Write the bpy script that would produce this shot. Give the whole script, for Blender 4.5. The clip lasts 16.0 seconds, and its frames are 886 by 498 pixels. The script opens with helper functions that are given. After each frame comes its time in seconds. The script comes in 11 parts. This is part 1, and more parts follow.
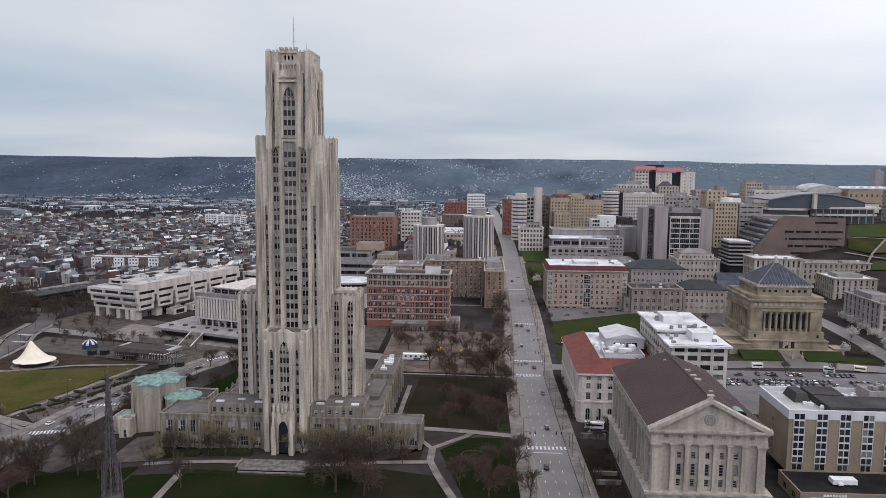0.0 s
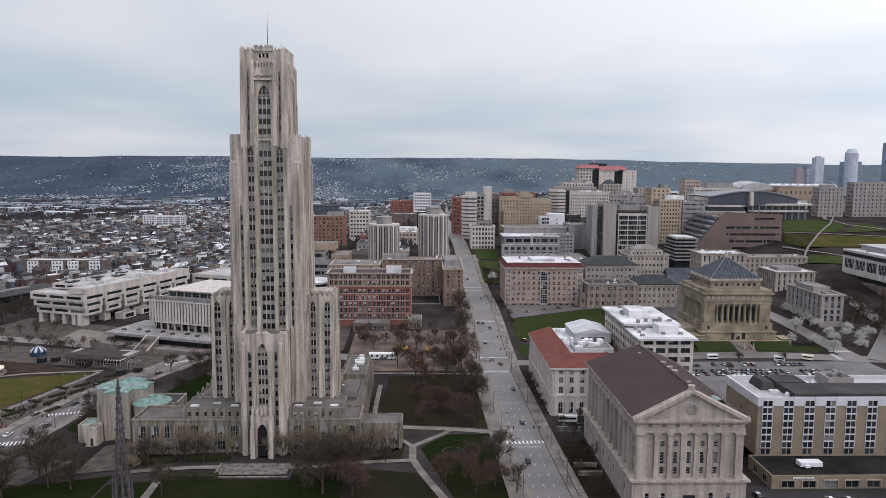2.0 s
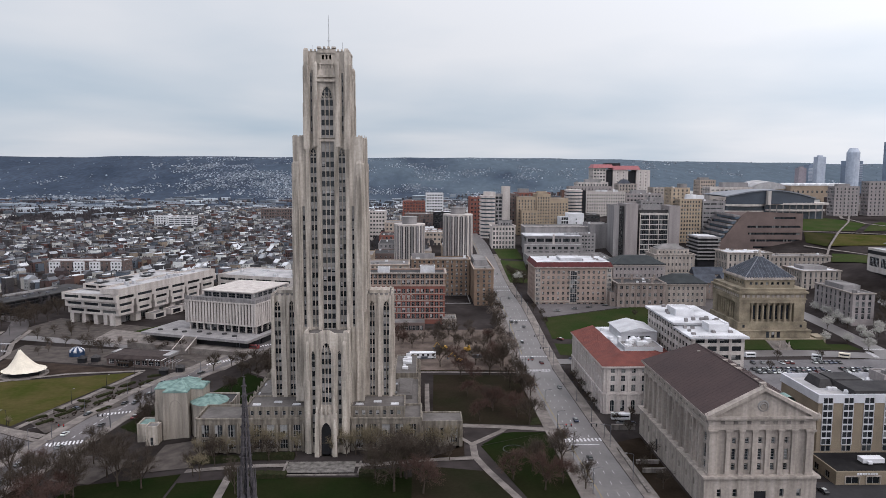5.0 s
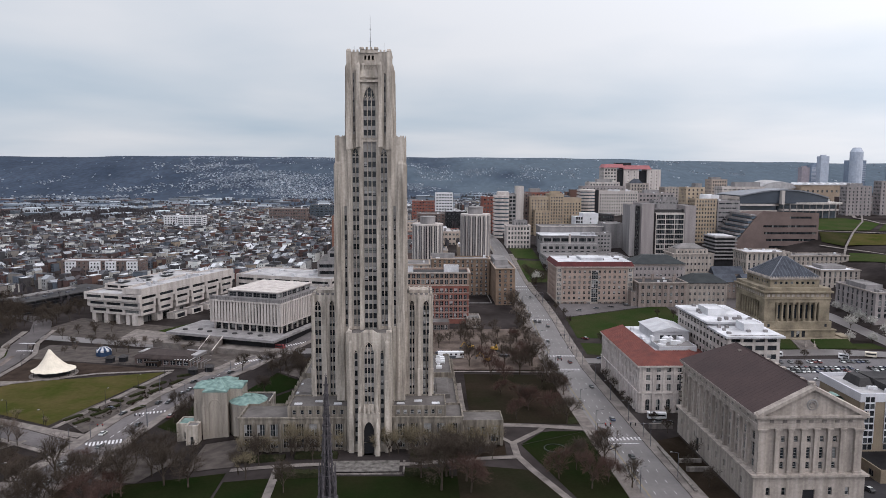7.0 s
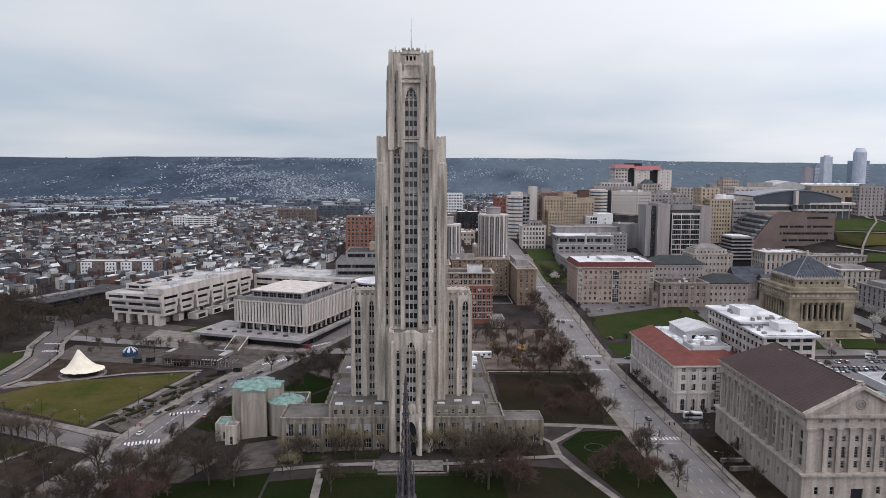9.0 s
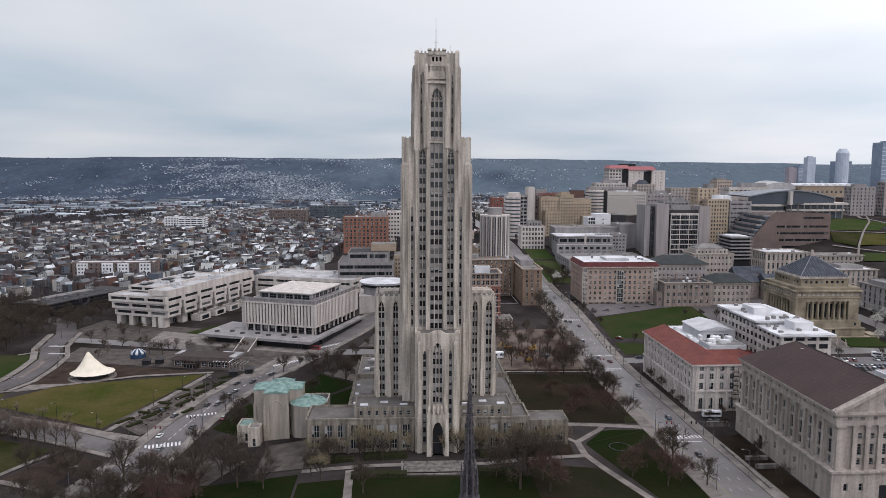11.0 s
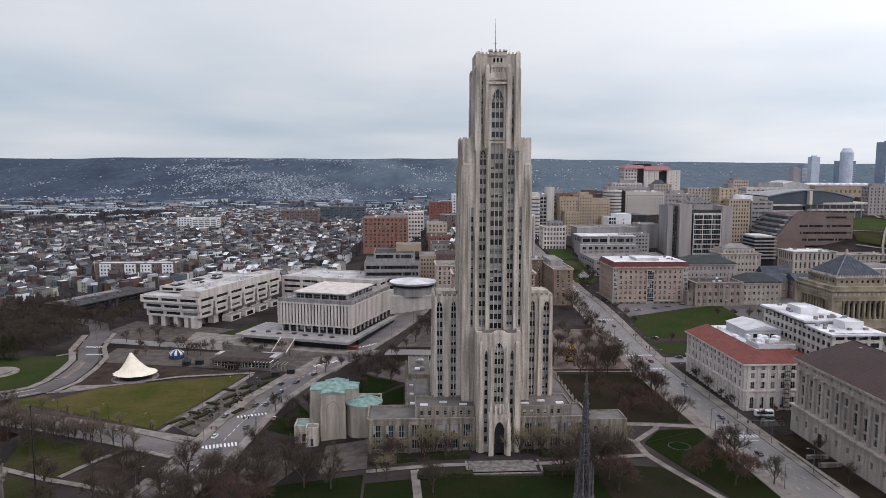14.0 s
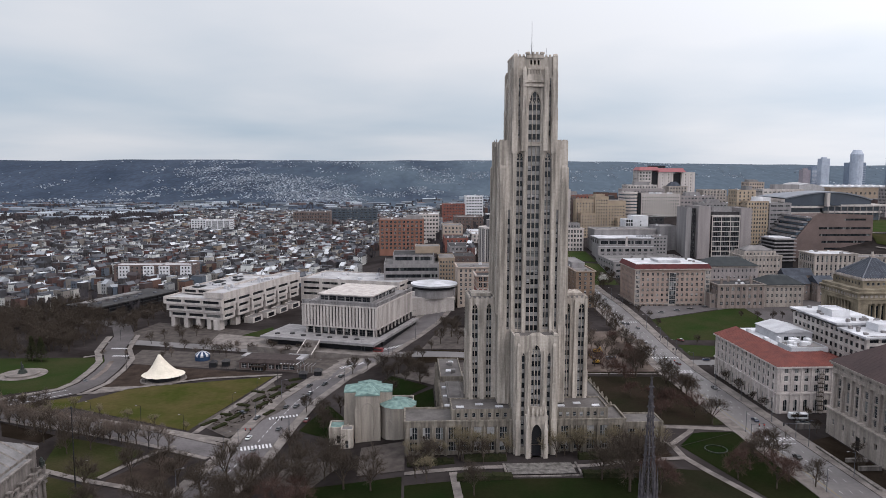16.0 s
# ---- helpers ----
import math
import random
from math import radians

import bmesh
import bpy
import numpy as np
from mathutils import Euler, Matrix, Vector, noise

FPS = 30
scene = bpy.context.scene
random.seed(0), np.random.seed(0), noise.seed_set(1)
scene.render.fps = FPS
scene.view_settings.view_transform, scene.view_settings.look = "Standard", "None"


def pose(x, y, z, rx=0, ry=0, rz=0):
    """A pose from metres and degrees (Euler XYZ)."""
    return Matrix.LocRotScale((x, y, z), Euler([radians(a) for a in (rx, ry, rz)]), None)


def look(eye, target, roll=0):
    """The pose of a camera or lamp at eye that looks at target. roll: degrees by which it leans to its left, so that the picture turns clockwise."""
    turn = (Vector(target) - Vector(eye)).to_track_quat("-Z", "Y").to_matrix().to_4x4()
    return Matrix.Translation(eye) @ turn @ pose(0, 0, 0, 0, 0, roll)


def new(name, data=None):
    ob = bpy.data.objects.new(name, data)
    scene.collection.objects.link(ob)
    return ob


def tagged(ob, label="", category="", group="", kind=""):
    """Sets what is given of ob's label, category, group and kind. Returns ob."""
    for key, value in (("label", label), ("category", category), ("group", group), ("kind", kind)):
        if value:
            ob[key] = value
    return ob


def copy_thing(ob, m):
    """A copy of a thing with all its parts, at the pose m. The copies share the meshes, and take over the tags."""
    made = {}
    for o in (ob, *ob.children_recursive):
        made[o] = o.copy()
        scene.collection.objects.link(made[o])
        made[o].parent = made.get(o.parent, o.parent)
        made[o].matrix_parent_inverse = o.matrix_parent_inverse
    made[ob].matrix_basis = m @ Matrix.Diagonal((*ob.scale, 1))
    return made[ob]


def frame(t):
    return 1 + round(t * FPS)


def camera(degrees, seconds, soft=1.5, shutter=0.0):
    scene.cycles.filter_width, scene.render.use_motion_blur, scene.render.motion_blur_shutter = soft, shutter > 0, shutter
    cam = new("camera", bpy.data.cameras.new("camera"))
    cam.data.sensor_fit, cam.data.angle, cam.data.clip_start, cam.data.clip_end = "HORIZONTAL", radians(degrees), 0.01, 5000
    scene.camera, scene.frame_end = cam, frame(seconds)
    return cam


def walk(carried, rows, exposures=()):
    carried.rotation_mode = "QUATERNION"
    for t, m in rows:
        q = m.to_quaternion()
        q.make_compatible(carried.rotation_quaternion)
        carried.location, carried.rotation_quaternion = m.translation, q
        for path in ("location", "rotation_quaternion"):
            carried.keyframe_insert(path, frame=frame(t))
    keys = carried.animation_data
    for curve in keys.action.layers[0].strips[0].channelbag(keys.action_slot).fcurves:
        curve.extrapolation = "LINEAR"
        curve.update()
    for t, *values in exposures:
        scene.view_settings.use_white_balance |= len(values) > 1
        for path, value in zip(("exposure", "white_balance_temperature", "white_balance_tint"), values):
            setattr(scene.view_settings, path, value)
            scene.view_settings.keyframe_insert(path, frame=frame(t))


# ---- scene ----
cam = camera(62.4, 16.0, soft=0.55)
METRES, EYE, TILT, LEAN, TURN = 126.4, 127.5, 0.0, 0.0, 3.4
ROWS = [
    (0.0, 0.0, 0.0, 0.0, 0.05, -6.37, -0.46),
    (0.5, -0.0324, -0.0027, -0.0002, -1.06, -6.39, -0.45),
    (1.0, -0.0647, -0.0046, -0.0003, -2.46, -6.4, -0.41),
    (1.5, -0.097, -0.0063, -0.0003, -3.75, -6.41, -0.38),
    (2.0, -0.1294, -0.0074, -0.0004, -4.94, -6.42, -0.34),
    (2.5, -0.1629, -0.0088, -0.0001, -5.13, -6.42, -0.3),
    (3.0, -0.1958, -0.0099, 0.0002, -5.14, -6.42, -0.28),
    (3.5, -0.2285, -0.0105, 0.0003, -5.14, -6.42, -0.27),
    (4.0, -0.2611, -0.0109, 0.0002, -5.15, -6.42, -0.26),
    (6.5, -0.424, -0.0081, 0.0015, -5.2, -6.46, -0.22),
    (7.0, -0.456, -0.0068, 0.0014, -5.2, -6.46, -0.21),
    (7.5, -0.4876, -0.005, 0.0013, -5.19, -6.45, -0.22),
    (8.0, -0.5192, -0.0033, 0.001, -5.19, -6.44, -0.21),
    (8.5, -0.5513, -0.0023, 0.0005, -5.2, -6.43, -0.2),
    (9.0, -0.5836, -0.001, 0.0004, -5.21, -6.42, -0.2),
    (11.5, -0.7441, 0.0119, 0.0008, -6.62, -6.38, -0.2),
    (12.0, -0.7758, 0.0141, 0.0008, -6.6, -6.38, -0.17),
    (12.5, -0.8074, 0.0164, 0.0012, -6.59, -6.38, -0.14),
    (13.0, -0.8389, 0.0193, 0.0018, -6.58, -6.39, -0.13),
    (13.5, -0.8703, 0.0218, 0.0015, -6.57, -6.38, -0.11),
    (14.0, -0.902, 0.0245, 0.0015, -6.55, -6.37, -0.11),
    (14.5, -0.9333, 0.0275, 0.0018, -6.54, -6.38, -0.1),
    (15.0, -0.9638, 0.0301, 0.0024, -6.45, -6.37, -0.07),
    (15.5, -0.9857, 0.0314, 0.0029, -6.28, -6.3, -0.08),
    (16.0, -0.998, 0.0334, 0.0029, -6.11, -6.23, -0.09),
]
walk(cam, [(t, pose(0, 0, EYE, TILT, LEAN, TURN) @ pose(METRES * x, METRES * y, METRES * z, 90 + pitch, roll, yaw)) for t, x, y, z, yaw, pitch, roll in ROWS])

# ---------------------------------------------------------------- sky and light
world = bpy.data.worlds.new("overcast_sky")
scene.world = world
world.use_nodes = True
wn, wl = world.node_tree.nodes, world.node_tree.links
wn.clear()
SUN_EL, SUN_AZ = 48.0, 132.0


def wnode(kind, **kw):
    n = wn.new(kind)
    for k, v in kw.items():
        n.inputs[k].default_value = v
    return n


sky = wn.new("ShaderNodeTexSky")
sky.sky_type, sky.sun_disc = "NISHITA", False
sky.sun_elevation, sky.sun_rotation = radians(SUN_EL), radians(SUN_AZ)
sky.air_density, sky.dust_density = 1.0, 2.0
direction = wn.new("ShaderNodeTexCoord")
sep = wn.new("ShaderNodeSeparateXYZ")
wl.new(direction.outputs["Generated"], sep.inputs[0])
# the cloud deck: direction projected on a flat layer overhead
lift = wn.new("ShaderNodeMath")
lift.operation, lift.inputs[1].default_value = "MAXIMUM", 0.0
wl.new(sep.outputs["Z"], lift.inputs[0])
lift2 = wn.new("ShaderNodeMath")
lift2.operation, lift2.inputs[1].default_value = "ADD", 0.13
wl.new(lift.outputs[0], lift2.inputs[0])
flat = wn.new("ShaderNodeVectorMath")
flat.operation = "DIVIDE"
joinz = wn.new("ShaderNodeCombineXYZ")
for i in range(3):
    wl.new(lift2.outputs[0], joinz.inputs[i])
wl.new(direction.outputs["Generated"], flat.inputs[0])
wl.new(joinz.outputs[0], flat.inputs[1])
cl1 = wnode("ShaderNodeTexNoise", Scale=0.42, Detail=4.0, Roughness=0.4, Distortion=0.2)
cl2 = wnode("ShaderNodeTexNoise", Scale=1.3, Detail=4.0, Roughness=0.5)
wl.new(flat.outputs[0], cl1.inputs["Vector"])
wl.new(flat.outputs[0], cl2.inputs["Vector"])
mixn = wn.new("ShaderNodeMath")
mixn.operation, mixn.inputs[1].default_value = "MULTIPLY_ADD", 0.2
wl.new(cl2.outputs["Fac"], mixn.inputs[0])
wl.new(cl1.outputs["Fac"], mixn.inputs[2])
ramp = wn.new("ShaderNodeValToRGB")
ramp.color_ramp.elements[0].position, ramp.color_ramp.elements[0].color = 0.40, (0.568, 0.69, 0.83, 1)
ramp.color_ramp.elements[1].position, ramp.color_ramp.elements[1].color = 0.78, (0.94, 0.96, 1.025, 1)
tilt_x = wn.new("ShaderNodeMath")
tilt_x.operation, tilt_x.inputs[1].default_value = "MULTIPLY_ADD", 0.15
wl.new(sep.outputs["X"], tilt_x.inputs[0])
wl.new(mixn.outputs[0], tilt_x.inputs[2])
high = wn.new("ShaderNodeMath")
high.operation, high.inputs[1].default_value = "MINIMUM", 0.32
wl.new(lift.outputs[0], high.inputs[0])
tilt_z = wn.new("ShaderNodeMath")
tilt_z.operation, tilt_z.inputs[1].default_value = "MULTIPLY_ADD", 0.6
wl.new(high.outputs[0], tilt_z.inputs[0])
wl.new(tilt_x.outputs[0], tilt_z.inputs[2])
deck = wn.new("ShaderNodeMath")
deck.operation, deck.inputs[1].default_value = "SUBTRACT", 0.012
wl.new(tilt_z.outputs[0], deck.inputs[0])
wl.new(deck.outputs[0], ramp.inputs[0])
# an overcast sky brightens towards the zenith
rise = wn.new("ShaderNodeMapRange")
rise.inputs["From Min"].default_value, rise.inputs["From Max"].default_value = 0.0, 1.0
rise.inputs["To Min"].default_value, rise.inputs["To Max"].default_value = 0.97, 1.3
wl.new(sep.outputs["Z"], rise.inputs["Value"])
# and towards the sun hidden behind the clouds
_a, _e = radians(SUN_AZ), radians(SUN_EL)
sun_from = Vector((math.sin(_a) * math.cos(_e), math.cos(_a) * math.cos(_e), math.sin(_e)))
near_sun = wn.new("ShaderNodeVectorMath")
near_sun.operation, near_sun.inputs[1].default_value = "DOT_PRODUCT", sun_from
wl.new(direction.outputs["Generated"], near_sun.inputs[0])
glow = wn.new("ShaderNodeMapRange")
glow.interpolation_type = "SMOOTHSTEP"
for k_, v_ in (("From Min", -0.5), ("From Max", 0.95), ("To Min", 0.98), ("To Max", 2.2)):
    glow.inputs[k_].default_value = v_
wl.new(near_sun.outputs["Value"], glow.inputs["Value"])
lit = wn.new("ShaderNodeMath")
lit.operation = "MULTIPLY"
wl.new(rise.outputs[0], lit.inputs[0])
wl.new(glow.outputs[0], lit.inputs[1])
bright = wn.new("ShaderNodeVectorMath")
bright.operation = "SCALE"
wl.new(ramp.outputs[0], bright.inputs[0])
wl.new(lit.outputs[0], bright.inputs["Scale"])
bg_cloud = wn.new("ShaderNodeBackground")
wl.new(bright.outputs[0], bg_cloud.inputs["Color"])
bg_cloud.inputs["Strength"].default_value = 0.84
bg_sky = wn.new("ShaderNodeBackground")
wl.new(sky.outputs[0], bg_sky.inputs["Color"])
bg_sky.inputs["Strength"].default_value = 0.05
both = wn.new("ShaderNodeMixShader")
both.inputs[0].default_value = 0.9
wl.new(bg_sky.outputs[0], both.inputs[1])
wl.new(bg_cloud.outputs[0], both.inputs[2])
wout = wn.new("ShaderNodeOutputWorld")
wl.new(both.outputs[0], wout.inputs["Surface"])

sun = new("sun", bpy.data.lights.new("sun", "SUN"))
sun.data.energy, sun.data.angle, sun.data.color = 0.78, radians(22), (1.0, 0.95, 0.89)
sun.matrix_world = look(sun_from * 600, (0, 0, 0))
scene.view_settings.exposure = 0.0

# ---------------------------------------------------------------- materials
MATS = {}


def warm(c):
    """The clip's white balance leans to rose."""
    return (c[0], c[1] * 0.98, min(1.0, c[2] * 1.03))


def mat(name, col, col2=None, scale=0.3, rough=0.8, bump=0.15, metal=0.0, rnd=0.0, fine=4.0, streak=0.0, spec=0.1, island=False):
    """A surface with two scales of variation, in metres. rnd: brightness spread from object to object."""
    if name in MATS:
        return MATS[name]
    m = bpy.data.materials.new(name)
    col = warm(col)
    col2 = warm(col2) if col2 else None
    MATS[name] = m
    m.use_nodes = True
    nt = m.node_tree
    n, l = nt.nodes, nt.links
    bsdf = n["Principled BSDF"]
    geo = n.new("ShaderNodeNewGeometry")
    big = n.new("ShaderNodeTexNoise")
    big.inputs["Scale"].default_value, big.inputs["Detail"].default_value = scale, 5
    small = n.new("ShaderNodeTexNoise")
    small.inputs["Scale"].default_value, small.inputs["Detail"].default_value = fine, 4
    l.new(geo.outputs["Position"], big.inputs["Vector"])
    l.new(geo.outputs["Position"], small.inputs["Vector"])
    if streak:
        mp = n.new("ShaderNodeMapping")
        mp.inputs["Scale"].default_value = (1.0, 1.0, 0.09)
        l.new(geo.outputs["Position"], mp.inputs["Vector"])
        l.new(mp.outputs[0], big.inputs["Vector"])
        big.inputs["Scale"].default_value = streak
    mix = n.new("ShaderNodeMix")
    mix.data_type = "RGBA"
    c2 = col2 or tuple(c * 0.75 for c in col)
    mix.inputs["A"].default_value, mix.inputs["B"].default_value = (*col, 1), (*c2, 1)
    rmp = n.new("ShaderNodeMapRange")
    rmp.inputs["From Min"].default_value, rmp.inputs["From Max"].default_value = 0.35, 0.68
    l.new(big.outputs["Fac"], rmp.inputs["Value"])
    l.new(rmp.outputs[0], mix.inputs["Factor"])
    hsv = n.new("ShaderNodeHueSaturation")
    l.new(mix.outputs["Result"], hsv.inputs["Color"])
    val = n.new("ShaderNodeMapRange")
    val.inputs["From Min"].default_value, val.inputs["From Max"].default_value = 0.3, 0.7
    val.inputs["To Min"].default_value, val.inputs["To Max"].default_value = 0.88, 1.12
    l.new(small.outputs["Fac"], val.inputs["Value"])
    if rnd:
        src = n.new("ShaderNodeObjectInfo").outputs["Random"]
        if island:
            src = geo.outputs["Random Per Island"]
        r2 = n.new("ShaderNodeMapRange")
        r2.inputs["To Min"].default_value, r2.inputs["To Max"].default_value = 1 - rnd, 1 + rnd
        l.new(src, r2.inputs["Value"])
        mul = n.new("ShaderNodeMath")
        mul.operation = "MULTIPLY"
        l.new(val.outputs[0], mul.inputs[0])
        l.new(r2.outputs[0], mul.inputs[1])
        l.new(mul.outputs[0], hsv.inputs["Value"])
    else:
        l.new(val.outputs[0], hsv.inputs["Value"])
    l.new(hsv.outputs[0], bsdf.inputs["Base Color"])
    bsdf.inputs["Roughness"].default_value, bsdf.inputs["Metallic"].default_value = rough, metal
    bsdf.inputs["Specular IOR Level"].default_value = spec
    if bump:
        b = n.new("ShaderNodeBump")
        b.inputs["Strength"].default_value, b.inputs["Distance"].default_value = bump, 0.1
        l.new(small.outputs["Fac"], b.inputs["Height"])
        l.new(b.outputs[0], bsdf.inputs["Normal"])
    return m


def ramp_mat(name, stops, rough=0.6, island=False, spec=0.3, metal=0.0):
    """Colour picked per object (or per island of a joined mesh) from a list of colours."""
    m = bpy.data.materials.new(name)
    MATS[name] = m
    m.use_nodes = True
    n, l = m.node_tree.nodes, m.node_tree.links
    bsdf = n["Principled BSDF"]
    src = n.new("ShaderNodeNewGeometry").outputs["Random Per Island"] if island else n.new("ShaderNodeObjectInfo").outputs["Random"]
    cr = n.new("ShaderNodeValToRGB")
    cr.color_ramp.interpolation = "CONSTANT"
    e = cr.color_ramp.elements
    while len(e) < len(stops):
        e.new(0.5)
    for i, c in enumerate(stops):
        e[i].position = i / len(stops)
    for i, c in enumerate(stops):
        e[i].color = (*c, 1)
    l.new(src, cr.inputs[0])
    g = n.new("ShaderNodeNewGeometry")
    ns = n.new("ShaderNodeTexNoise")
    ns.inputs["Scale"].default_value = 0.9
    l.new(g.outputs["Position"], ns.inputs["Vector"])
    mr = n.new("ShaderNodeMapRange")
    mr.inputs["To Min"].default_value, mr.inputs["To Max"].default_value = 0.7, 1.25
    l.new(ns.outputs["Fac"], mr.inputs["Value"])
    hv = n.new("ShaderNodeHueSaturation")
    l.new(cr.outputs[0], hv.inputs["Color"])
    l.new(mr.outputs[0], hv.inputs["Value"])
    l.new(hv.outputs[0], bsdf.inputs["Base Color"])
    bsdf.inputs["Roughness"].default_value = rough
    bsdf.inputs["Specular IOR Level"].default_value = spec
    bsdf.inputs["Metallic"].default_value = metal
    return m


D1, D2, D3, BL, GR = (0.011, 0.0125, 0.015), (0.017, 0.019, 0.023), (0.028, 0.031, 0.036), (0.14, 0.14, 0.14), (0.045, 0.049, 0.054)
glass = ramp_mat("window_glass", [D1, D2, D1, D3, D2, D3, D1, BL, D2, D1, D3, GR], rough=0.15, spec=0.28)
glass_many = ramp_mat("window_glass_far", [D1, D2, D1, D3, D2, D3, D1, BL, D2, D1, D3, GR], rough=0.15, island=True, spec=0.28)
limestone = mat("limestone", (0.445, 0.398, 0.336), (0.20, 0.177, 0.147), rough=0.88, streak=0.6, fine=1.1, bump=0.3)
mansard_tile = mat("dark_red_tile", (0.095, 0.031, 0.030), (0.07, 0.025, 0.025), rough=0.8, scale=0.25, fine=3)
brick_paving = mat("brown_brick_paving", (0.080, 0.068, 0.059), (0.042, 0.035, 0.031), rough=0.9, scale=0.2, fine=1.5)
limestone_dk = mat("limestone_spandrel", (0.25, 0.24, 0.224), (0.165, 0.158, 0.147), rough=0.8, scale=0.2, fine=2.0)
# base stone: soot stains, and the trees' shade taken into the colour
limestone_base = mat("sooty_tree_shaded_limestone", (0.215, 0.19, 0.155), (0.088, 0.077, 0.063), rough=0.9, streak=0.7, fine=1.1, bump=0.3)
roof_tar = mat("roof_tar_brownish", (0.125, 0.114, 0.105), (0.075, 0.068, 0.062), rough=0.9, scale=0.12, fine=0.8)
limestone_w = mat("limestone_pale", (0.338, 0.298, 0.257), (0.207, 0.181, 0.155), rough=0.85, streak=0.5, fine=1.2)
sandstone = mat("sandstone_warm", (0.262, 0.222, 0.158), (0.122, 0.103, 0.074), rough=0.88, scale=0.12, fine=1.1)
concrete = mat("concrete", (0.455, 0.415, 0.375), (0.31, 0.282, 0.255), rough=0.85, streak=0.25, fine=1.2)
concrete_gy = mat("concrete_grey", (0.235, 0.222, 0.213), (0.16, 0.152, 0.147), rough=0.85, streak=0.25, fine=1.2)
concrete_pk = mat("concrete_pinkish", (0.265, 0.238, 0.225), (0.20, 0.18, 0.171), rough=0.85, streak=0.25, fine=1.2)
metal_grey = mat("grey_roof_metal", (0.42, 0.42, 0.42), (0.33, 0.33, 0.33), rough=0.6, scale=0.2)
dull_white = mat("dulled_white_panel", (0.47, 0.47, 0.48), (0.38, 0.38, 0.39), rough=0.6, scale=0.15, bump=0.05)
white_paint = mat("white_panel", (0.60, 0.60, 0.595), (0.46, 0.46, 0.455), rough=0.6, scale=0.15, bump=0.05)
tan_brick = mat("tan_brick", (0.285, 0.225, 0.165), (0.215, 0.168, 0.124), rough=0.9, scale=0.12, fine=2.5)
buff_brick = mat("buff_brick", (0.36, 0.30, 0.245), (0.275, 0.228, 0.187), rough=0.9, scale=0.12, fine=2.5)
yellow_brick = mat("yellow_brick", (0.335, 0.268, 0.19), (0.26, 0.207, 0.15), rough=0.9, scale=0.12, fine=2.5)
red_brick = mat("red_brick", (0.205, 0.085, 0.066), (0.14, 0.06, 0.048), rough=0.9, scale=0.12, fine=2.5)
quad_brick = mat("brown_residence_brick", (0.20, 0.142, 0.10), (0.14, 0.10, 0.073), rough=0.9, scale=0.12, fine=2.5)
limestone_white = mat("limestone_white", (0.50, 0.452, 0.41), (0.36, 0.325, 0.295), rough=0.85, streak=0.3, fine=1.2)
orange_brick = mat("orange_brick", (0.215, 0.108, 0.077), (0.165, 0.085, 0.06), rough=0.9, scale=0.12, fine=2.5)
brown_brick = mat("brown_brick", (0.14, 0.105, 0.092), (0.105, 0.08, 0.072), rough=0.9, scale=0.1, fine=2.0)
red_tile = mat("red_roof_tile", (0.142, 0.047, 0.037), (0.10, 0.037, 0.031), rough=0.75, scale=0.25, fine=3)
dark_metal_roof = mat("brown_metal_roof", (0.052, 0.035, 0.033), (0.04, 0.028, 0.027), rough=0.7, scale=0.08, fine=1.0, bump=0.05)
slate = mat("slate_roof", (0.052, 0.058, 0.070), (0.03, 0.034, 0.042), rough=0.6, scale=0.25, fine=3)
roof_dark = mat("roof_membrane_dark", (0.028, 0.027, 0.028), (0.055, 0.052, 0.05), rough=0.85, scale=0.1, fine=0.8)
roof_grey = mat("roof_gravel_grey", (0.19, 0.178, 0.168), (0.095, 0.09, 0.085), rough=0.9, scale=0.1, fine=0.8)
roof_pale = mat("roof_membrane_dulled", (0.37, 0.36, 0.35), (0.22, 0.215, 0.21), rough=0.7, scale=0.09, fine=0.8)
roof_white = mat("roof_membrane_white", (0.53, 0.53, 0.53), (0.27, 0.27, 0.27), rough=0.6, scale=0.09, fine=0.8)
copper = mat("green_copper", (0.185, 0.268, 0.238), (0.095, 0.148, 0.132), rough=0.75, scale=0.5, fine=2)
grass_mid = mat("green_park_lawn", (0.018, 0.030, 0.0095), (0.031, 0.033, 0.0145), rough=1.0, scale=0.05, fine=0.9, bump=0.3, spec=0.0)
asphalt_mid = mat("asphalt_street", (0.118, 0.107, 0.104), (0.075, 0.068, 0.066), rough=0.85, scale=0.06, fine=0.7)
court_stone = mat("worn_mosaic_stone", (0.155, 0.143, 0.128), (0.055, 0.05, 0.044), rough=0.85, scale=0.45, fine=2.0)
grass_hill = mat("hillside_grass", (0.026, 0.042, 0.013), (0.045, 0.047, 0.022), rough=1.0, scale=0.05, fine=0.9, bump=0.3, spec=0.0)
hotel_brick = mat("olive_tan_brick", (0.215, 0.176, 0.126), (0.16, 0.13, 0.094), rough=0.9, scale=0.12, fine=2.5)
blind = mat("window_blind", (0.31, 0.305, 0.29), (0.22, 0.218, 0.21), rough=0.8, scale=0.6, bump=0)
rubble = mat("pale_rubble_stone", (0.30, 0.266, 0.222), (0.20, 0.177, 0.148), rough=0.92, streak=0.55, fine=2.2, bump=0.45)
frame_paint = mat("window_frame", (0.30, 0.30, 0.29), rough=0.6, bump=0)
frame_white = mat("window_frame_white", (0.70, 0.70, 0.68), rough=0.6, bump=0)
frame_dark = mat("dark_metal", (0.022, 0.022, 0.024), rough=0.5, bump=0)
iron = mat("weathered_iron", (0.06, 0.063, 0.072), (0.105, 0.107, 0.115), rough=0.6, scale=2, fine=8)
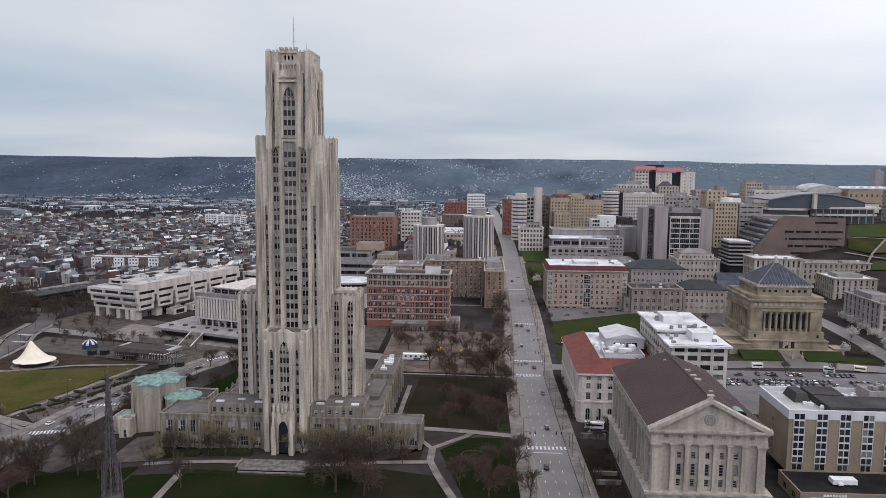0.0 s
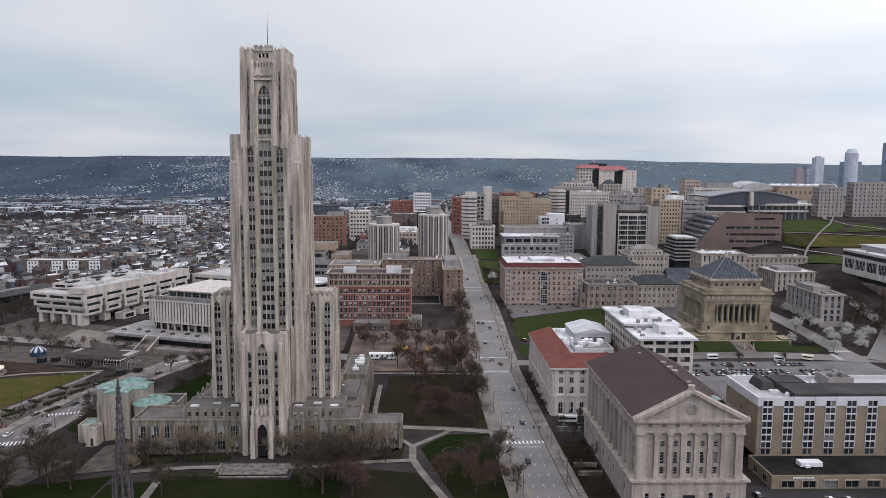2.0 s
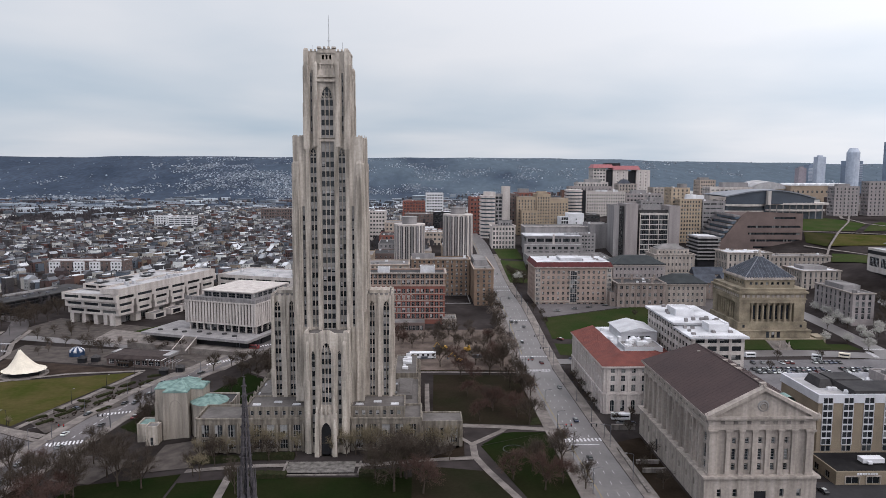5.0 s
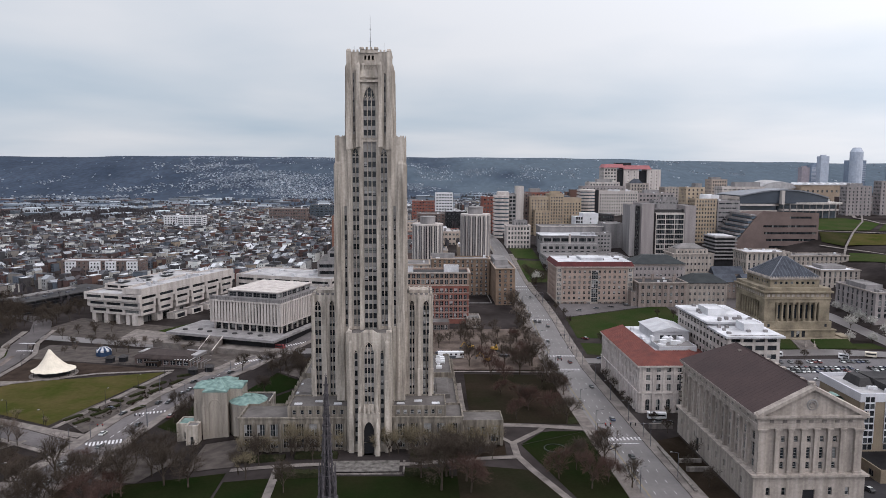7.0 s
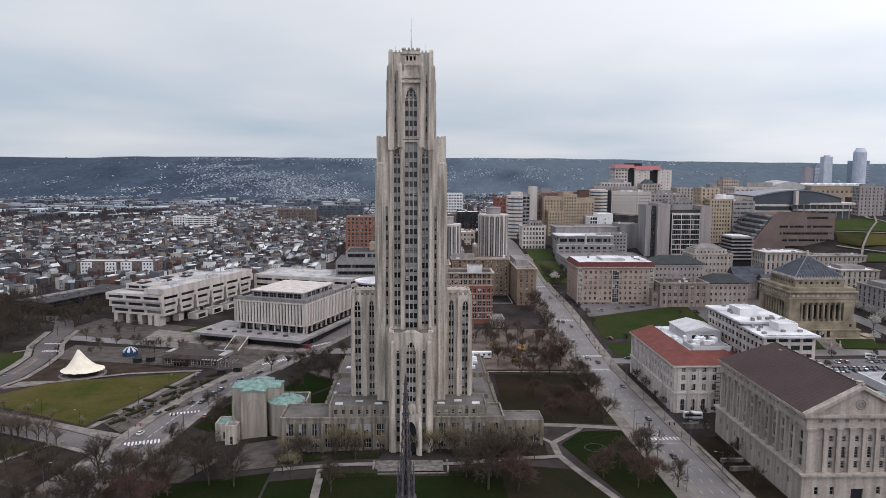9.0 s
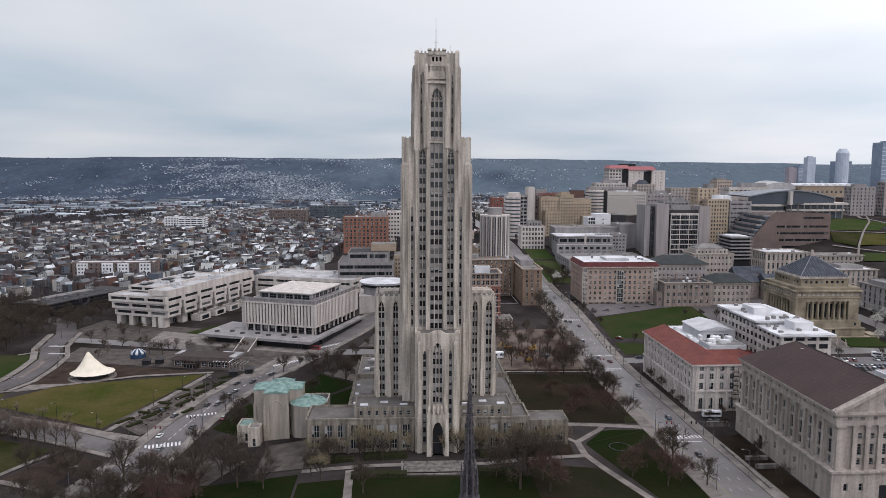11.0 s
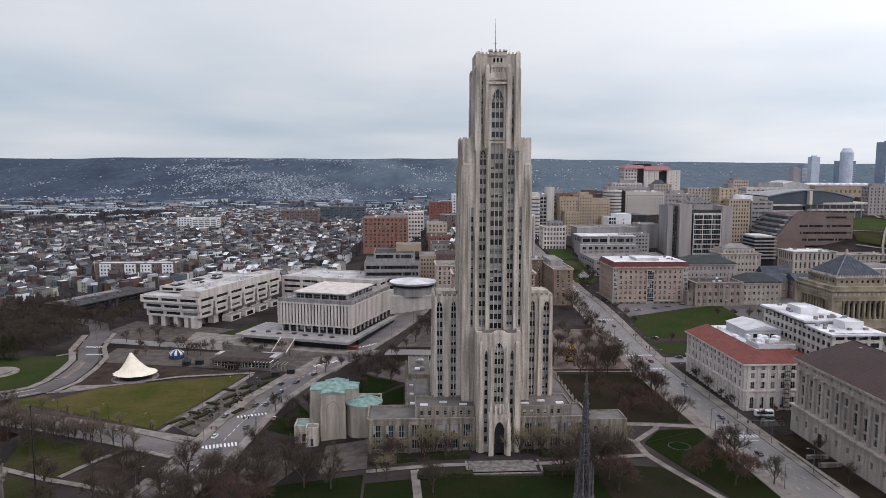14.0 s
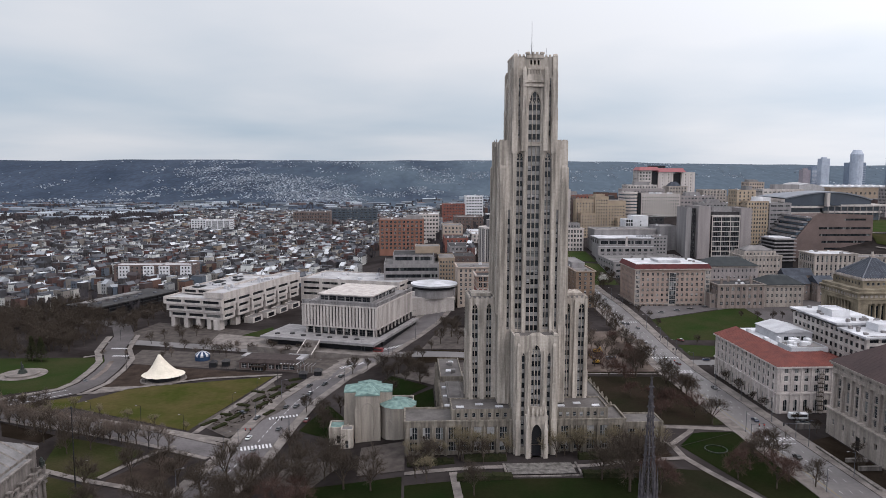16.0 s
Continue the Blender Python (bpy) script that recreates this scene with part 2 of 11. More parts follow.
asphalt = mat("asphalt", (0.118, 0.107, 0.102), (0.078, 0.070, 0.067), rough=0.5, scale=0.06, fine=0.7, spec=0.42)
museum_stone = mat("sooty_grey_stone", (0.20, 0.178, 0.158), (0.085, 0.075, 0.067), rough=0.9, streak=0.5, fine=1.2)
museum_roof = mat("grey_sheet_roof", (0.165, 0.158, 0.152), (0.11, 0.105, 0.10), rough=0.7, scale=0.2, fine=1.0)
grass_worn = mat("worn_winter_grass", (0.020, 0.0255, 0.0085), (0.036, 0.032, 0.016), rough=1.0, scale=0.05, fine=0.9, bump=0.3, spec=0.0)
asphalt_park = mat("asphalt_worn_dark", (0.088, 0.079, 0.076), (0.062, 0.055, 0.053), rough=0.9, scale=0.06, fine=0.7)
asphalt_dk = mat("asphalt_parking", (0.13, 0.122, 0.122), (0.092, 0.087, 0.087), rough=0.9, scale=0.06, fine=0.7)
paving = mat("concrete_paving", (0.185, 0.163, 0.145), (0.098, 0.085, 0.076), rough=0.9, scale=0.2, fine=1.2)
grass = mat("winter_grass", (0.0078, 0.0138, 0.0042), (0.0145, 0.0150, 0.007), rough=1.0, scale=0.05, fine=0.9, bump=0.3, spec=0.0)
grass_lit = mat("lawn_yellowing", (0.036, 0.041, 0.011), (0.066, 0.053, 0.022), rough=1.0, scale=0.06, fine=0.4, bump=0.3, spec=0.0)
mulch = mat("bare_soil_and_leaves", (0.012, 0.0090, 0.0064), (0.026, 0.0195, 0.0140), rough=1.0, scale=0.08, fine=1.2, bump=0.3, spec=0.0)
city_floor = mat("city_ground", (0.042, 0.036, 0.034), (0.016, 0.0135, 0.012), rough=0.95, scale=0.03, fine=0.25, spec=0.0)
paint_white = mat("road_paint_white", (0.62, 0.61, 0.6), (0.36, 0.355, 0.35), rough=0.8, scale=0.8, fine=4, bump=0)
paint_yellow = mat("road_paint_yellow", (0.26, 0.20, 0.09), (0.20, 0.165, 0.10), rough=0.8, scale=0.8, fine=4, bump=0)
bark = mat("bark", (0.066, 0.053, 0.041), (0.042, 0.034, 0.027), rough=0.95, scale=1, fine=6, spec=0.0)
bark_red = mat("twigs_reddish", (0.085, 0.053, 0.043), (0.06, 0.04, 0.033), rough=0.95, scale=1, fine=6, spec=0.0)
twigs_grey = mat("twigs_greyish", (0.135, 0.108, 0.088), (0.09, 0.073, 0.06), rough=0.95, scale=1, fine=6, spec=0.0)
twigs_pale = mat("twigs_budding", (0.185, 0.155, 0.10), (0.125, 0.105, 0.07), rough=0.95, scale=1, fine=6, spec=0.0)
blossom = mat("white_blossom", (0.36, 0.345, 0.31), (0.22, 0.22, 0.19), rough=0.9, scale=1.0, fine=4)
hedge_leaf = mat("hedge_leaves", (0.017, 0.021, 0.010), (0.030, 0.029, 0.016), rough=0.95, scale=0.8, fine=5, bump=0.6, spec=0.0)
canvas = mat("tent_canvas", (0.60, 0.545, 0.44), (0.52, 0.47, 0.375), rough=0.7, scale=0.3, fine=2, bump=0.05)
stone_dark = mat("dark_bronze", (0.03, 0.035, 0.03), rough=0.5, scale=2)
car_paint = ramp_mat("car_paint", [(0.02, 0.02, 0.022), (0.42, 0.42, 0.42), (0.015, 0.015, 0.017), (0.05, 0.05, 0.055), (0.6, 0.6, 0.6), (0.03, 0.03, 0.033), (0.13, 0.13, 0.135), (0.10, 0.015, 0.015), (0.02, 0.028, 0.06), (0.02, 0.02, 0.02), (0.2, 0.2, 0.2)], rough=0.35, spec=0.4)
soil_brown = mat("reddish_soil", (0.045, 0.034, 0.027), (0.025, 0.019, 0.0155), rough=1.0, scale=0.15, fine=1.0, bump=0.3, spec=0.0)
slate_green = mat("dark_slate_roof", (0.029, 0.033, 0.034), (0.02, 0.0225, 0.0235), rough=0.6, scale=0.2, fine=3)
stone_brown = mat("weathered_brown_stone", (0.26, 0.215, 0.185), (0.14, 0.115, 0.10), rough=0.9, streak=0.4, fine=1.2)
dirt = mat("churned_soil", (0.17, 0.142, 0.125), (0.07, 0.058, 0.05), rough=1.0, scale=0.12, fine=0.9, bump=0.3, spec=0.0)
tyre = mat("tyre_rubber", (0.02, 0.02, 0.02), rough=0.9, bump=0)
signal_red = bpy.data.materials.new("signal_red")
signal_red.use_nodes = True
signal_red.node_tree.nodes["Principled BSDF"].inputs["Base Color"].default_value = (0.6, 0.02, 0.02, 1)
signal_red.node_tree.nodes["Principled BSDF"].inputs["Emission Color"].default_value = (1.0, 0.06, 0.04, 1)
signal_red.node_tree.nodes["Principled BSDF"].inputs["Emission Strength"].default_value = 0.4
HOUSE_COLS = [(0.115, 0.055, 0.05), (0.24, 0.235, 0.24), (0.06, 0.04, 0.039), (0.58, 0.57, 0.565), (0.045, 0.043, 0.048), (0.21, 0.165, 0.13), (0.075, 0.043, 0.04), (0.43, 0.42, 0.41), (0.085, 0.098, 0.122), (0.05, 0.045, 0.047), (0.17, 0.15, 0.14), (0.10, 0.055, 0.045), (0.33, 0.31, 0.29)]
house_wall = ramp_mat("house_wall", HOUSE_COLS, rough=0.9)
house_wall_far = ramp_mat("house_wall_far", HOUSE_COLS, rough=0.9, island=True)
ROOF_COLS = [(0.04, 0.04, 0.047), (0.065, 0.063, 0.072), (0.46, 0.46, 0.485), (0.035, 0.034, 0.04), (0.10, 0.10, 0.112), (0.05, 0.04, 0.043), (0.085, 0.087, 0.10), (0.24, 0.245, 0.265), (0.045, 0.044, 0.051), (0.06, 0.06, 0.069)]
house_roof = ramp_mat("house_roof", ROOF_COLS, rough=0.85)
house_roof_far = ramp_mat("house_roof_far", ROOF_COLS, rough=0.85, island=True)
# aerial haze over the distant houses is mixed into these bluish colours
hazed_far_house = ramp_mat("hazed_far_house", [(0.24, 0.27, 0.32), (0.12, 0.14, 0.175), (0.44, 0.47, 0.52), (0.17, 0.19, 0.22), (0.30, 0.32, 0.36), (0.15, 0.165, 0.195), (0.20, 0.22, 0.26), (0.14, 0.155, 0.185)], rough=0.9, island=True)


# ---------------------------------------------------------------- mesh helpers
class Geo:
    """Collects boxes, quads and prisms, then becomes one mesh."""

    def __init__(self):
        self.v, self.f, self.m = [], [], []

    def poly(self, pts, mi=0):
        k = len(self.v)
        self.v.extend(tuple(p) for p in pts)
        self.f.append(tuple(range(k, k + len(pts))))
        self.m.append(mi)

    def box(self, x0, x1, y0, y1, z0, z1, mi=0, taper=0.0):
        a = taper
        p = [(x0, y0, z0), (x1, y0, z0), (x1, y1, z0), (x0, y1, z0), (x0 + a, y0 + a, z1), (x1 - a, y0 + a, z1), (x1 - a, y1 - a, z1), (x0 + a, y1 - a, z1)]
        k = len(self.v)
        self.v.extend(p)
        for q in ((0, 3, 2, 1), (4, 5, 6, 7), (0, 1, 5, 4), (1, 2, 6, 5), (2, 3, 7, 6), (3, 0, 4, 7)):
            self.f.append(tuple(k + i for i in q))
            self.m.append(mi)

    def prism(self, pts, z0, z1, mi=0, top=None, grow=1.0):
        """Upright prism over a counter-clockwise outline; grow scales the top about its middle."""
        n, k = len(pts), len(self.v)
        cx, cy = sum(p[0] for p in pts) / n, sum(p[1] for p in pts) / n
        self.v.extend((p[0], p[1], z0) for p in pts)
        self.v.extend((cx + (p[0] - cx) * grow, cy + (p[1] - cy) * grow, z1) for p in pts)
        for i in range(n):
            j = (i + 1) % n
            self.f.append((k + i, k + j, k + n + j, k + n + i))
            self.m.append(mi)
        self.f.append(tuple(k + n + i for i in range(n)))
        self.m.append(mi if top is None else top)
        self.f.append(tuple(k + n - 1 - i for i in range(n)))
        self.m.append(mi)

    def cyl(self, cx, cy, r0, r1, z0, z1, n=12, mi=0, top=None):
        pts = [(cx + r0 * math.cos(2 * math.pi * i / n), cy + r0 * math.sin(2 * math.pi * i / n)) for i in range(n)]
        self.prism(pts, z0, z1, mi, top, r1 / r0)

    def tube(self, a, b, r0, r1, n=4, mi=0):
        a, b = Vector(a), Vector(b)
        d = (b - a).normalized()
        s = d.cross(Vector((0, 0, 1)) if abs(d.z) < 0.9 else Vector((1, 0, 0))).normalized()
        u = d.cross(s)
        k = len(self.v)
        for c, r in ((a, r0), (b, r1)):
            for i in range(n):
                w = 2 * math.pi * i / n
                self.v.append(tuple(c + s * (r * math.cos(w)) + u * (r * math.sin(w))))
        for i in range(n):
            j = (i + 1) % n
            self.f.append((k + i, k + n + i, k + n + j, k + j))
            self.m.append(mi)

    def beam(self, a, b, w, mi=0):
        self.tube(a, b, w * 0.7, w * 0.7, 4, mi)

    def gable(self, x0, x1, y0, y1, z0, z1, mi=0, wall=None, along="y", over=0.0):
        """A gabled roof; the ridge runs along x or y."""
        if along == "y":
            xm = (x0 + x1) / 2
            a, b, c, d = (x0 - over, y0, z0), (x1 + over, y0, z0), (x1 + over, y1, z0), (x0 - over, y1, z0)
            r, s = (xm, y0, z1), (xm, y1, z1)
            self.poly((b, c, s, r), mi), self.poly((d, a, r, s), mi)
            self.poly((a, b, r), mi if wall is None else wall), self.poly((c, d, s), mi if wall is None else wall)
        else:
            ym = (y0 + y1) / 2
            a, b, c, d = (x0, y0 - over, z0), (x1, y0 - over, z0), (x1, y1 + over, z0), (x0, y1 + over, z0)
            r, s = (x0, ym, z1), (x1, ym, z1)
            self.poly((a, b, s, r), mi), self.poly((c, d, r, s), mi)
            self.poly((d, a, r), mi if wall is None else wall), self.poly((b, c, s), mi if wall is None else wall)

    def mesh(self, name, mats, origin=(0, 0, 0), smooth=False):
        me = bpy.data.meshes.new(name)
        o = np.array(origin)
        me.from_pydata((np.array(self.v) - o).tolist() if self.v else [], [], self.f)
        for m in mats:
            me.materials.append(m)
        me.polygons.foreach_set("material_index", self.m)
        if smooth:
            me.polygons.foreach_set("use_smooth", [True] * len(self.f))
        me.update()
        return me


def thing(name, at, label, category, group="", rz=0.0):
    ob = new(name)
    ob.location, ob.rotation_euler = at, (0, 0, radians(rz))
    ob.empty_display_size = 1
    return tagged(ob, label, category, group)


def root(ob):
    while ob.parent:
        ob = ob.parent
    return ob


def part(name, g, mats, parent, label="", smooth=False):
    """One mesh under a thing (or under one of its parts, which sit at the thing's origin). Coordinates as for the unturned thing in the world."""
    o = root(parent).location
    ob = new(name, g.mesh(name, mats if isinstance(mats, (list, tuple)) else [mats], o, smooth))
    ob.parent = parent
    if label:
        ob["label"] = label
    return ob


def structure(name, g, mats, label="", smooth=False):
    ob = new(name, g.mesh(name, mats if isinstance(mats, (list, tuple)) else [mats], smooth=smooth))
    return tagged(ob, label, "", "", "structure")


def S(t):
    t = min(1.0, max(0.0, t))
    return t * t * (3 - 2 * t)


# ---------------------------------------------------------------- the lie of the land
def land(x, y):
    h = 10 + 7 * S((x + 190) / 100)
    h += 8 * S((y - 400) / 160) * S((x + 120) / 80)
    h += 20 * S((y - 570) / 250) * S((x + 230) / 200) * (1 - 0.6 * S((y - 1300) / 500))
    h += 25 * S((y - 620) / 300) * S((x - 60) / 160) * (1 - S((x - 220) / 140)) * (1 - 0.8 * S((y - 1500) / 700))
    h += 24 * S((x - 230) / 120) * S((y - 440) / 170) * (1 - 0.8 * S((y - 1300) / 700))
    h += 8 * S((y - 620) / 400) * S((-x - 120) / 200)
    h -= 26 * S((y - 1700) / 500)
    r = math.hypot(x, y)
    if y > 2300:
        ridge = 178 + 9 * noise.noise((x / 900, 3.1, 0)) + 5 * noise.noise((x / 260, 7.7, 0)) - 26 * S((x - 400) / 2600)
        foot = 2900 + 350 * noise.noise((x / 700, 1.3, 0)) + 250 * S((x - 200) / 1200)
        up = S((y - foot) / (4350 - foot))
        fold = 20 * noise.noise((x / 420, y / 420, 2.2)) + 10 * noise.noise((x / 150, y / 150, 5.2))
        h += (ridge - h) * up + fold * up * (1 - up) * 2.2
    return h


# ---------------------------------------------------------------- walls with real openings
SIDES = {"S": ((1, 0), (0, -1), 0), "E": ((0, 1), (1, 0), 90), "W": ((0, -1), (-1, 0), -90), "N": ((-1, 0), (0, 1), 180)}
WINS = {}
WIN_COUNT = {}
BLINDS = random.Random(17)


def win_geo(g, w, h, style, p=(0, 0, 0), rz=0.0, blinds=0):
    """A window unit facing -y with its foot at p: panes behind a frame with bars."""
    c, s = math.cos(radians(rz)), math.sin(radians(rz))

    def at(x, y, z):
        return (p[0] + x * c - y * s, p[1] + x * s + y * c, p[2] + z)

    def bar(x0, x1, z0, z1, d=0.07):
        q = [at(x0, -d, z0), at(x1, -d, z0), at(x1, -d, z1), at(x0, -d, z1)]
        r = [at(x0, 0, z0), at(x1, 0, z0), at(x1, 0, z1), at(x0, 0, z1)]
        g.poly(q, 1)
        g.poly((r[0], q[0], q[3], r[3]), 1), g.poly((q[1], r[1], r[2], q[2]), 1)

    nv, nh, f = {"sash": (1, 2, 0.09), "pair": (2, 2, 0.1), "triple": (3, 2, 0.12), "plain": (1, 1, 0.1), "strip": (max(2, int(w / 1.6)), 1, 0.08), "quad": (2, 1, 0.14), "tall": (1, 4, 0.1), "trio": (3, 1, 0.14)}[style]
    cw = w / nv
    for i in range(nv):
        g.poly((at(-w / 2 + i * cw, 0, 0), at(-w / 2 + (i + 1) * cw, 0, 0), at(-w / 2 + (i + 1) * cw, 0, h), at(-w / 2 + i * cw, 0, h)), 0)
    if blinds:
        for i in range(nv):
            drop = (0.0, 0.5, 0.28, 0.72, 0.4, 0.0, 0.6)[(i * 2 + blinds * 3) % 7] * h
            if drop:
                g.poly((at(-w / 2 + i * cw, -0.012, h - drop), at(-w / 2 + (i + 1) * cw, -0.012, h - drop), at(-w / 2 + (i + 1) * cw, -0.012, h), at(-w / 2 + i * cw, -0.012, h)), 2)
    for i in range(nv + 1):
        x = -w / 2 + i * cw
        t = f if i in (0, nv) else f * 0.75
        bar(max(-w / 2, x - t), min(w / 2, x + t), 0, h)
    for i in range(nh + 1):
        z = h * i / nh
        bar(-w / 2, w / 2, max(0, z - f * 0.6), min(h, z + f * 0.6), 0.06)


def add_window(parent, w, h, style, p, rz, frame=None):
    """Places a window as a part; past 300 on one thing they gather in one joined mesh."""
    top = root(parent)
    rec = WIN_COUNT.setdefault(top.name, [top, 0, {}])
    rec[1] += 1
    fr = frame or frame_paint
    if rec[1] > 240 or top.location.y > 570:
        g = rec[2].setdefault(fr.name, (Geo(), fr))[0]
        win_geo(g, w, h, style, p, rz, BLINDS.choice((0, 0, 0, 0, 1, 2, 0, 4)) if top.location.y < 600 and style in ("triple", "pair", "sash") else 0)
        return None
    k = BLINDS.choice((0, 0, 0, 0, 1, 2, 0, 4)) if style in ("triple", "pair", "sash") and fr is not frame_white else 0
    key = (round(w, 2), round(h, 2), style, fr.name, k)
    if key not in WINS:
        g = Geo()
        win_geo(g, w, h, style, blinds=k)
        WINS[key] = g.mesh("window", [glass, fr, blind])
    ob = new("window", WINS[key])
    ob.parent = top
    o = top.location
    ob.matrix_basis = pose(p[0] - o.x, p[1] - o.y, p[2] - o.z, 0, 0, rz)
    return ob


def finish_windows():
    for top, n, rest in WIN_COUNT.values():
        for g, fr in rest.values():
            ob = part("windows_rest", g, [glass_many, fr, blind], top)
            ob["kind"] = "stuff"


def facade(g, o, side, L, z0, z1, cols, rows, depth=0.3, mi=0, holes=None):
    """A wall from o, L long, with an opening at every crossing of cols and rows (or only at the listed holes)."""
    u, n, _ = SIDES[side]

    def at(a, z, d=0.0):
        return (o[0] + u[0] * a - n[0] * d, o[1] + u[1] * a - n[1] * d, z)

    if holes is None:
        holes = [(c[0], c[1], r[0], r[1]) for c in cols for r in rows]
    us = sorted({0.0, L, *(q for c in holes for q in c[:2])})
    zs = sorted({z0, z1, *(q for c in holes for q in c[2:])})
    full = set()
    for a, b, c, d in holes:
        for i in range(len(us) - 1):
            if us[i] >= a - 1e-6 and us[i + 1] <= b + 1e-6:
                for j in range(len(zs) - 1):
                    if zs[j] >= c - 1e-6 and zs[j + 1] <= d + 1e-6:
                        full.add((i, j))
    for j in range(len(zs) - 1):
        i = 0
        while i < len(us) - 1:
            if (i, j) in full:
                i += 1
                continue
            k = i
            while k + 1 < len(us) - 1 and (k + 1, j) not in full:
                k += 1
            g.poly((at(us[i], zs[j]), at(us[k + 1], zs[j]), at(us[k + 1], zs[j + 1]), at(us[i], zs[j + 1])), mi)
            i = k + 1
    for a, b, c, d in holes:
        g.poly((at(a, c), at(b, c), at(b, c, depth), at(a, c, depth)), mi)
        g.poly((at(a, d, depth), at(b, d, depth), at(b, d), at(a, d)), mi)
        g.poly((at(a, c), at(a, c, depth), at(a, d, depth), at(a, d)), mi)
        g.poly((at(b, c, depth), at(b, c), at(b, d), at(b, d, depth)), mi)
    return at


def even(L, n, w, margin=0.0):
    if n == 0:
        return []
    s = (L - 2 * margin) / n
    return [(margin + s * (i + 0.5) - w / 2, margin + s * (i + 0.5) + w / 2) for i in range(n)]


def side_of(x0, x1, y0, y1, side):
    return {"S": ((x0, y0), x1 - x0), "E": ((x1, y0), y1 - y0), "W": ((x0, y1), y1 - y0), "N": ((x1, y1), x1 - x0)}[side]


def block(parent, x0, x1, y0, y1, z0, z1, wall, spec, roof=None, parapet=0.9, name="wall", depth=0.3, frame=None, flat=True):
    """Four walls with openings, a roof slab behind a parapet, and the windows. spec: side -> list of (n, width, style, margin, rows of (foot, height))."""
    g = Geo()
    for side in "SEWN":
        o, L = side_of(x0, x1, y0, y1, side)
        holes, wins = [], []
        for n, w, style, margin, rows in spec.get(side, ()):
            for a, b in even(L, n, w, margin):
                for zf, h in rows:
                    holes.append((a, b, z0 + zf, z0 + zf + h))
                    wins.append(((a + b) / 2, z0 + zf, w, h, style))
        at = facade(g, o, side, L, z0, z1, (), (), depth, 0, holes)
        for c, zf, w, h, style in wins:
            add_window(parent, w, h, style, at(c, zf, depth), SIDES[side][2], frame)
    t = 0.45
    if flat:
        X0, X1, Y0, Y1 = x0 + t, x1 - t, y0 + t, y1 - t
        zr = z1 - parapet
        for a, b, c, d in (((x0, y0), (x1, y0), (X1, Y0), (X0, Y0)), ((x1, y0), (x1, y1), (X1, Y1), (X1, Y0)), ((x1, y1), (x0, y1), (X0, Y1), (X1, Y1)), ((x0, y1), (x0, y0), (X0, Y0), (X0, Y1))):
            g.poly(((*a, z1), (*b, z1), (*c, z1), (*d, z1)))
            g.poly(((*d, z1), (*c, z1), (*c, zr - 0.2), (*d, zr - 0.2)))
        r = Geo()
        r.poly(((X0, Y0, zr), (X1, Y0, zr), (X1, Y1, zr), (X0, Y1, zr)))
        part("roof", r, roof or roof_grey, parent)
    return part(name, g, wall, parent)


def floors(n, first, dz, h):
    return [(first + dz * i, h) for i in range(n)]


def roof_units(parent, x0, x1, y0, y1, z, n, seed, m=None, big=3.0):
    rnd = random.Random(seed)
    for _ in range(n):
        w, d, h = rnd.uniform(1.2, big), rnd.uniform(1.2, big), rnd.uniform(0.8, 0.7 * big)
        x, y = rnd.uniform(x0, x1 - w), rnd.uniform(y0, y1 - d)
        g = Geo()
        g.box(x, x + w, y, y + d, z, z + h)
        g.box(x + 0.15, x + w - 0.15, y + 0.15, y + d - 0.15, z + h, z + h + 0.15)
        part("roof_unit", g, m or rnd.choice([roof_grey, white_paint, concrete_gy]), parent)


def cornice(parent, x0, x1, y0, y1, z, out, h, m, name="cornice"):
    g = Geo()
    g.box(x0 - out, x1 + out, y0 - out, y1 + out, z, z + h * 0.45)
    g.box(x0 - out * 0.55, x1 + out * 0.55, y0 - out * 0.55, y1 + out * 0.55, z - h * 0.55, z - 0.003)
    return part(name, g, m, parent)


def cornice_ring(parent, x0, x1, y0, y1, z, out, h, m, name="cornice"):
    """A projecting band round a building, open in the middle."""
    g = Geo()
    for a, b, c, d in ((x0 - out, x1 + out, y0 - out, y0 - 0.003), (x0 - out, x1 + out, y1 + 0.003, y1 + out), (x0 - out, x0 - 0.003, y0 - 0.001, y1 + 0.001), (x1 + 0.003, x1 + out, y0 - 0.001, y1 + 0.001)):
        g.box(a, b, c, d, z, z + h)
    return part(name, g, m, parent)


# ---------------------------------------------------------------- ground
def axis(parts):
    out = []
    for a, b, step in parts:
        out += list(np.arange(a, b, step))
    return out + [parts[-1][1]]


gx = axis([(-4200, -900, 75), (-900, -400, 40), (-400, 300, 10), (300, 700, 30), (700, 4800, 75)])
gy = axis([(-900, 180, 90), (180, 620, 10), (620, 1300, 25), (1300, 2400, 60), (2400, 4900, 45)])
g = Geo()
for y in gy:
    for x in gx:
        g.v.append((x, y, land(x, y)))
for j in range(len(gy) - 1):
    for i in range(len(gx) - 1):
        k = j * len(gx) + i
        g.f.append((k, k + 1, k + 1 + len(gx), k + len(gx)))
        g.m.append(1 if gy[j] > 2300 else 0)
# both wood tones are lifted and blued to carry the distance haze
woods = mat("hazed_bare_woods", (0.020, 0.030, 0.047), (0.036, 0.049, 0.070), rough=1.0, scale=0.0045, fine=0.06, bump=0)
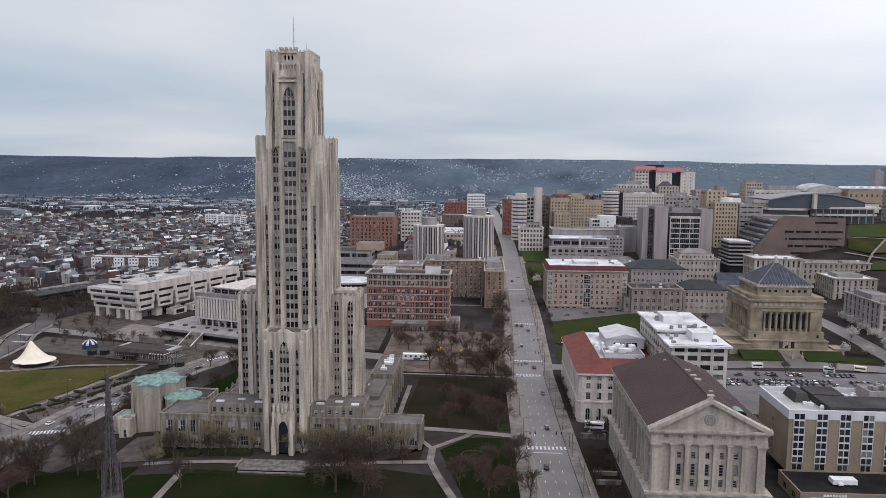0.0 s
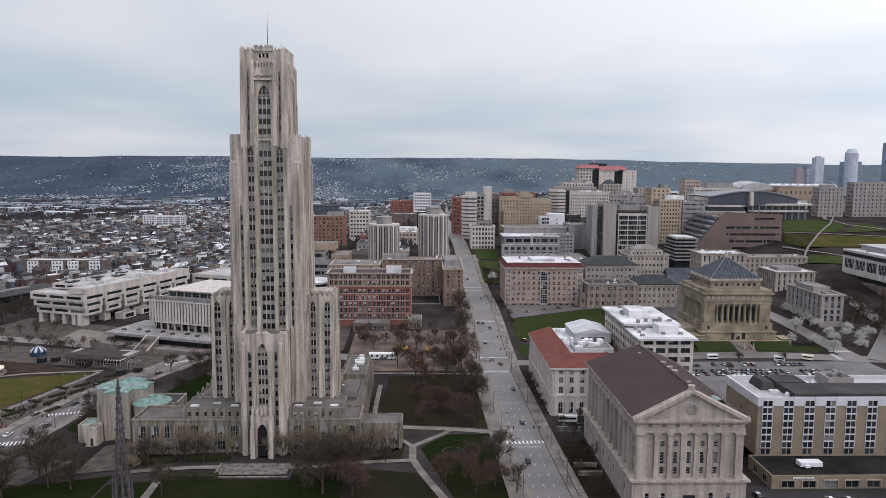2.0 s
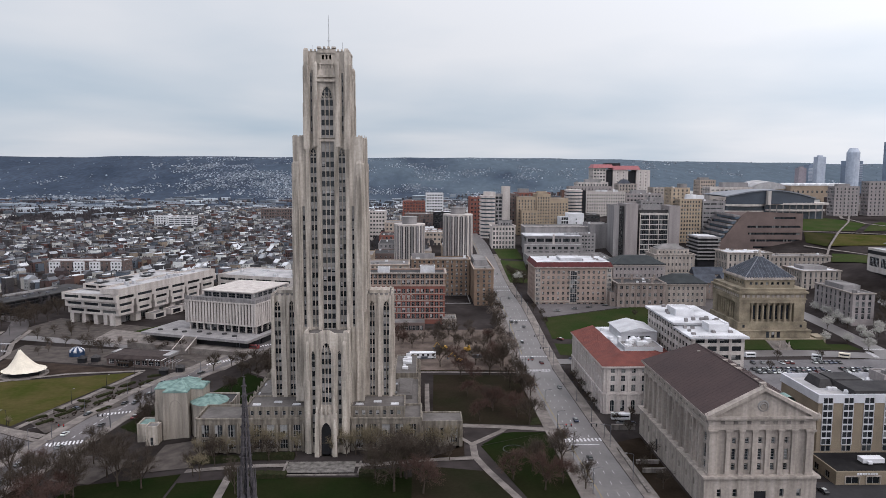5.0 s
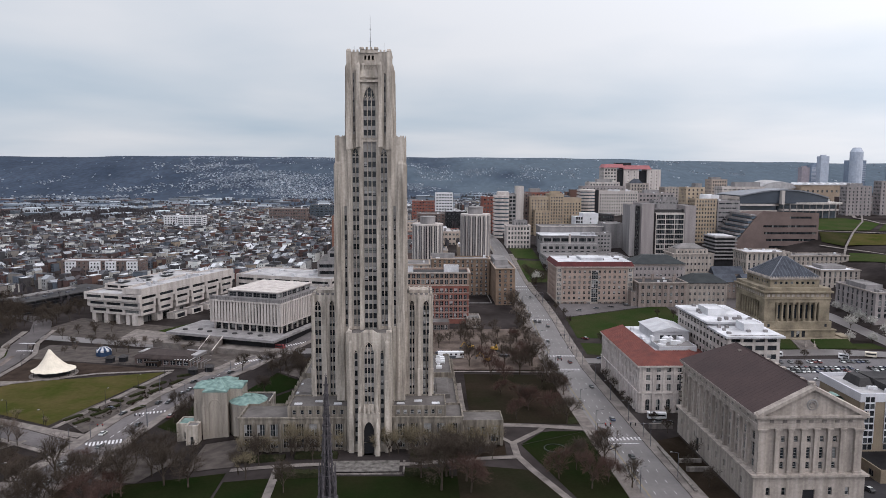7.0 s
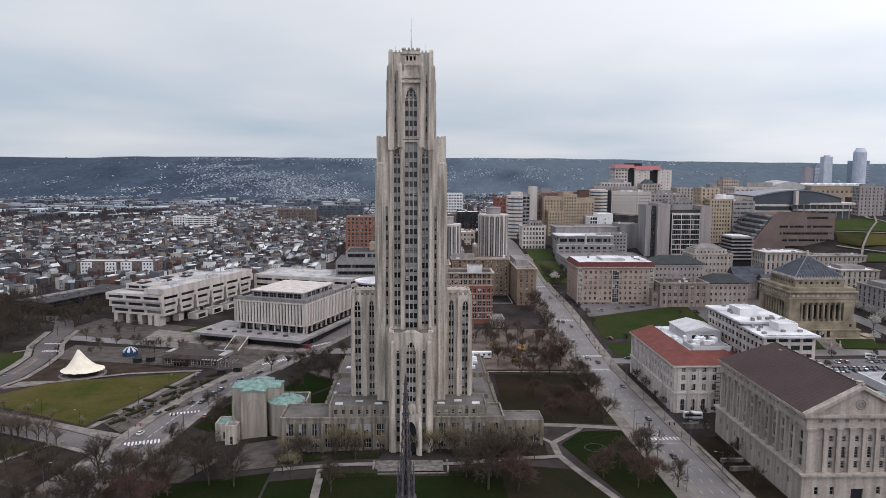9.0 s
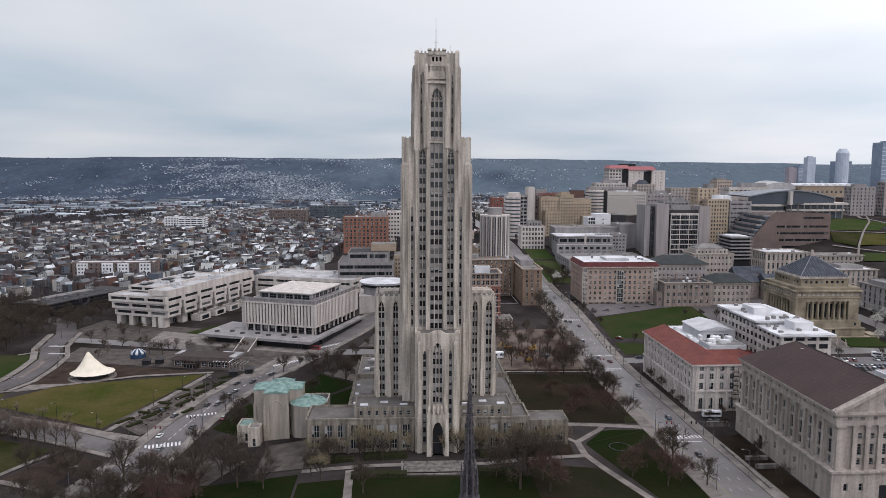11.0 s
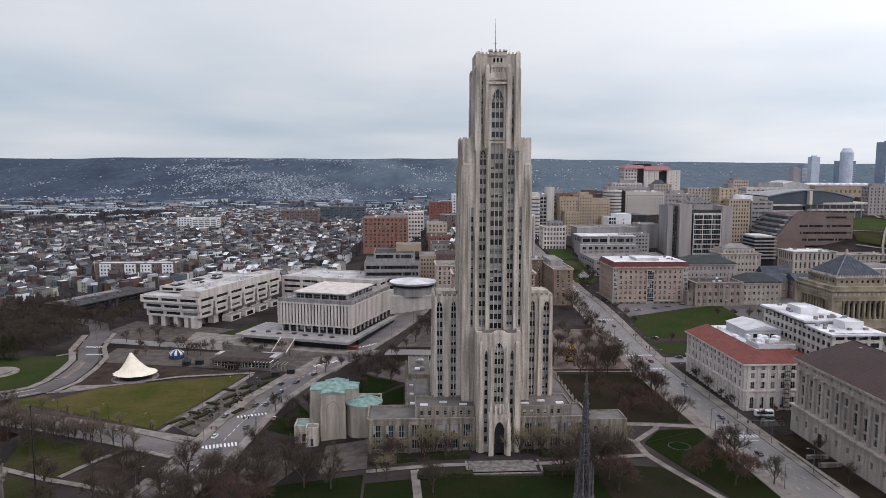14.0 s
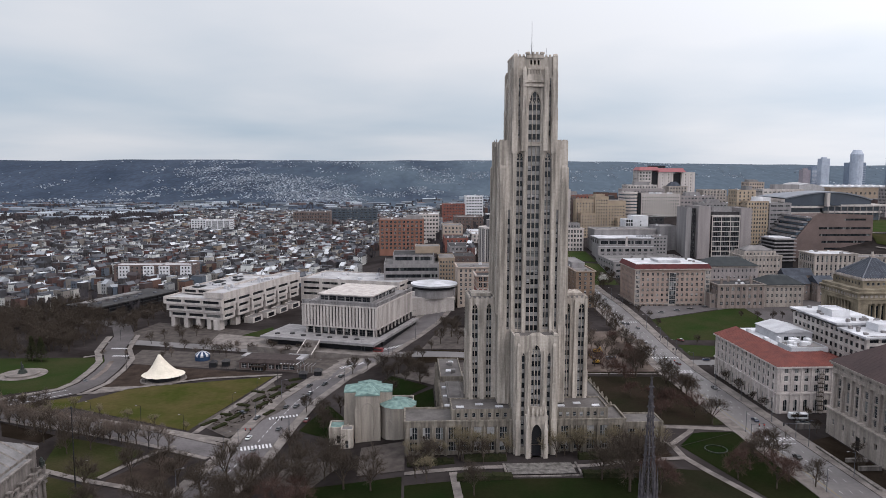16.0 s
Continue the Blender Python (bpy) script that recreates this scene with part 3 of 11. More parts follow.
# dense woods on the western slopes; the paler blue further east is painted-in haze
wt = woods.node_tree
g_ = wt.nodes.new("ShaderNodeNewGeometry")
sx_ = wt.nodes.new("ShaderNodeSeparateXYZ")
wt.links.new(g_.outputs["Position"], sx_.inputs[0])
n1 = wt.nodes.new("ShaderNodeTexNoise")
n1.inputs["Scale"].default_value, n1.inputs["Detail"].default_value = 0.0035, 6
depth_ = wt.nodes.new("ShaderNodeMapping")
depth_.inputs["Scale"].default_value = (1.0, 0.5, 0.8)
wt.links.new(g_.outputs["Position"], depth_.inputs["Vector"])
wt.links.new(depth_.outputs[0], n1.inputs["Vector"])
for nd in wt.nodes:
    if nd.bl_idname == "ShaderNodeTexNoise":
        wt.links.new(depth_.outputs[0], nd.inputs["Vector"])
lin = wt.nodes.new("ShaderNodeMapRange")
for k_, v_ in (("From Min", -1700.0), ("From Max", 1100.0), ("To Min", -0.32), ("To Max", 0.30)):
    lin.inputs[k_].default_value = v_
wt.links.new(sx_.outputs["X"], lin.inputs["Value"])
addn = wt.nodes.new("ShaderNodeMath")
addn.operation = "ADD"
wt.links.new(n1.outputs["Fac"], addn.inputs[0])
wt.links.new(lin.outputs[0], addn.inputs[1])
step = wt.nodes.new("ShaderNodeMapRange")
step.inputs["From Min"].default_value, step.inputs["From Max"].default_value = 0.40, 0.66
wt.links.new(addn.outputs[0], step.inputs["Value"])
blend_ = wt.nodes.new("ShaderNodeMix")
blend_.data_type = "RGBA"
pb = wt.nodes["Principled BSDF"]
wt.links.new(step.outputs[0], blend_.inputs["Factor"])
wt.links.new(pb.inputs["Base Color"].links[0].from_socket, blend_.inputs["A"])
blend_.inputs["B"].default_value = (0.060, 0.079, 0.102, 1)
n2 = wt.nodes.new("ShaderNodeTexNoise")
n2.inputs["Scale"].default_value, n2.inputs["Detail"].default_value, n2.inputs["Roughness"].default_value = 0.03, 8, 0.7
wt.links.new(depth_.outputs[0], n2.inputs["Vector"])
grain = wt.nodes.new("ShaderNodeMapRange")
for k_, v_ in (("From Min", 0.32), ("From Max", 0.68), ("To Min", 0.8), ("To Max", 1.22)):
    grain.inputs[k_].default_value = v_
wt.links.new(n2.outputs["Fac"], grain.inputs["Value"])
hv_ = wt.nodes.new("ShaderNodeHueSaturation")
wt.links.new(blend_.outputs["Result"], hv_.inputs["Color"])
wt.links.new(grain.outputs[0], hv_.inputs["Value"])
wt.links.new(hv_.outputs[0], pb.inputs["Base Color"])
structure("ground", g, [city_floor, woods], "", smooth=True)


def ribbon(name, pts, width, lift, m, label="", kerb=0.0):
    """A strip along a line, draped over the land."""
    g = Geo()
    line = []
    for (xa, ya), (xb, yb) in zip(pts, pts[1:]):
        n = max(1, int(math.hypot(xb - xa, yb - ya) / 6))
        line += [(xa + (xb - xa) * i / n, ya + (yb - ya) * i / n) for i in range(n)]
    line.append(pts[-1])
    rows = []
    for i, (x, y) in enumerate(line):
        a, b = line[max(0, i - 1)], line[min(len(line) - 1, i + 1)]
        dx, dy = b[0] - a[0], b[1] - a[1]
        l = math.hypot(dx, dy) or 1
        nx, ny = dy / l, -dx / l
        row = []
        for s in np.linspace(-0.5, 0.5, max(2, int(width / 5) + 1)):
            px, py = x + nx * width * s, y + ny * width * s
            row.append((px, py, land(px, py) + lift))
        rows.append(row)
    for r0, r1 in zip(rows, rows[1:]):
        for i in range(len(r0) - 1):
            g.poly((r0[i], r0[i + 1], r1[i + 1], r1[i]))
        if kerb:
            for e in (0, -1):
                p, q = r0[e], r1[e]
                f = ((p[0], p[1], p[2] - kerb), p, q, (q[0], q[1], q[2] - kerb))
                g.poly(f if e else f[::-1])
    return structure(name, g, m, label)


def patch(name, a, b, c, d, lift, m, label="", step=8.0, skirt=0.0):
    """A four-cornered sheet draped over the land."""
    n = max(1, int(max(math.dist(a, b), math.dist(c, d)) / step))
    k = max(1, int(max(math.dist(b, c), math.dist(a, d)) / step))
    g = Geo()

    def at(u, v):
        x = (a[0] * (1 - u) + b[0] * u) * (1 - v) + (d[0] * (1 - u) + c[0] * u) * v
        y = (a[1] * (1 - u) + b[1] * u) * (1 - v) + (d[1] * (1 - u) + c[1] * u) * v
        return (x, y, land(x, y) + lift)

    for i in range(n):
        for j in range(k):
            g.poly((at(i / n, j / k), at((i + 1) / n, j / k), at((i + 1) / n, (j + 1) / k), at(i / n, (j + 1) / k)))
    return structure(name, g, m, label)


FIFTH = [(27, 60), (27, 200), (25, 280), (23.8, 385), (25.2, 415), (26.3, 492), (26, 598), (24.8, 730), (22, 876), (18.8, 1048), (14.7, 1302), (10, 1640)]
ribbon("road_avenue", FIFTH, 15.6, 0.16, asphalt, "wide grey asphalt avenue with worn lanes")


def offset(line, d):
    out = []
    for i, (x, y) in enumerate(line):
        a, b = line[max(0, i - 1)], line[min(len(line) - 1, i + 1)]
        l = math.dist(a, b)
        out.append((x + (b[1] - a[1]) / l * d, y - (b[0] - a[0]) / l * d))
    return out


ribbon("pavement_1", offset(FIFTH[:8], -10.6), 5.4, 0.34, paving, "pale concrete pavement along the avenue", kerb=0.3)
ribbon("pavement_2", offset(FIFTH[:8], 10.6), 5.2, 0.34, paving, "pale concrete pavement along the avenue", kerb=0.3)
FORBES = [(-215, 180), (-202, 250), (-194, 287), (-189, 327), (-183, 362), (-170, 400), (-147, 443), (-130, 482), (-115, 519), (-102, 565), (-88, 650), (-75, 800), (-62, 1000), (-60, 1300)]
ribbon("road_south", FORBES, 15, 0.16, asphalt_mid, "grey asphalt street with parked cars")
ribbon("pavement_3", offset(FORBES[:10], -10.5), 5.5, 0.34, paving, "concrete pavement", kerb=0.3)
ribbon("pavement_4", offset(FORBES[:10], 10.0), 4.5, 0.34, paving, "concrete pavement", kerb=0.3)
BIGELOW = [(34, 397), (-20, 404), (-80, 420), (-147, 443), (-213, 466), (-262, 480), (-330, 500)]
ribbon("road_cross", BIGELOW, 12, 0.17, asphalt, "grey asphalt cross street")
ribbon("road_park", [(-188, 286), (-213, 299.1), (-235.1, 311.5), (-254.6, 320.6), (-276.7, 330.8), (-302.3, 340.3), (-324.1, 350.1), (-360, 362)], 11, 0.22, asphalt_mid, "grey asphalt park drive")
ribbon("road_bend", [(-420, 330), (-360, 352), (-330.6, 362), (-320, 370), (-305.4, 382), (-301, 398), (-302.5, 423), (-306, 446), (-318, 473), (-327, 514), (-341, 546), (-358, 560), (-390, 566)], 13, 0.5, asphalt_park, "curving asphalt park road")
ribbon("median", [(-303, 404), (-304, 424), (-308, 444)], 3.0, 0.62, dirt, "sandy verge in the middle of the road")
BEND = [(-360, 352), (-330.6, 362), (-320, 370), (-305.4, 382), (-301, 398), (-302.5, 423), (-306, 446), (-318, 473), (-327, 514)]
ribbon("pavement_21", offset(BEND, -9.6), 4.0, 0.62, paving, "pale pavement along the park road", kerb=0.2)
ribbon("pavement_22", offset(BEND[3:], 9.2), 3.0, 0.62, paving, "pale pavement along the park road", kerb=0.2)
PARK = [(-205, 294.9), (-213, 299.1), (-235.1, 311.5), (-254.6, 320.6), (-276.7, 330.8), (-302.3, 340.3), (-324.1, 350.1)]
ribbon("pavement_23", offset(PARK, 7.2), 2.6, 0.36, paving, "pale pavement along the park drive", kerb=0.2)
ribbon("pavement_24", offset(PARK, -7.2), 2.6, 0.36, paving, "pale pavement along the park drive", kerb=0.2)
for k_, d_ in enumerate((-1.1, 1.1)):
    ribbon("lane_line", offset(BEND[1:4] , d_ * 3.4), 0.35, 0.56, paint_white, "white lane line")
ribbon("road_hill", [(120, 412), (150, 417), (190, 418), (240, 409), (330, 395)], 13, 0.16, asphalt, "grey asphalt street below the memorial lawn")
ribbon("road_rise", [(238, 405), (237, 462), (234, 500), (226, 560), (214, 640)], 12, 0.19, asphalt, "street climbing the hill")
ribbon("road_side", [(34, 402), (60, 402), (120, 408)], 11, 0.18, asphalt, "side street")
patch("pavement_5", (96, 330), (240, 330), (240, 404), (112, 404), 0.12, asphalt_dk, "asphalt car park")
patch("pavement_6", (60, 205), (175, 195), (175, 240), (60, 240), 0.12, mat("fresh_black_asphalt", (0.034, 0.032, 0.033), (0.022, 0.021, 0.021), rough=0.85, scale=0.08, fine=0.9), "asphalt hotel forecourt")

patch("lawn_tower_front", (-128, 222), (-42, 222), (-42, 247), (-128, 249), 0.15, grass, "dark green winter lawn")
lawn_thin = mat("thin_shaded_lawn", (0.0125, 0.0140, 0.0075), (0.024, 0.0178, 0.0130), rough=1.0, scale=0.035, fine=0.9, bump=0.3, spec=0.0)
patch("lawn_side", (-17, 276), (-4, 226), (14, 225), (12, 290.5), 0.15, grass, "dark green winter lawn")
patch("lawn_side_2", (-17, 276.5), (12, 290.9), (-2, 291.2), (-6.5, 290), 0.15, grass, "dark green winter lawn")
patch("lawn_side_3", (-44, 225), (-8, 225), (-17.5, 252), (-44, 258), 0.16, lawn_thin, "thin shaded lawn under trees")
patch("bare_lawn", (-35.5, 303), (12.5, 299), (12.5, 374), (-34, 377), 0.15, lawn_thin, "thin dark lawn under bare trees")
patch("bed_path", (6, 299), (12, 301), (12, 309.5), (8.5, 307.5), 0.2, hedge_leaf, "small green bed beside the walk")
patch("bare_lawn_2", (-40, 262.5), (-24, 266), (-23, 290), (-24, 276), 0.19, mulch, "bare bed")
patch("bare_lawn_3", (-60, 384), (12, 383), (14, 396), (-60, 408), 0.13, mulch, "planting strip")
patch("works_yard", (-52, 396.6), (12, 396.6), (13, 411.5), (-52, 421), 0.16, dirt, "pale churned soil of the works")
site_soil = mat("trampled_tan_soil", (0.135, 0.108, 0.09), (0.062, 0.049, 0.041), rough=1.0, scale=0.09, fine=0.9, bump=0.4, spec=0.0)
patch("bare_ground_works", (-60, 386), (15, 384), (16, 470), (-60, 470), 0.2, site_soil, "trampled tan soil of the works")
patch("lawn_avenue_1", (43, 450), (124, 446), (126, 532), (45, 497), 0.15, grass_mid, "green lawn")
patch("lawn_avenue_2", (41.5, 416), (62, 411), (70, 436), (42.5, 440), 0.15, grass_mid, "green lawn")
patch("lawn_memorial_1", (149, 424), (177, 424), (177, 436), (146, 438), 0.2, grass_mid, "green lawn")
patch("lawn_memorial_2", (190, 424), (228, 424), (226, 436), (190, 436), 0.2, grass_mid, "green lawn")
patch("bare_soil_temple", (36, 205), (49.5, 205), (49.5, 284), (36, 278), 0.15, mulch, "bare soil beside the temple")
patch("lawn_plaza", (-226, 321.5), (-203, 408), (-275, 389), (-297, 359), 0.15, grass_lit, "yellowing oval lawn")
patch("lawn_park_left", (-352, 372), (-312, 392), (-312, 455), (-420, 455), 0.15, grass_mid, "green park lawn")
patch("lawn_park_low", (-271.4, 281.3), (-245.8, 270), (-236.8, 297.4), (-279.5, 317.1), 0.18, grass_worn, "park lawn")
patch("bed_park", (-241.9, 267.6), (-220.8, 258.2), (-215.3, 285), (-229.2, 293.7), 0.17, soil_brown, "bare brown park bed")
patch("bed_park_2", (-316, 336), (-306, 318), (-285.7, 309.3), (-283, 318), 0.17, mulch, "bare soil under trees")
patch("verge_bend", (-293, 358), (-303, 350), (-328, 358), (-296, 376), 0.2, grass_lit, "dry yellowish verge beside the bend")
patch("lawn_museum_front", (-262, 246), (-232, 246), (-248, 265), (-272, 277), 0.16, grass_worn, "worn yellowing lawn by the museum")
patch("lawn_museum_side", (-345, 252), (-262, 252), (-274, 278), (-345, 312), 0.16, grass, "dark lawn behind the museum")
patch("lawn_museum", (-330, 230), (-275, 240), (-325, 305), (-380, 300), 0.15, grass, "park lawn")
patch("bed_corner", (-192, 222), (-186, 222), (-182, 262), (-188, 262), 0.2, mulch, "bare soil strip by the road")
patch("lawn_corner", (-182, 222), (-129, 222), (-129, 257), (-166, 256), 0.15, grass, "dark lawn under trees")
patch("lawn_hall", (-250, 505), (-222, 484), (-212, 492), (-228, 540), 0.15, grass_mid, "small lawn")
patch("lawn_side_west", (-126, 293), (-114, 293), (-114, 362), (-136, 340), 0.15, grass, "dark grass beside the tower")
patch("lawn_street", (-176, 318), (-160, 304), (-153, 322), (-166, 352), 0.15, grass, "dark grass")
for k_, (nm, pts, w) in enumerate((("path_fork", [(-2, 212), (-9.7, 233.7), (-16.1, 251.7), (-20, 265), (-20, 278)], 2.8), ("path_cross", [(-38, 300.2), (-26, 299.4), (-7, 297.4), (14, 293.4)], 4.2), ("path_fork_2", [(-20, 278), (-7, 292), (-4, 297)], 2.6), ("path_fork_3", [(-20.5, 278), (-27, 289)], 2.0), ("path_wing", [(-37.6, 300), (-37.8, 330), (-37.6, 360)], 2.2), ("path_terrace", [(-128, 259), (-60, 258), (-40, 262), (-20, 264)], 3.0),
                   ("path_lawn", [(-110, 256), (-109, 225)], 3.0), ("path_lower", [(-60, 381), (-25, 381), (13, 379)], 2.0), ("path_plaza", [(-205, 308), (-222.9, 315.4), (-247.1, 326.7), (-272.2, 336.9), (-304.4, 347)], 4.4), ("path_plaza_2", [(-222, 318), (-200, 408)], 3.0),
                   ("path_tent", [(-199, 411), (-240, 405), (-276, 388), (-300, 378)], 3.0), ("path_park", [(-330, 455), (-310, 470)], 3), ("path_fountain", [(-420, 385), (-340, 374)], 2.5), ("path_low", [(-300, 293), (-270.7, 279.8), (-248.7, 268.8), (-232.5, 262.6), (-216, 255)], 3.0), ("path_museum", [(-244.8, 270.5), (-239, 283), (-231, 296), (-226, 303)], 2.6))):
    ribbon(nm, pts, w, 0.24 + 0.012 * k_, paving, "pale concrete footpath")
patch("pavement_7", (-90, 251), (-65, 251), (-65, 261), (-90, 261), 0.5, court_stone, "worn stone entrance terrace")
patch("pavement_8", (-146, 262), (-128, 262), (-128, 292), (-146, 290), 0.26, brick_paving, "paved forecourt")
patch("pavement_9", (-180, 262), (-162, 256), (-152, 276), (-178, 286), 0.26, brick_paving, "paved circle by the street")
patch("pavement_10", (-206, 312), (-186, 352), (-202, 398), (-224, 330), 0.2, brick_paving, "brick terrace with planting beds")
patch("pavement_11", (-300, 440), (-178, 412), (-160, 446), (-300, 474), 0.13, brick_paving, "paved plaza")
patch("plaza_bed", (-292, 388), (-276, 391), (-206, 413), (-292, 438), 0.14, soil_brown, "reddish bare soil round the tent")
patch("pavement_13", (-294, 378), (-279, 384), (-272, 392), (-292, 391), 0.19, paving, "pale plaza walk")


patch("pavement_16", (-180, 398), (-152, 404), (-140, 436), (-168, 446), 0.15, paving, "pale street corner paving")
patch("pavement_17", (-330, 508), (-262, 484), (-230, 524), (-318, 560), 0.14, brick_paving, "brown brick paving before the hall")
patch("pavement_club", (46, 499), (126, 534), (110, 538), (46, 537), 0.15, asphalt_mid, "grey drive before the club")
patch("lawn_library", (-236, 500), (-214, 488), (-200, 508), (-222, 530), 0.19, grass_mid, "small lawn by the library")
patch("lawn_street_2", (-150, 352), (-136, 342), (-116, 366), (-136, 392), 0.15, grass, "dark lawn with bare trees")
patch("pavement_18", (-136, 394), (-114, 368), (-62, 372), (-84, 412), 0.14, brick_paving, "brown paved court behind the tower")
patch("pavement_19", (-128, 410), (-86, 414), (-64, 424), (-112, 440), 0.14, mulch, "planting bed by the cross street")
patch("pavement_20", (-118, 446), (-64, 428), (-64, 482), (-104, 500), 0.14, brick_paving, "paved court beside the union")
patch("pavement_12", (-262, 486), (-228, 470), (-214, 500), (-262, 520), 0.2, paving, "paved forecourt")


# ---------------------------------------------------------------- the tall gothic tower
TX = -77.0


def gothic_arch(g, xc, y, zs, w, rise, zt, mi=0, side="S", base=None):
    """Fills the top corners of an opening with a pointed arch; zs spring, zt the opening's top."""
    n = 7
    for sgn in (-1, 1):
        pts = []
        for i in range(n + 1):
            a = (i / n) * math.pi / 2
            pts.append((sgn * w / 2 * (1 - (1 - math.cos(a)) ** 0.9), zs + rise * math.sin(a)))
        poly = [(sgn * w / 2, zt)] + [(sgn * w / 2, zs)] + pts[1:] + [(0, zt)]
        q = [base(p[0], p[1]) for p in poly] if base else [(xc + p[0], y, p[1]) for p in poly]
        g.poly(q if sgn < 0 else q[::-1], mi)


def strip_bay(parent, g, o, side, uc, w, z0, z1, floor, style, recess=0.7, first=0.9, hwin=2.15, arch=True):
    """A tall recessed strip with a window to each storey and a pointed head. Returns the opening."""
    u, n, rz = SIDES[side]

    def at(a, z, d=0.0):
        return (o[0] + u[0] * a - n[0] * d, o[1] + u[1] * a - n[1] * d, z)

    so = at(uc - w / 2, 0, recess)[:2]
    rows, z = [], z0 + first
    while z + hwin < z1 - (w * 0.55 if arch else 0.3):
        rows.append((z, z + hwin))
        z += floor
    if arch:
        rows.append((rows[-1][1] + 0.7, z1 - 0.15))
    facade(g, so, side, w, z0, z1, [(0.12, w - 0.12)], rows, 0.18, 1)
    for a, b in rows:
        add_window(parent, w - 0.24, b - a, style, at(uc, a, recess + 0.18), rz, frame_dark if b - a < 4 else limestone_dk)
    lights = {"triple": 3, "pair": 2}.get(style, 1)
    for k in range(1, lights):
        x = uc - w / 2 + w * k / lights
        g.tube(at(x, z0, recess - 0.12), at(x, z1 - (w * 0.3 if arch else 0.1), recess - 0.12), 0.2, 0.2, 4, 0)
    if arch:
        gothic_arch(g, 0, 0, z1 - w * 0.95, w, w * 0.95, z1 + 0.02, 0, base=lambda x, z: at(uc + x, z, 0.12))
        for sgn in (-1, 1):
            for k in range(lights):
                x0_ = uc - w / 2 + w * (k + (0 if sgn > 0 else 1)) / lights
                g.tube(at(x0_, z1 - w * 1.1, recess - 0.2), at(x0_ + sgn * w * 0.5 / lights, z1 - w * 0.72, recess - 0.2), 0.1, 0.08, 4, 0)
            g.tube(at(uc + sgn * w * 0.5, z1 - w * 0.95, 0.0), at(uc + sgn * w * 0.33, z1 - w * 0.32, 0.0), 0.16, 0.16, 4, 0)
            g.tube(at(uc + sgn * w * 0.33, z1 - w * 0.32, 0.0), at(uc, z1 + 0.1, 0.0), 0.16, 0.14, 4, 0)
    return (uc - w / 2, uc + w / 2, z0, z1)


def crown(g, x0, x1, y0, y1, z, h, step, w, mi=0):
    """Battlements round a top."""
    for (ax, ay, bx, by) in ((x0, y0, x1, y0), (x1, y0, x1, y1), (x1, y1, x0, y1), (x0, y1, x0, y0)):
        L = math.hypot(bx - ax, by - ay)
        n = max(2, round(L / step))
        for i in range(n):
            t = (i + 0.5) / n
            cx, cy = ax + (bx - ax) * t, ay + (by - ay) * t
            g.box(cx - w / 2, cx + w / 2, cy - w / 2, cy + w / 2, z, z + h, mi, 0.08)


def buttress(parent, x0, x1, y0, y1, z0, z1, steps=2, name="pier", m=None):
    """A pier that steps back as it rises and ends in a slope."""
    g = Geo()
    h = (z1 - z0) / steps
    for i in range(steps):
        f = i * 0.17
        g.box(x0 + f, x1 - f, y0 + f, y1 - f, z0 + h * i, z0 + h * (i + 1) - 0.6)
        g.box(x0 + f, x1 - f, y0 + f, y1 - f, z0 + h * (i + 1) - 0.6, z0 + h * (i + 1), 0, 0.1)
    g.box(x0 + 0.3, x1 - 0.3, y0 + 0.3, y1 - 0.3, z1, z1 + 0.9, 0, min(0.35, (x1 - x0 - 0.6) / 2.1))
    return part(name, g, m or limestone, parent)


def tower_block(parent, x0, x1, y0, y1, z0, z1, bays, floor=3.75, top=limestone, name="wall"):
    """bays: side -> list of (centre from the middle, width, z0, z1, style, arch)"""
    g = Geo()
    for side in "SEWN":
        o, L = side_of(x0, x1, y0, y1, side)
        holes = []
        for c, w, a, b, style, arch in bays.get(side, ()):
            holes.append(strip_bay(parent, g, o, side, L / 2 + c, w, a, b, floor, style, arch=arch))
        facade(g, o, side, L, z0, z1, (), (), 0.7, 0, holes)
    g.poly(((x0, y0, z1), (x1, y0, z1), (x1, y1, z1), (x0, y1, z1)), 2)
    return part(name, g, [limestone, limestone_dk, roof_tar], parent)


tower = thing("skyscraper", (TX, 290, 16.6), "tall pale limestone gothic skyscraper with stepped setbacks", "skyscraper")
# main shaft
SH = (-90.4, -63.6, 283.0, 311.0)
sb = [(0, 4.9, 40, 137.0, "triple", False), (-5.5, 2.6, 64, 134.6, "pair", True), (5.5, 2.6, 64, 134.6, "pair", True), (-9.6, 1.0, 64, 112, "sash", False), (9.6, 1.0, 64, 112, "sash", False)]
ss = [(0, 4.9, 64, 137.0, "triple", False), (-5.7, 2.6, 64, 134.6, "pair", True), (5.7, 2.6, 64, 134.6, "pair", True), (-10.2, 1.0, 76, 112, "sash", False), (10.2, 1.0, 76, 112, "sash", False)]
tower_block(tower, *SH, 30, 138.2, {"S": sb, "E": ss, "W": ss})
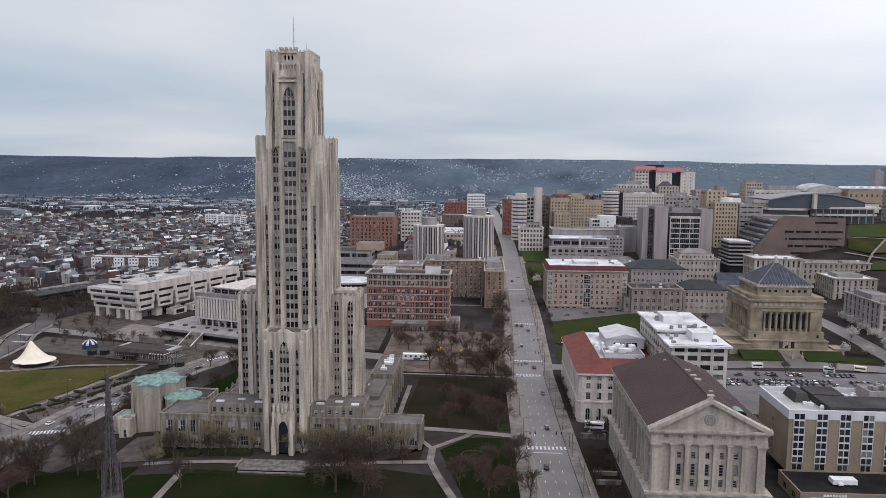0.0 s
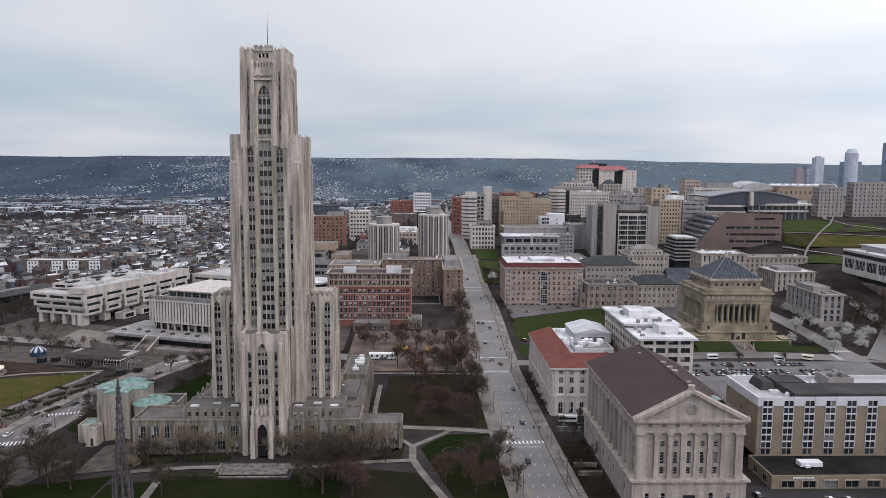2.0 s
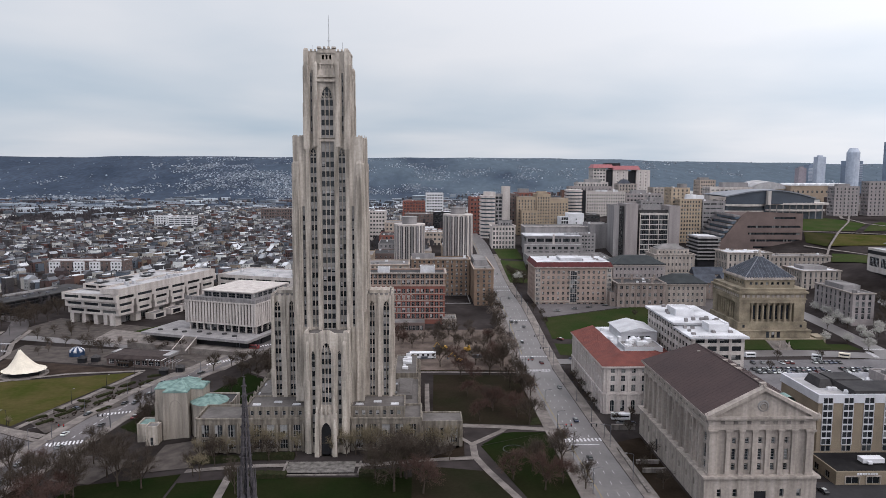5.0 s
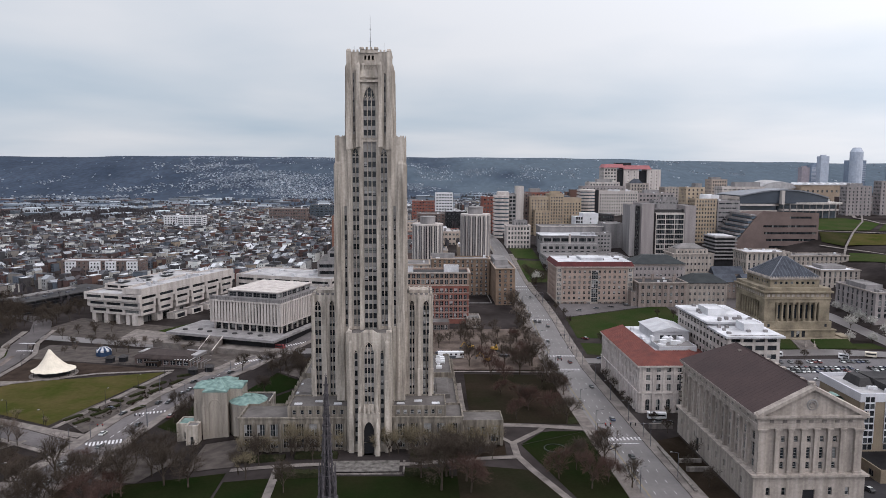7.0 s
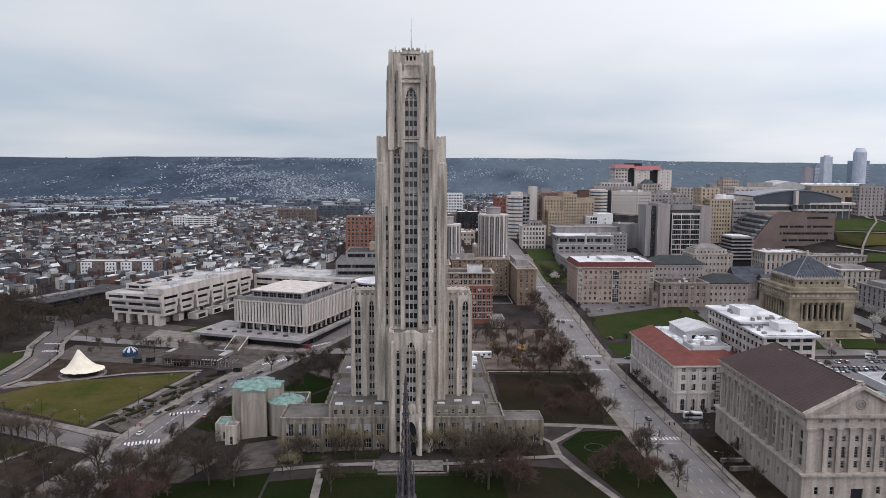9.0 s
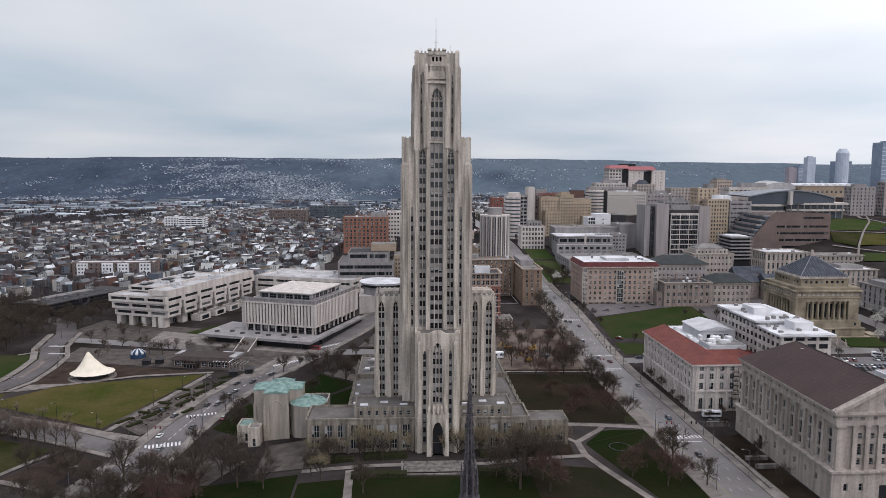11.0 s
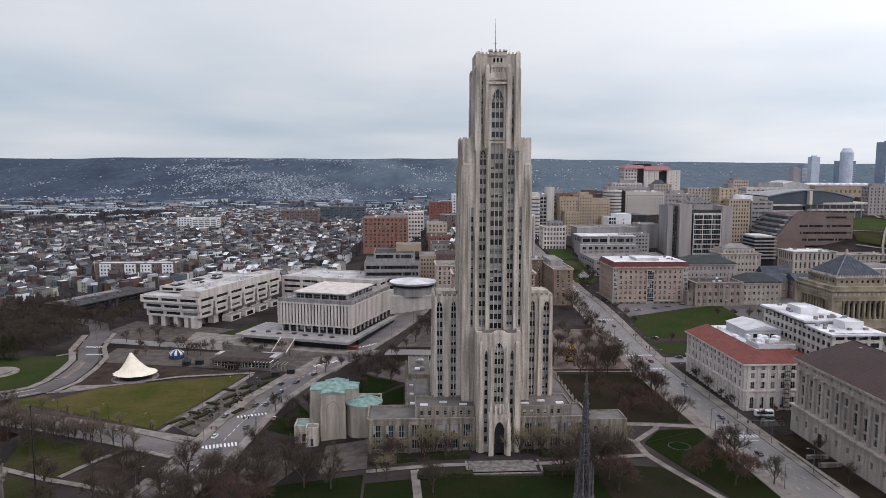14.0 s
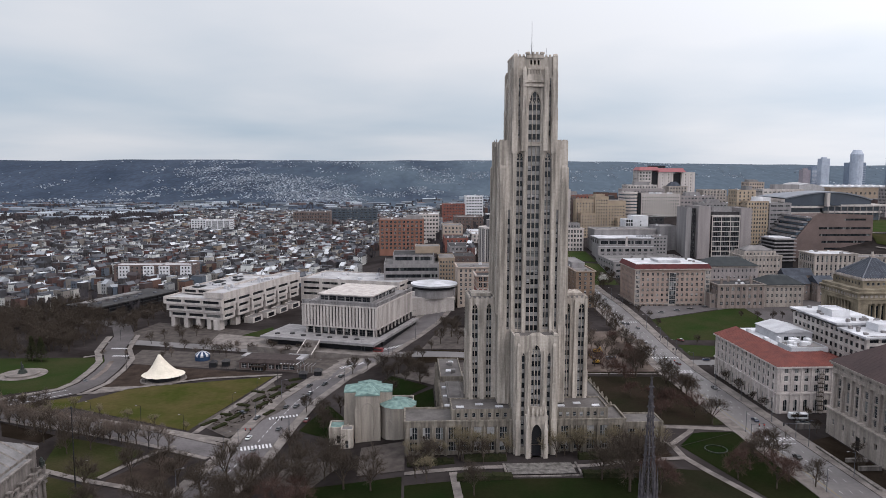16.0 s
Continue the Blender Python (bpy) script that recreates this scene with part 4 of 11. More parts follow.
# top stage
TP = (-85.9, -68.1, 282.0, 303.0)
tb = [(0, 4.7, 138.5, 158.0, "triple", True), (-6.0, 0.7, 140, 163, "sash", False), (6.0, 0.7, 140, 163, "sash", False)]
tower_block(tower, TP[0], TP[1], TP[2] + 1.0, TP[3], 137.9, 164, {"S": tb, "E": [(0, 4.7, 139, 158, "triple", True), (-7, 0.8, 140, 163, "sash", False), (7, 0.8, 140, 163, "sash", False)], "W": [(0, 4.7, 139, 158, "triple", True), (-7, 0.8, 140, 163, "sash", False), (7, 0.8, 140, 163, "sash", False)]}, name="upper_wall")
g = Geo()
facade(g, (-85.3, 284.0), "S", 16.6, 163.5, 171.2, [(6.5, 7.3), (7.9, 8.7), (9.3, 10.1)], [(168.2, 169.8)], 0.5)
facade(g, (-68.7, 284.0), "E", 17.5, 163.5, 171.2, [(7, 7.8), (8.6, 9.4), (10.2, 11)], [(168.2, 169.8)], 0.5)
facade(g, (-85.3, 301.5), "W", 17.5, 163.5, 171.2, [(7, 7.8), (8.6, 9.4), (10.2, 11)], [(168.2, 169.8)], 0.5)
facade(g, (-68.7, 301.5), "N", 16.6, 163.5, 171.2, [], [], 0.5)
g.poly(((-85.3, 284, 169.9), (-68.7, 284, 169.9), (-68.7, 301.5, 169.9), (-85.3, 301.5, 169.9)))
crown(g, -85.1, -68.9, 284.2, 301.3, 171.2, 0.8, 1.5, 0.8)
g.box(-80.4, -73.6, 283.5, 285, 170.6, 172.0)
for k in range(3):
    g.box(-79.4 + k * 1.7, -78.2 + k * 1.7, 283.3, 283.49, 167.9, 168.1)
crown(g, -80.2, -73.8, 283.6, 284.6, 172.2, 0.7, 1.6, 0.9)
CROWN = part("crown", g, limestone, tower)
for dx in (-4.2, 4.2):
    buttress(tower, TX + dx - 0.95, TX + dx + 0.95, 281.8, 283.2, 135, 166.5, 2)
for dx in (-7.7, 7.7):
    buttress(tower, TX + dx - 1.25, TX + dx + 1.25, 281.9, 284.2, 134, 171.2, 3)
    for yy in (285.2, 299.4):
        x = TX + dx * 1.13
        buttress(tower, x - 0.9, x + 0.9, yy, yy + 2.6, 137.9, 166, 2)
for yy in (288.6, 295.6):
    for sx in (-68.1, -86.9):
        buttress(tower, sx, sx + 1.0, yy - 1.0, yy + 1.0, 138, 161, 2)
g = Geo()
g.box(-79.8, -74.2, 283.2, 283.95, 163.6, 164.4)
for i in range(5):
    g.box(-79.6 + i * 1.08, -79.0 + i * 1.08, 283.3, 283.9, 164.4, 166.2)
g.box(-79.8, -74.2, 283.2, 283.95, 166.2, 166.8)
g.box(-81.5, -72.5, 281.9, 283.9, 159.6, 160.4), g.box(-81.5, -72.5, 282.3, 283.9, 161.3, 162.0)
part("balcony", g, limestone, tower)
g = Geo()
g.tube((TX, 292, 169.9), (TX, 292, 178), 0.2, 0.12, 6), g.tube((TX, 292, 178), (TX, 292, 186.2), 0.1, 0.04, 6)
g.tube((TX - 0.7, 292, 176.5), (TX + 0.7, 292, 176.5), 0.05, 0.05, 4), g.tube((TX - 0.4, 292, 181), (TX + 0.4, 292, 181), 0.04, 0.04, 4)
part("antenna", g, iron, CROWN)
for ax, ay, az in ((-71.5, 290, 175.5), (-83, 288, 174.2)):
    g = Geo()
    g.tube((ax, ay, 169.9), (ax, ay, az), 0.07, 0.04, 5)
    part("antenna", g, iron, CROWN)
# piers of the shaft
for dx, w, zt in ((-3.45, 1.5, 141.5), (3.45, 1.5, 141.5), (-7.75, 1.7, 139.2), (7.75, 1.7, 139.2)):
    buttress(tower, TX + dx - w / 2, TX + dx + w / 2, 281.9, 283.2, 34, zt, 3)
for dx in (-12.1, 12.1):
    buttress(tower, TX + dx - 1.55, TX + dx + 1.55, 282.1, 284.0, 34, 128.5, 3)
for sx in (-64.0, -91.2):
    for yc, w, zt in ((293.4, 1.5, 139), (300.4, 1.5, 139), (289.2, 1.7, 138), (304.8, 1.7, 138)):
        buttress(tower, sx + 0.2, sx + 1.2, yc - w / 2, yc + w / 2, 70, zt, 3)
    for yc in (284.8, 309.2):
        buttress(tower, sx - 0.2, sx + 1.4, yc - 1.5, yc + 1.5, 70, 128, 3)
for dx, r_, yy, z0, z1 in [(a * q, 0.13, 281.86, 40, 136) for q in (-1, 1) for a in (2.85, 4.1, 7.05, 8.45)] + [(a * q, 0.15, 282.06, 40, 124) for q in (-1, 1) for a in (11.2, 12.1, 13.0)] + [(a * q, 0.12, 281.76, 138, 162) for q in (-1, 1) for a in (3.7, 4.7)] + [(a * q, 0.14, 281.86, 138, 167) for q in (-1, 1) for a in (7.1, 8.3)]:
    g = Geo()
    g.tube((TX + dx, yy, z0), (TX + dx, yy, z1), r_, r_ * 0.8, 5)
    part("shaft", g, limestone, tower, "slim stone shaft on a pier")
g = Geo()
for a, b, c, d in ((-90.4, -86.2, 283, 287), (-67.8, -63.6, 283, 287), (-90.4, -86.2, 307, 311), (-67.8, -63.6, 307, 311)):
    g.box(a, b, c, d, 138.2, 138.9)
    crown(g, a + 0.4, b - 0.4, c + 0.4, d - 0.4, 138.9, 0.5, 1.6, 0.7)
part("parapet", g, limestone, tower)
# shoulder wings
for sx, x0, x1 in ((-1, -101.6, -90.4), (1, -63.6, -52.4)):
    wb = [(-3.0 * sx * -1, 2.5, 31.5, 73, "pair", True), (2.6 * sx * -1, 2.0, 31.5, 73, "pair", True)]
    side = {"S": [(3.1 * sx, 2.6, 31.5, 73.2, "pair", True), (-2.7 * sx, 2.1, 31.5, 73.2, "pair", True)]}
    sb2 = [(-5.5, 2.4, 31.5, 73.2, "pair", True), (0, 2.4, 31.5, 73.2, "pair", True), (5.5, 2.4, 31.5, 73.2, "pair", True)]
    side["E" if sx > 0 else "W"] = sb2
    tower_block(tower, x0, x1, 290.5, 309.5, 29, 75.4, side, name="wing_wall")
    for c in (x0 + 5.6 + 0.3 * sx + 0.1, (x1 if sx > 0 else x0) - 0.9 * sx):
        buttress(tower, c - 0.8, c + 0.8, 289.6, 290.7, 30, 74.5, 3)
    xe = x1 if sx > 0 else x0
    for yc in (292, 297.2, 302.8, 308):
        buttress(tower, min(xe, xe + 0.8 * sx) - (0.2 if sx > 0 else -0.2) * 1, max(xe, xe + 0.8 * sx) - (0.2 if sx > 0 else -0.2) * 1, yc - 0.8, yc + 0.8, 30, 74, 3)
    g = Geo()
    crown(g, x0 + 0.4, x1 - 0.4, 291, 309, 75.4, 0.6, 2.2, 0.9)
    g.box(x0 + 1.5, x1 - 1.5, 296, 304, 75.4, 76.6)
    part("parapet", g, limestone, tower)
# front bay and porch
fb = [(0, 3.7, 36, 60.6, "triple", True), (-5.0, 1.3, 20, 57.5, "sash", True), (5.0, 1.3, 20, 57.5, "sash", True)]
tower_block(tower, -85.6, -68.4, 270.8, 283, 16.6, 63.0, {"S": fb, "E": [(0, 1.4, 34, 58, "sash", True)], "W": [(0, 1.4, 34, 58, "sash", True)]}, name="bay_wall")
g = Geo()
g.box(-85.6, -68.4, 270.8, 271.6, 63.0, 64.1), g.box(-85.6, -84.8, 271.61, 283, 63.0, 64.1), g.box(-69.2, -68.4, 271.61, 283, 63.0, 64.1)
g.prism([(-80.2, 270.7), (-73.8, 270.7), (-73.8, 271.7), (-80.2, 271.7)], 64.1, 65.3, 0, None, 0.45)
for x_ in (-84.4, -69.6):
    g.box(x_ - 0.9, x_ + 0.9, 270.6, 272.4, 64.1, 65.0, 0, 0.15)
part("gable", g, limestone, tower)
for dx, w in ((-2.9, 1.3), (2.9, 1.3), (-6.9, 1.9), (6.9, 1.9)):
    buttress(tower, TX + dx - w / 2, TX + dx + w / 2, 269.6, 271.0, 16.6, 60.5 if abs(dx) > 4 else 58, 3)
porch = Geo()
facade(porch, (TX - 4.2, 267.6), "S", 8.4, 16.6, 33.5, (), (), 1.6, 0, [(2.2, 6.2, 17.0, 30.2)])
facade(porch, (TX + 4.2, 267.6), "E", 2.2, 16.6, 33.5, (), (), 1.6, 0, [])
facade(porch, (TX - 4.2, 269.8), "W", 2.2, 16.6, 33.5, (), (), 1.6, 0, [])
porch.poly(((TX - 4.2, 267.6, 33.5), (TX + 4.2, 267.6, 33.5), (TX + 4.2, 269.8, 33.5), (TX - 4.2, 269.8, 33.5)))
gothic_arch(porch, TX, 267.75, 25.6, 4.0, 4.4, 30.25)
for dx in (-3.3, -1.5, 0, 1.5, 3.3):
    porch.box(TX + dx - 0.45, TX + dx + 0.45, 267.2, 268.2, 33.5, 35.6, 0)
    porch.box(TX + dx - 0.45, TX + dx + 0.45, 267.2, 268.2, 35.6, 37.4, 0, 0.4)
for dx in (-3.4, 3.4):
    porch.box(TX + dx - 0.9, TX + dx + 0.9, 266.2, 267.9, 16.6, 28.5, 0, 0.15)
    porch.box(TX + dx - 0.7, TX + dx + 0.7, 266.4, 267.9, 28.5, 31.5, 0, 0.55)
PORCH = part("porch", porch, limestone, tower)
g = Geo()
g.box(TX - 2.0, TX + 2.0, 269.15, 269.4, 16.8, 21.2), g.box(TX - 2.0, TX + 2.0, 269.15, 269.4, 21.6, 29.8)
part("door", g, frame_dark, PORCH, "dark recessed entrance doors")
# low wings of the base
LOW = [(-128.0, -85.6), (-68.4, -40.5)]
TWO = [(1.5, 3.7), (6.2, 4.9)]
for x0, x1 in LOW:
    L = x1 - x0
    n = round(L / 5.3)
    block(tower, x0, x1, 273.2, 290.6, 16.3, 30.0, limestone_base, {"S": [(n, 2.9, "triple", 1.0, TWO)], "E": [(2, 3.0, "triple", 1, TWO)], "W": [(2, 3.0, "triple", 1, TWO)]}, roof_tar, 0.8, name="base_wall", depth=0.5)
    for i in range(n + 1):
        c = x0 + 1.0 + (L - 2.0) / n * i
        buttress(tower, c - 0.55, c + 0.55, 272.2, 273.6, 16.3, 27.6, 2, m=limestone_base)
    g = Geo()
    g.box(x0 - 0.25, x1 + 0.25, 272.95, 273.7, 29.55, 30.15), g.box(x0 - 0.25, x0 + 0.4, 273.75, 290.2, 29.55, 30.15), g.box(x1 - 0.4, x1 + 0.25, 273.75, 290.2, 29.55, 30.15)
    part("parapet", g, limestone_base, tower)
    u0, u1 = (x0 + 18.6, x1) if x0 < -100 else (x0, x1 - 6.6)
    block(tower, u0, u1, 275.6, 290.4, 29.2, 33.8, limestone_base, {"S": [(7, 1.3, "sash", 1.0, [(1.3, 1.7)])], "E": [(4, 1.2, "sash", 1, [(1.3, 1.7)])], "W": [(4, 1.2, "sash", 1, [(1.3, 1.7)])]}, roof_tar, 0.5, name="attic_wall")
    for k in range(3):
        g = Geo()
        cx = u0 + (u1 - u0) * (0.15 + 0.33 * k)
        g.box(cx - 1.6, cx + 1.6, 279 + (k % 2) * 3, 280.6 + (k % 2) * 3, 33.3, 33.75, 0, 0.12)
        part("skylight", g, roof_white, tower, "pale glazed skylight")
# end pavilion and the wings that run back
block(tower, -40.5, -24.2, 276.5, 288, 16.3, 27.4, limestone_base, {"S": [(3, 2.9, "triple", 1.0, [(2.2, 6.0)])], "E": [(2, 2.4, "pair", 1, [(2.2, 6.0)])]}, roof_tar, 0.5, name="pavilion_wall", depth=0.5)
for c in (-40.2, -33.5, -31.2, -25.0):
    buttress(tower, c - 0.55, c + 0.55, 275.6, 276.7, 16.3, 25, 2, m=limestone_base)
block(tower, -101, -53, 309.6, 340, 16.3, 31.0, limestone_base, {}, roof_tar, 0.6, name="rear_wall")
for x0, x1, sd in ((-54, -41.5, "E"), (-112.5, -100, "W")):
    block(tower, x0, x1, 290.7, 330, 16.3, 29.4, limestone_base, {sd: [(6, 2.6, "pair", 1, TWO)]}, roof_tar, 0.6, name="rear_wing_wall", depth=0.5)
    block(tower, x0 + 1, x1 - 1, 330.1, 364, 16.3, 31.5, limestone_base, {sd: [(5, 2.6, "pair", 1, TWO)], "S": []}, roof_tar, 0.6, name="rear_wing_wall", depth=0.5)
    g = Geo()
    g.box(x0 + 3, x1 - 3, 300, 325, 28.8, 30.6), g.box(x0 + 3.6, x1 - 3.6, 302, 323, 30.6, 31.0, 0, 0.3)
    part("monitor_roof", g, roof_tar, tower)
    xe = x1 if sd == "E" else x0
    for yy in (291, 298, 305, 312, 319, 326, 333, 341, 349, 357):
        buttress(tower, xe - 0.8, xe + 0.8, yy, yy + 1.3, 16.3, 30.2, 2, m=limestone_base)
    for k in range(3):
        g = Geo()
        g.box(x0 + 1.2, x0 + 3.6, 294 + 13 * k, 296 + 13 * k, 28.8, 29.3, 0, 0.1)
        part("skylight", g, roof_white, tower, "pale glazed skylight")
roof_units(tower, -50, -45, 335, 362, 30.7, 9, 5, white_paint, 3.0)
roof_units(tower, -110, -103, 335, 362, 30.7, 6, 6, None, 3.0)


# ---------------------------------------------------------------- octagonal memorial beside the tower
def polygon(cx, cy, r, n, turn=0.0):
    return [(cx + r * math.cos(2 * math.pi * (i + turn) / n), cy + r * math.sin(2 * math.pi * (i + turn) / n)) for i in range(n)]


memorial = thing("memorial_hall", (-142, 306, 12), "small limestone gothic hall with green copper roofs", "building")


def cross_plan(cx, cy, r, b, inn):
    """Four flat faces joined by re-entrant corners."""
    pts = []
    for k in range(4):
        a = math.pi / 2 * k - math.pi / 2
        c, s_ = math.cos(a), math.sin(a)
        for u, v in ((r, -b), (r, 0), (r, b), (inn, inn)):
            pts.append((cx + u * c - v * s_, cy + u * s_ + v * c))
    return pts


MCX, MCY = -143.6, 307.0
plan = cross_plan(MCX, MCY, 10.1, 5.0, 4.9)
g = Geo()
g.prism(plan, 12, 33.0)
part("wall", g, rubble, memorial)
g = Geo()
big = cross_plan(MCX, MCY, 10.3, 5.2, 5.0)
zs = (33.3, 34.2, 33.3, 33.5)
for k in range(16):
    a, b = big[k], big[(k + 1) % 16]
    za, zb = zs[k % 4], zs[(k + 1) % 4]
    g.poly(((*a, za), (*b, zb), (MCX, MCY, 36.0)))
    g.poly(((*a, 32.95), (*b, 32.95), (*b, zb), (*a, za)))
CROOF = part("roof", g, copper, memorial, "pale green weathered copper roof")
for k in range(16):
    g = Geo()
    g.tube((*big[k], zs[k % 4] + 0.05), (MCX, MCY, 36.05), 0.16, 0.08, 4)
    part("seam", g, copper, CROOF)
for k in range(4):
    a = math.pi / 2 * k - math.pi / 2
    c, s_ = math.cos(a), math.sin(a)

    def loc(u, v, z):
        return (MCX + u * c - v * s_, MCY + u * s_ + v * c, z)

    w = Geo()
    for q in range(12):
        t0, t1 = math.pi * q / 12, math.pi * (q + 1) / 12
        p0, p1 = (2.6 * math.cos(t0), 26.0 + 4.0 * math.sin(t0)), (2.6 * math.cos(t1), 26.0 + 4.0 * math.sin(t1))
        w.tube(loc(10.15, p0[0], p0[1]), loc(10.15, p1[0], p1[1]), 0.2, 0.2, 4)
    for v in (-2.6, 2.6):
        w.tube(loc(10.15, v, 14), loc(10.15, v, 26.0), 0.2, 0.2, 4)
    part("blind_arch", w, rubble, memorial)
    for v in (-4.7, 4.7):
        b_ = Geo()
        p = loc(9.8, v, 0)
        b_.box(p[0] - 0.7, p[0] + 0.7, p[1] - 0.7, p[1] + 0.7, 12, 27, 0, 0.1), b_.box(p[0] - 0.5, p[0] + 0.5, p[1] - 0.5, p[1] + 0.5, 27, 29.4, 0, 0.4)
        part("buttress", b_, rubble, memorial)
    a2 = a + math.pi / 4
    for off in (-1.1, 1.1):
        rr_ = 4.95 * math.sqrt(2)
        px, py = MCX + rr_ * math.cos(a2) - off * math.sin(a2), MCY + rr_ * math.sin(a2) + off * math.cos(a2)
        w = Geo()
        w.box(px - 0.6, px + 0.6, py - 0.6, py + 0.6, 14, 28.3, 0, 0.05)
        part("tall_window", w, glass, memorial, "tall narrow dark window")
cx, cy, r, z1, zr, nm = -130.8, 302.3, 7.6, 28.0, 29.8, 12
g = Geo()
g.prism(polygon(cx, cy, r, nm, 0.5), 12, z1 - 1.0), g.prism(polygon(cx, cy, r + 0.25, nm, 0.5), z1 - 1.0, z1)
part("apse_wall", g, rubble, memorial)
for i in range(nm):
    m = 2 * math.pi * (i + 1.0) / nm
    if math.sin(m) < 0.3 and i % 2:
        rr_ = r * math.cos(math.pi / nm) + 0.05
        w = Geo()
        ux, uy = -math.sin(m), math.cos(m)
        for q in range(8):
            t0, t1 = math.pi * q / 8, math.pi * (q + 1) / 8
            w.tube((cx + rr_ * math.cos(m) + ux * 1.4 * math.cos(t0), cy + rr_ * math.sin(m) + uy * 1.4 * math.cos(t0), 20.6 + 2.2 * math.sin(t0)), (cx + rr_ * math.cos(m) + ux * 1.4 * math.cos(t1), cy + rr_ * math.sin(m) + uy * 1.4 * math.cos(t1), 20.6 + 2.2 * math.sin(t1)), 0.15, 0.15, 4)
        part("blind_arch", w, rubble, memorial)
g = Geo()
g.prism(polygon(cx, cy, r + 0.5, nm, 0.5), z1, zr, 0, None, 0.45)
AROOF = part("apse_roof", g, copper, memorial, "pale green weathered copper roof")
for i in range(nm):
    a = 2 * math.pi * (i + 0.5) / nm
    g = Geo()
    g.tube((cx + (r + 0.5) * math.cos(a), cy + (r + 0.5) * math.sin(a), z1 + 0.05), (cx + (r + 0.5) * 0.45 * math.cos(a), cy + (r + 0.5) * 0.45 * math.sin(a), zr + 0.05), 0.1, 0.1, 4)
    part("seam", g, copper, AROOF)
g = Geo()
g.box(-132.6, -129.4, 301, 304, 29.8, 30.5, 0, 0.2)
part("skylight", g, copper, memorial)
block(memorial, -160, -152, 297, 306, 11.5, 19.5, limestone, {"S": [(1, 1.6, "sash", 0, [(1.2, 3.0)])], "W": [(2, 1.4, "sash", 0.5, [(3, 3)])]}, copper, 0.6, name="porch_wall")
block(memorial, -154.5, -149.5, 291.5, 296.99, 11.5, 20.5, limestone, {"S": [(1, 1.3, "sash", 1.8, [(0.8, 3.4)])]}, roof_grey, 0.5, name="turret_wall")
block(memorial, -140, -124, 312, 326, 12, 24, limestone, {"E": [(3, 1.6, "pair", 0.5, [(4, 4)])]}, roof_dark, 0.6, name="stage_wall")

# ---------------------------------------------------------------- temple-fronted hall on the avenue
hall = thing("temple_hall", (69, 254, 17), "pale stone temple-fronted hall with a dark brown roof", "building")
AX0, AX1, AY0, AY1 = 51.4, 86.6, 220.4, 288.4
g = Geo()
facade(g, (AX0 - 0.8, AY0 - 0.8), "S", AX1 - AX0 + 1.6, 16.8, 28.3, (), (), 0.6, 0, [(16.4, 20.4, 17.2, 23.5), *[(a, a + 1.4, 21.6, 24.2) for a in (4.2, 9.4, 24.8, 30.4)]])
facade(g, (AX0 - 0.8, AY1 + 0.8), "W", AY1 - AY0 + 1.6, 16.8, 28.3, (), (), 0.6, 0, [(20, 23, 17.2, 23), *[(a, a + 1.4, 22, 24.4) for a in range(4, 66, 7) if not 18 < a < 24]])
facade(g, (AX1 + 0.8, AY0 - 0.8), "E", AY1 - AY0 + 1.6, 16.8, 28.3, (), (), 0.6, 0, [])
facade(g, (AX1 + 0.8, AY1 + 0.8), "N", AX1 - AX0 + 1.6, 16.8, 28.3, (), (), 0.6, 0, [])
for a in (4.2, 9.4, 24.8, 30.4):
    add_window(hall, 1.4, 2.6, "sash", (AX0 - 0.8 + a + 0.7, AY0 - 0.2, 21.6), 0)
for a in range(4, 66, 7):
    if not 18 < a < 24:
        add_window(hall, 1.4, 2.4, "sash", (AX0 - 0.2, AY1 + 0.8 - a - 0.7, 22), -90)
part("base_wall", g, limestone_w, hall)
g = Geo()
g.box(AX0 + 15.6, AX0 + 19.6, AY0 - 0.3, AY0 - 0.1, 17.2, 23.5), g.box(AX0 - 0.35, AX0 - 0.15, AY1 - 22.2, AY1 - 19.2, 17.2, 23)
part("door", g, frame_dark, hall, "dark bronze doors")
cornice_ring(hall, AX0 - 0.8, AX1 + 0.8, AY0 - 0.8, AY1 + 0.8, 28.0, 0.9, 0.7, limestone_w, "base_cornice")
g = Geo()
g.box(AX0 - 0.8, AX1 + 0.8, AY0 - 0.8, AY1 + 0.8, 28.2, 28.72)
part("platform", g, limestone_w, hall)
TALL = [(1.2, 2.3), (4.6, 3.8), (10.2, 2.0)]
DEEP = [(0.9, 2.7), (4.4, 4.8), (10.0, 2.9)]
spec = {"S": [(5, 1.3, "tall", (AX1 - AX0 - 1.8 - 5 * 4.3) / 2, TALL)], "W": [(11, 2.3, "tall", 0.6, DEEP)], "E": [(11, 2.3, "tall", 0.6, DEEP)]}
cornice_ring(hall, AX0 + 0.15, AX1 - 0.15, AY0 + 0.15, AY1 - 0.15, 46.9, 0.55, 0.5, limestone_w, "dentil_course")
block(hall, AX0 + 0.9, AX1 - 0.9, AY0 + 0.9, AY1 - 0.9, 28.7, 43.9, limestone_w, spec, flat=False, depth=0.5)


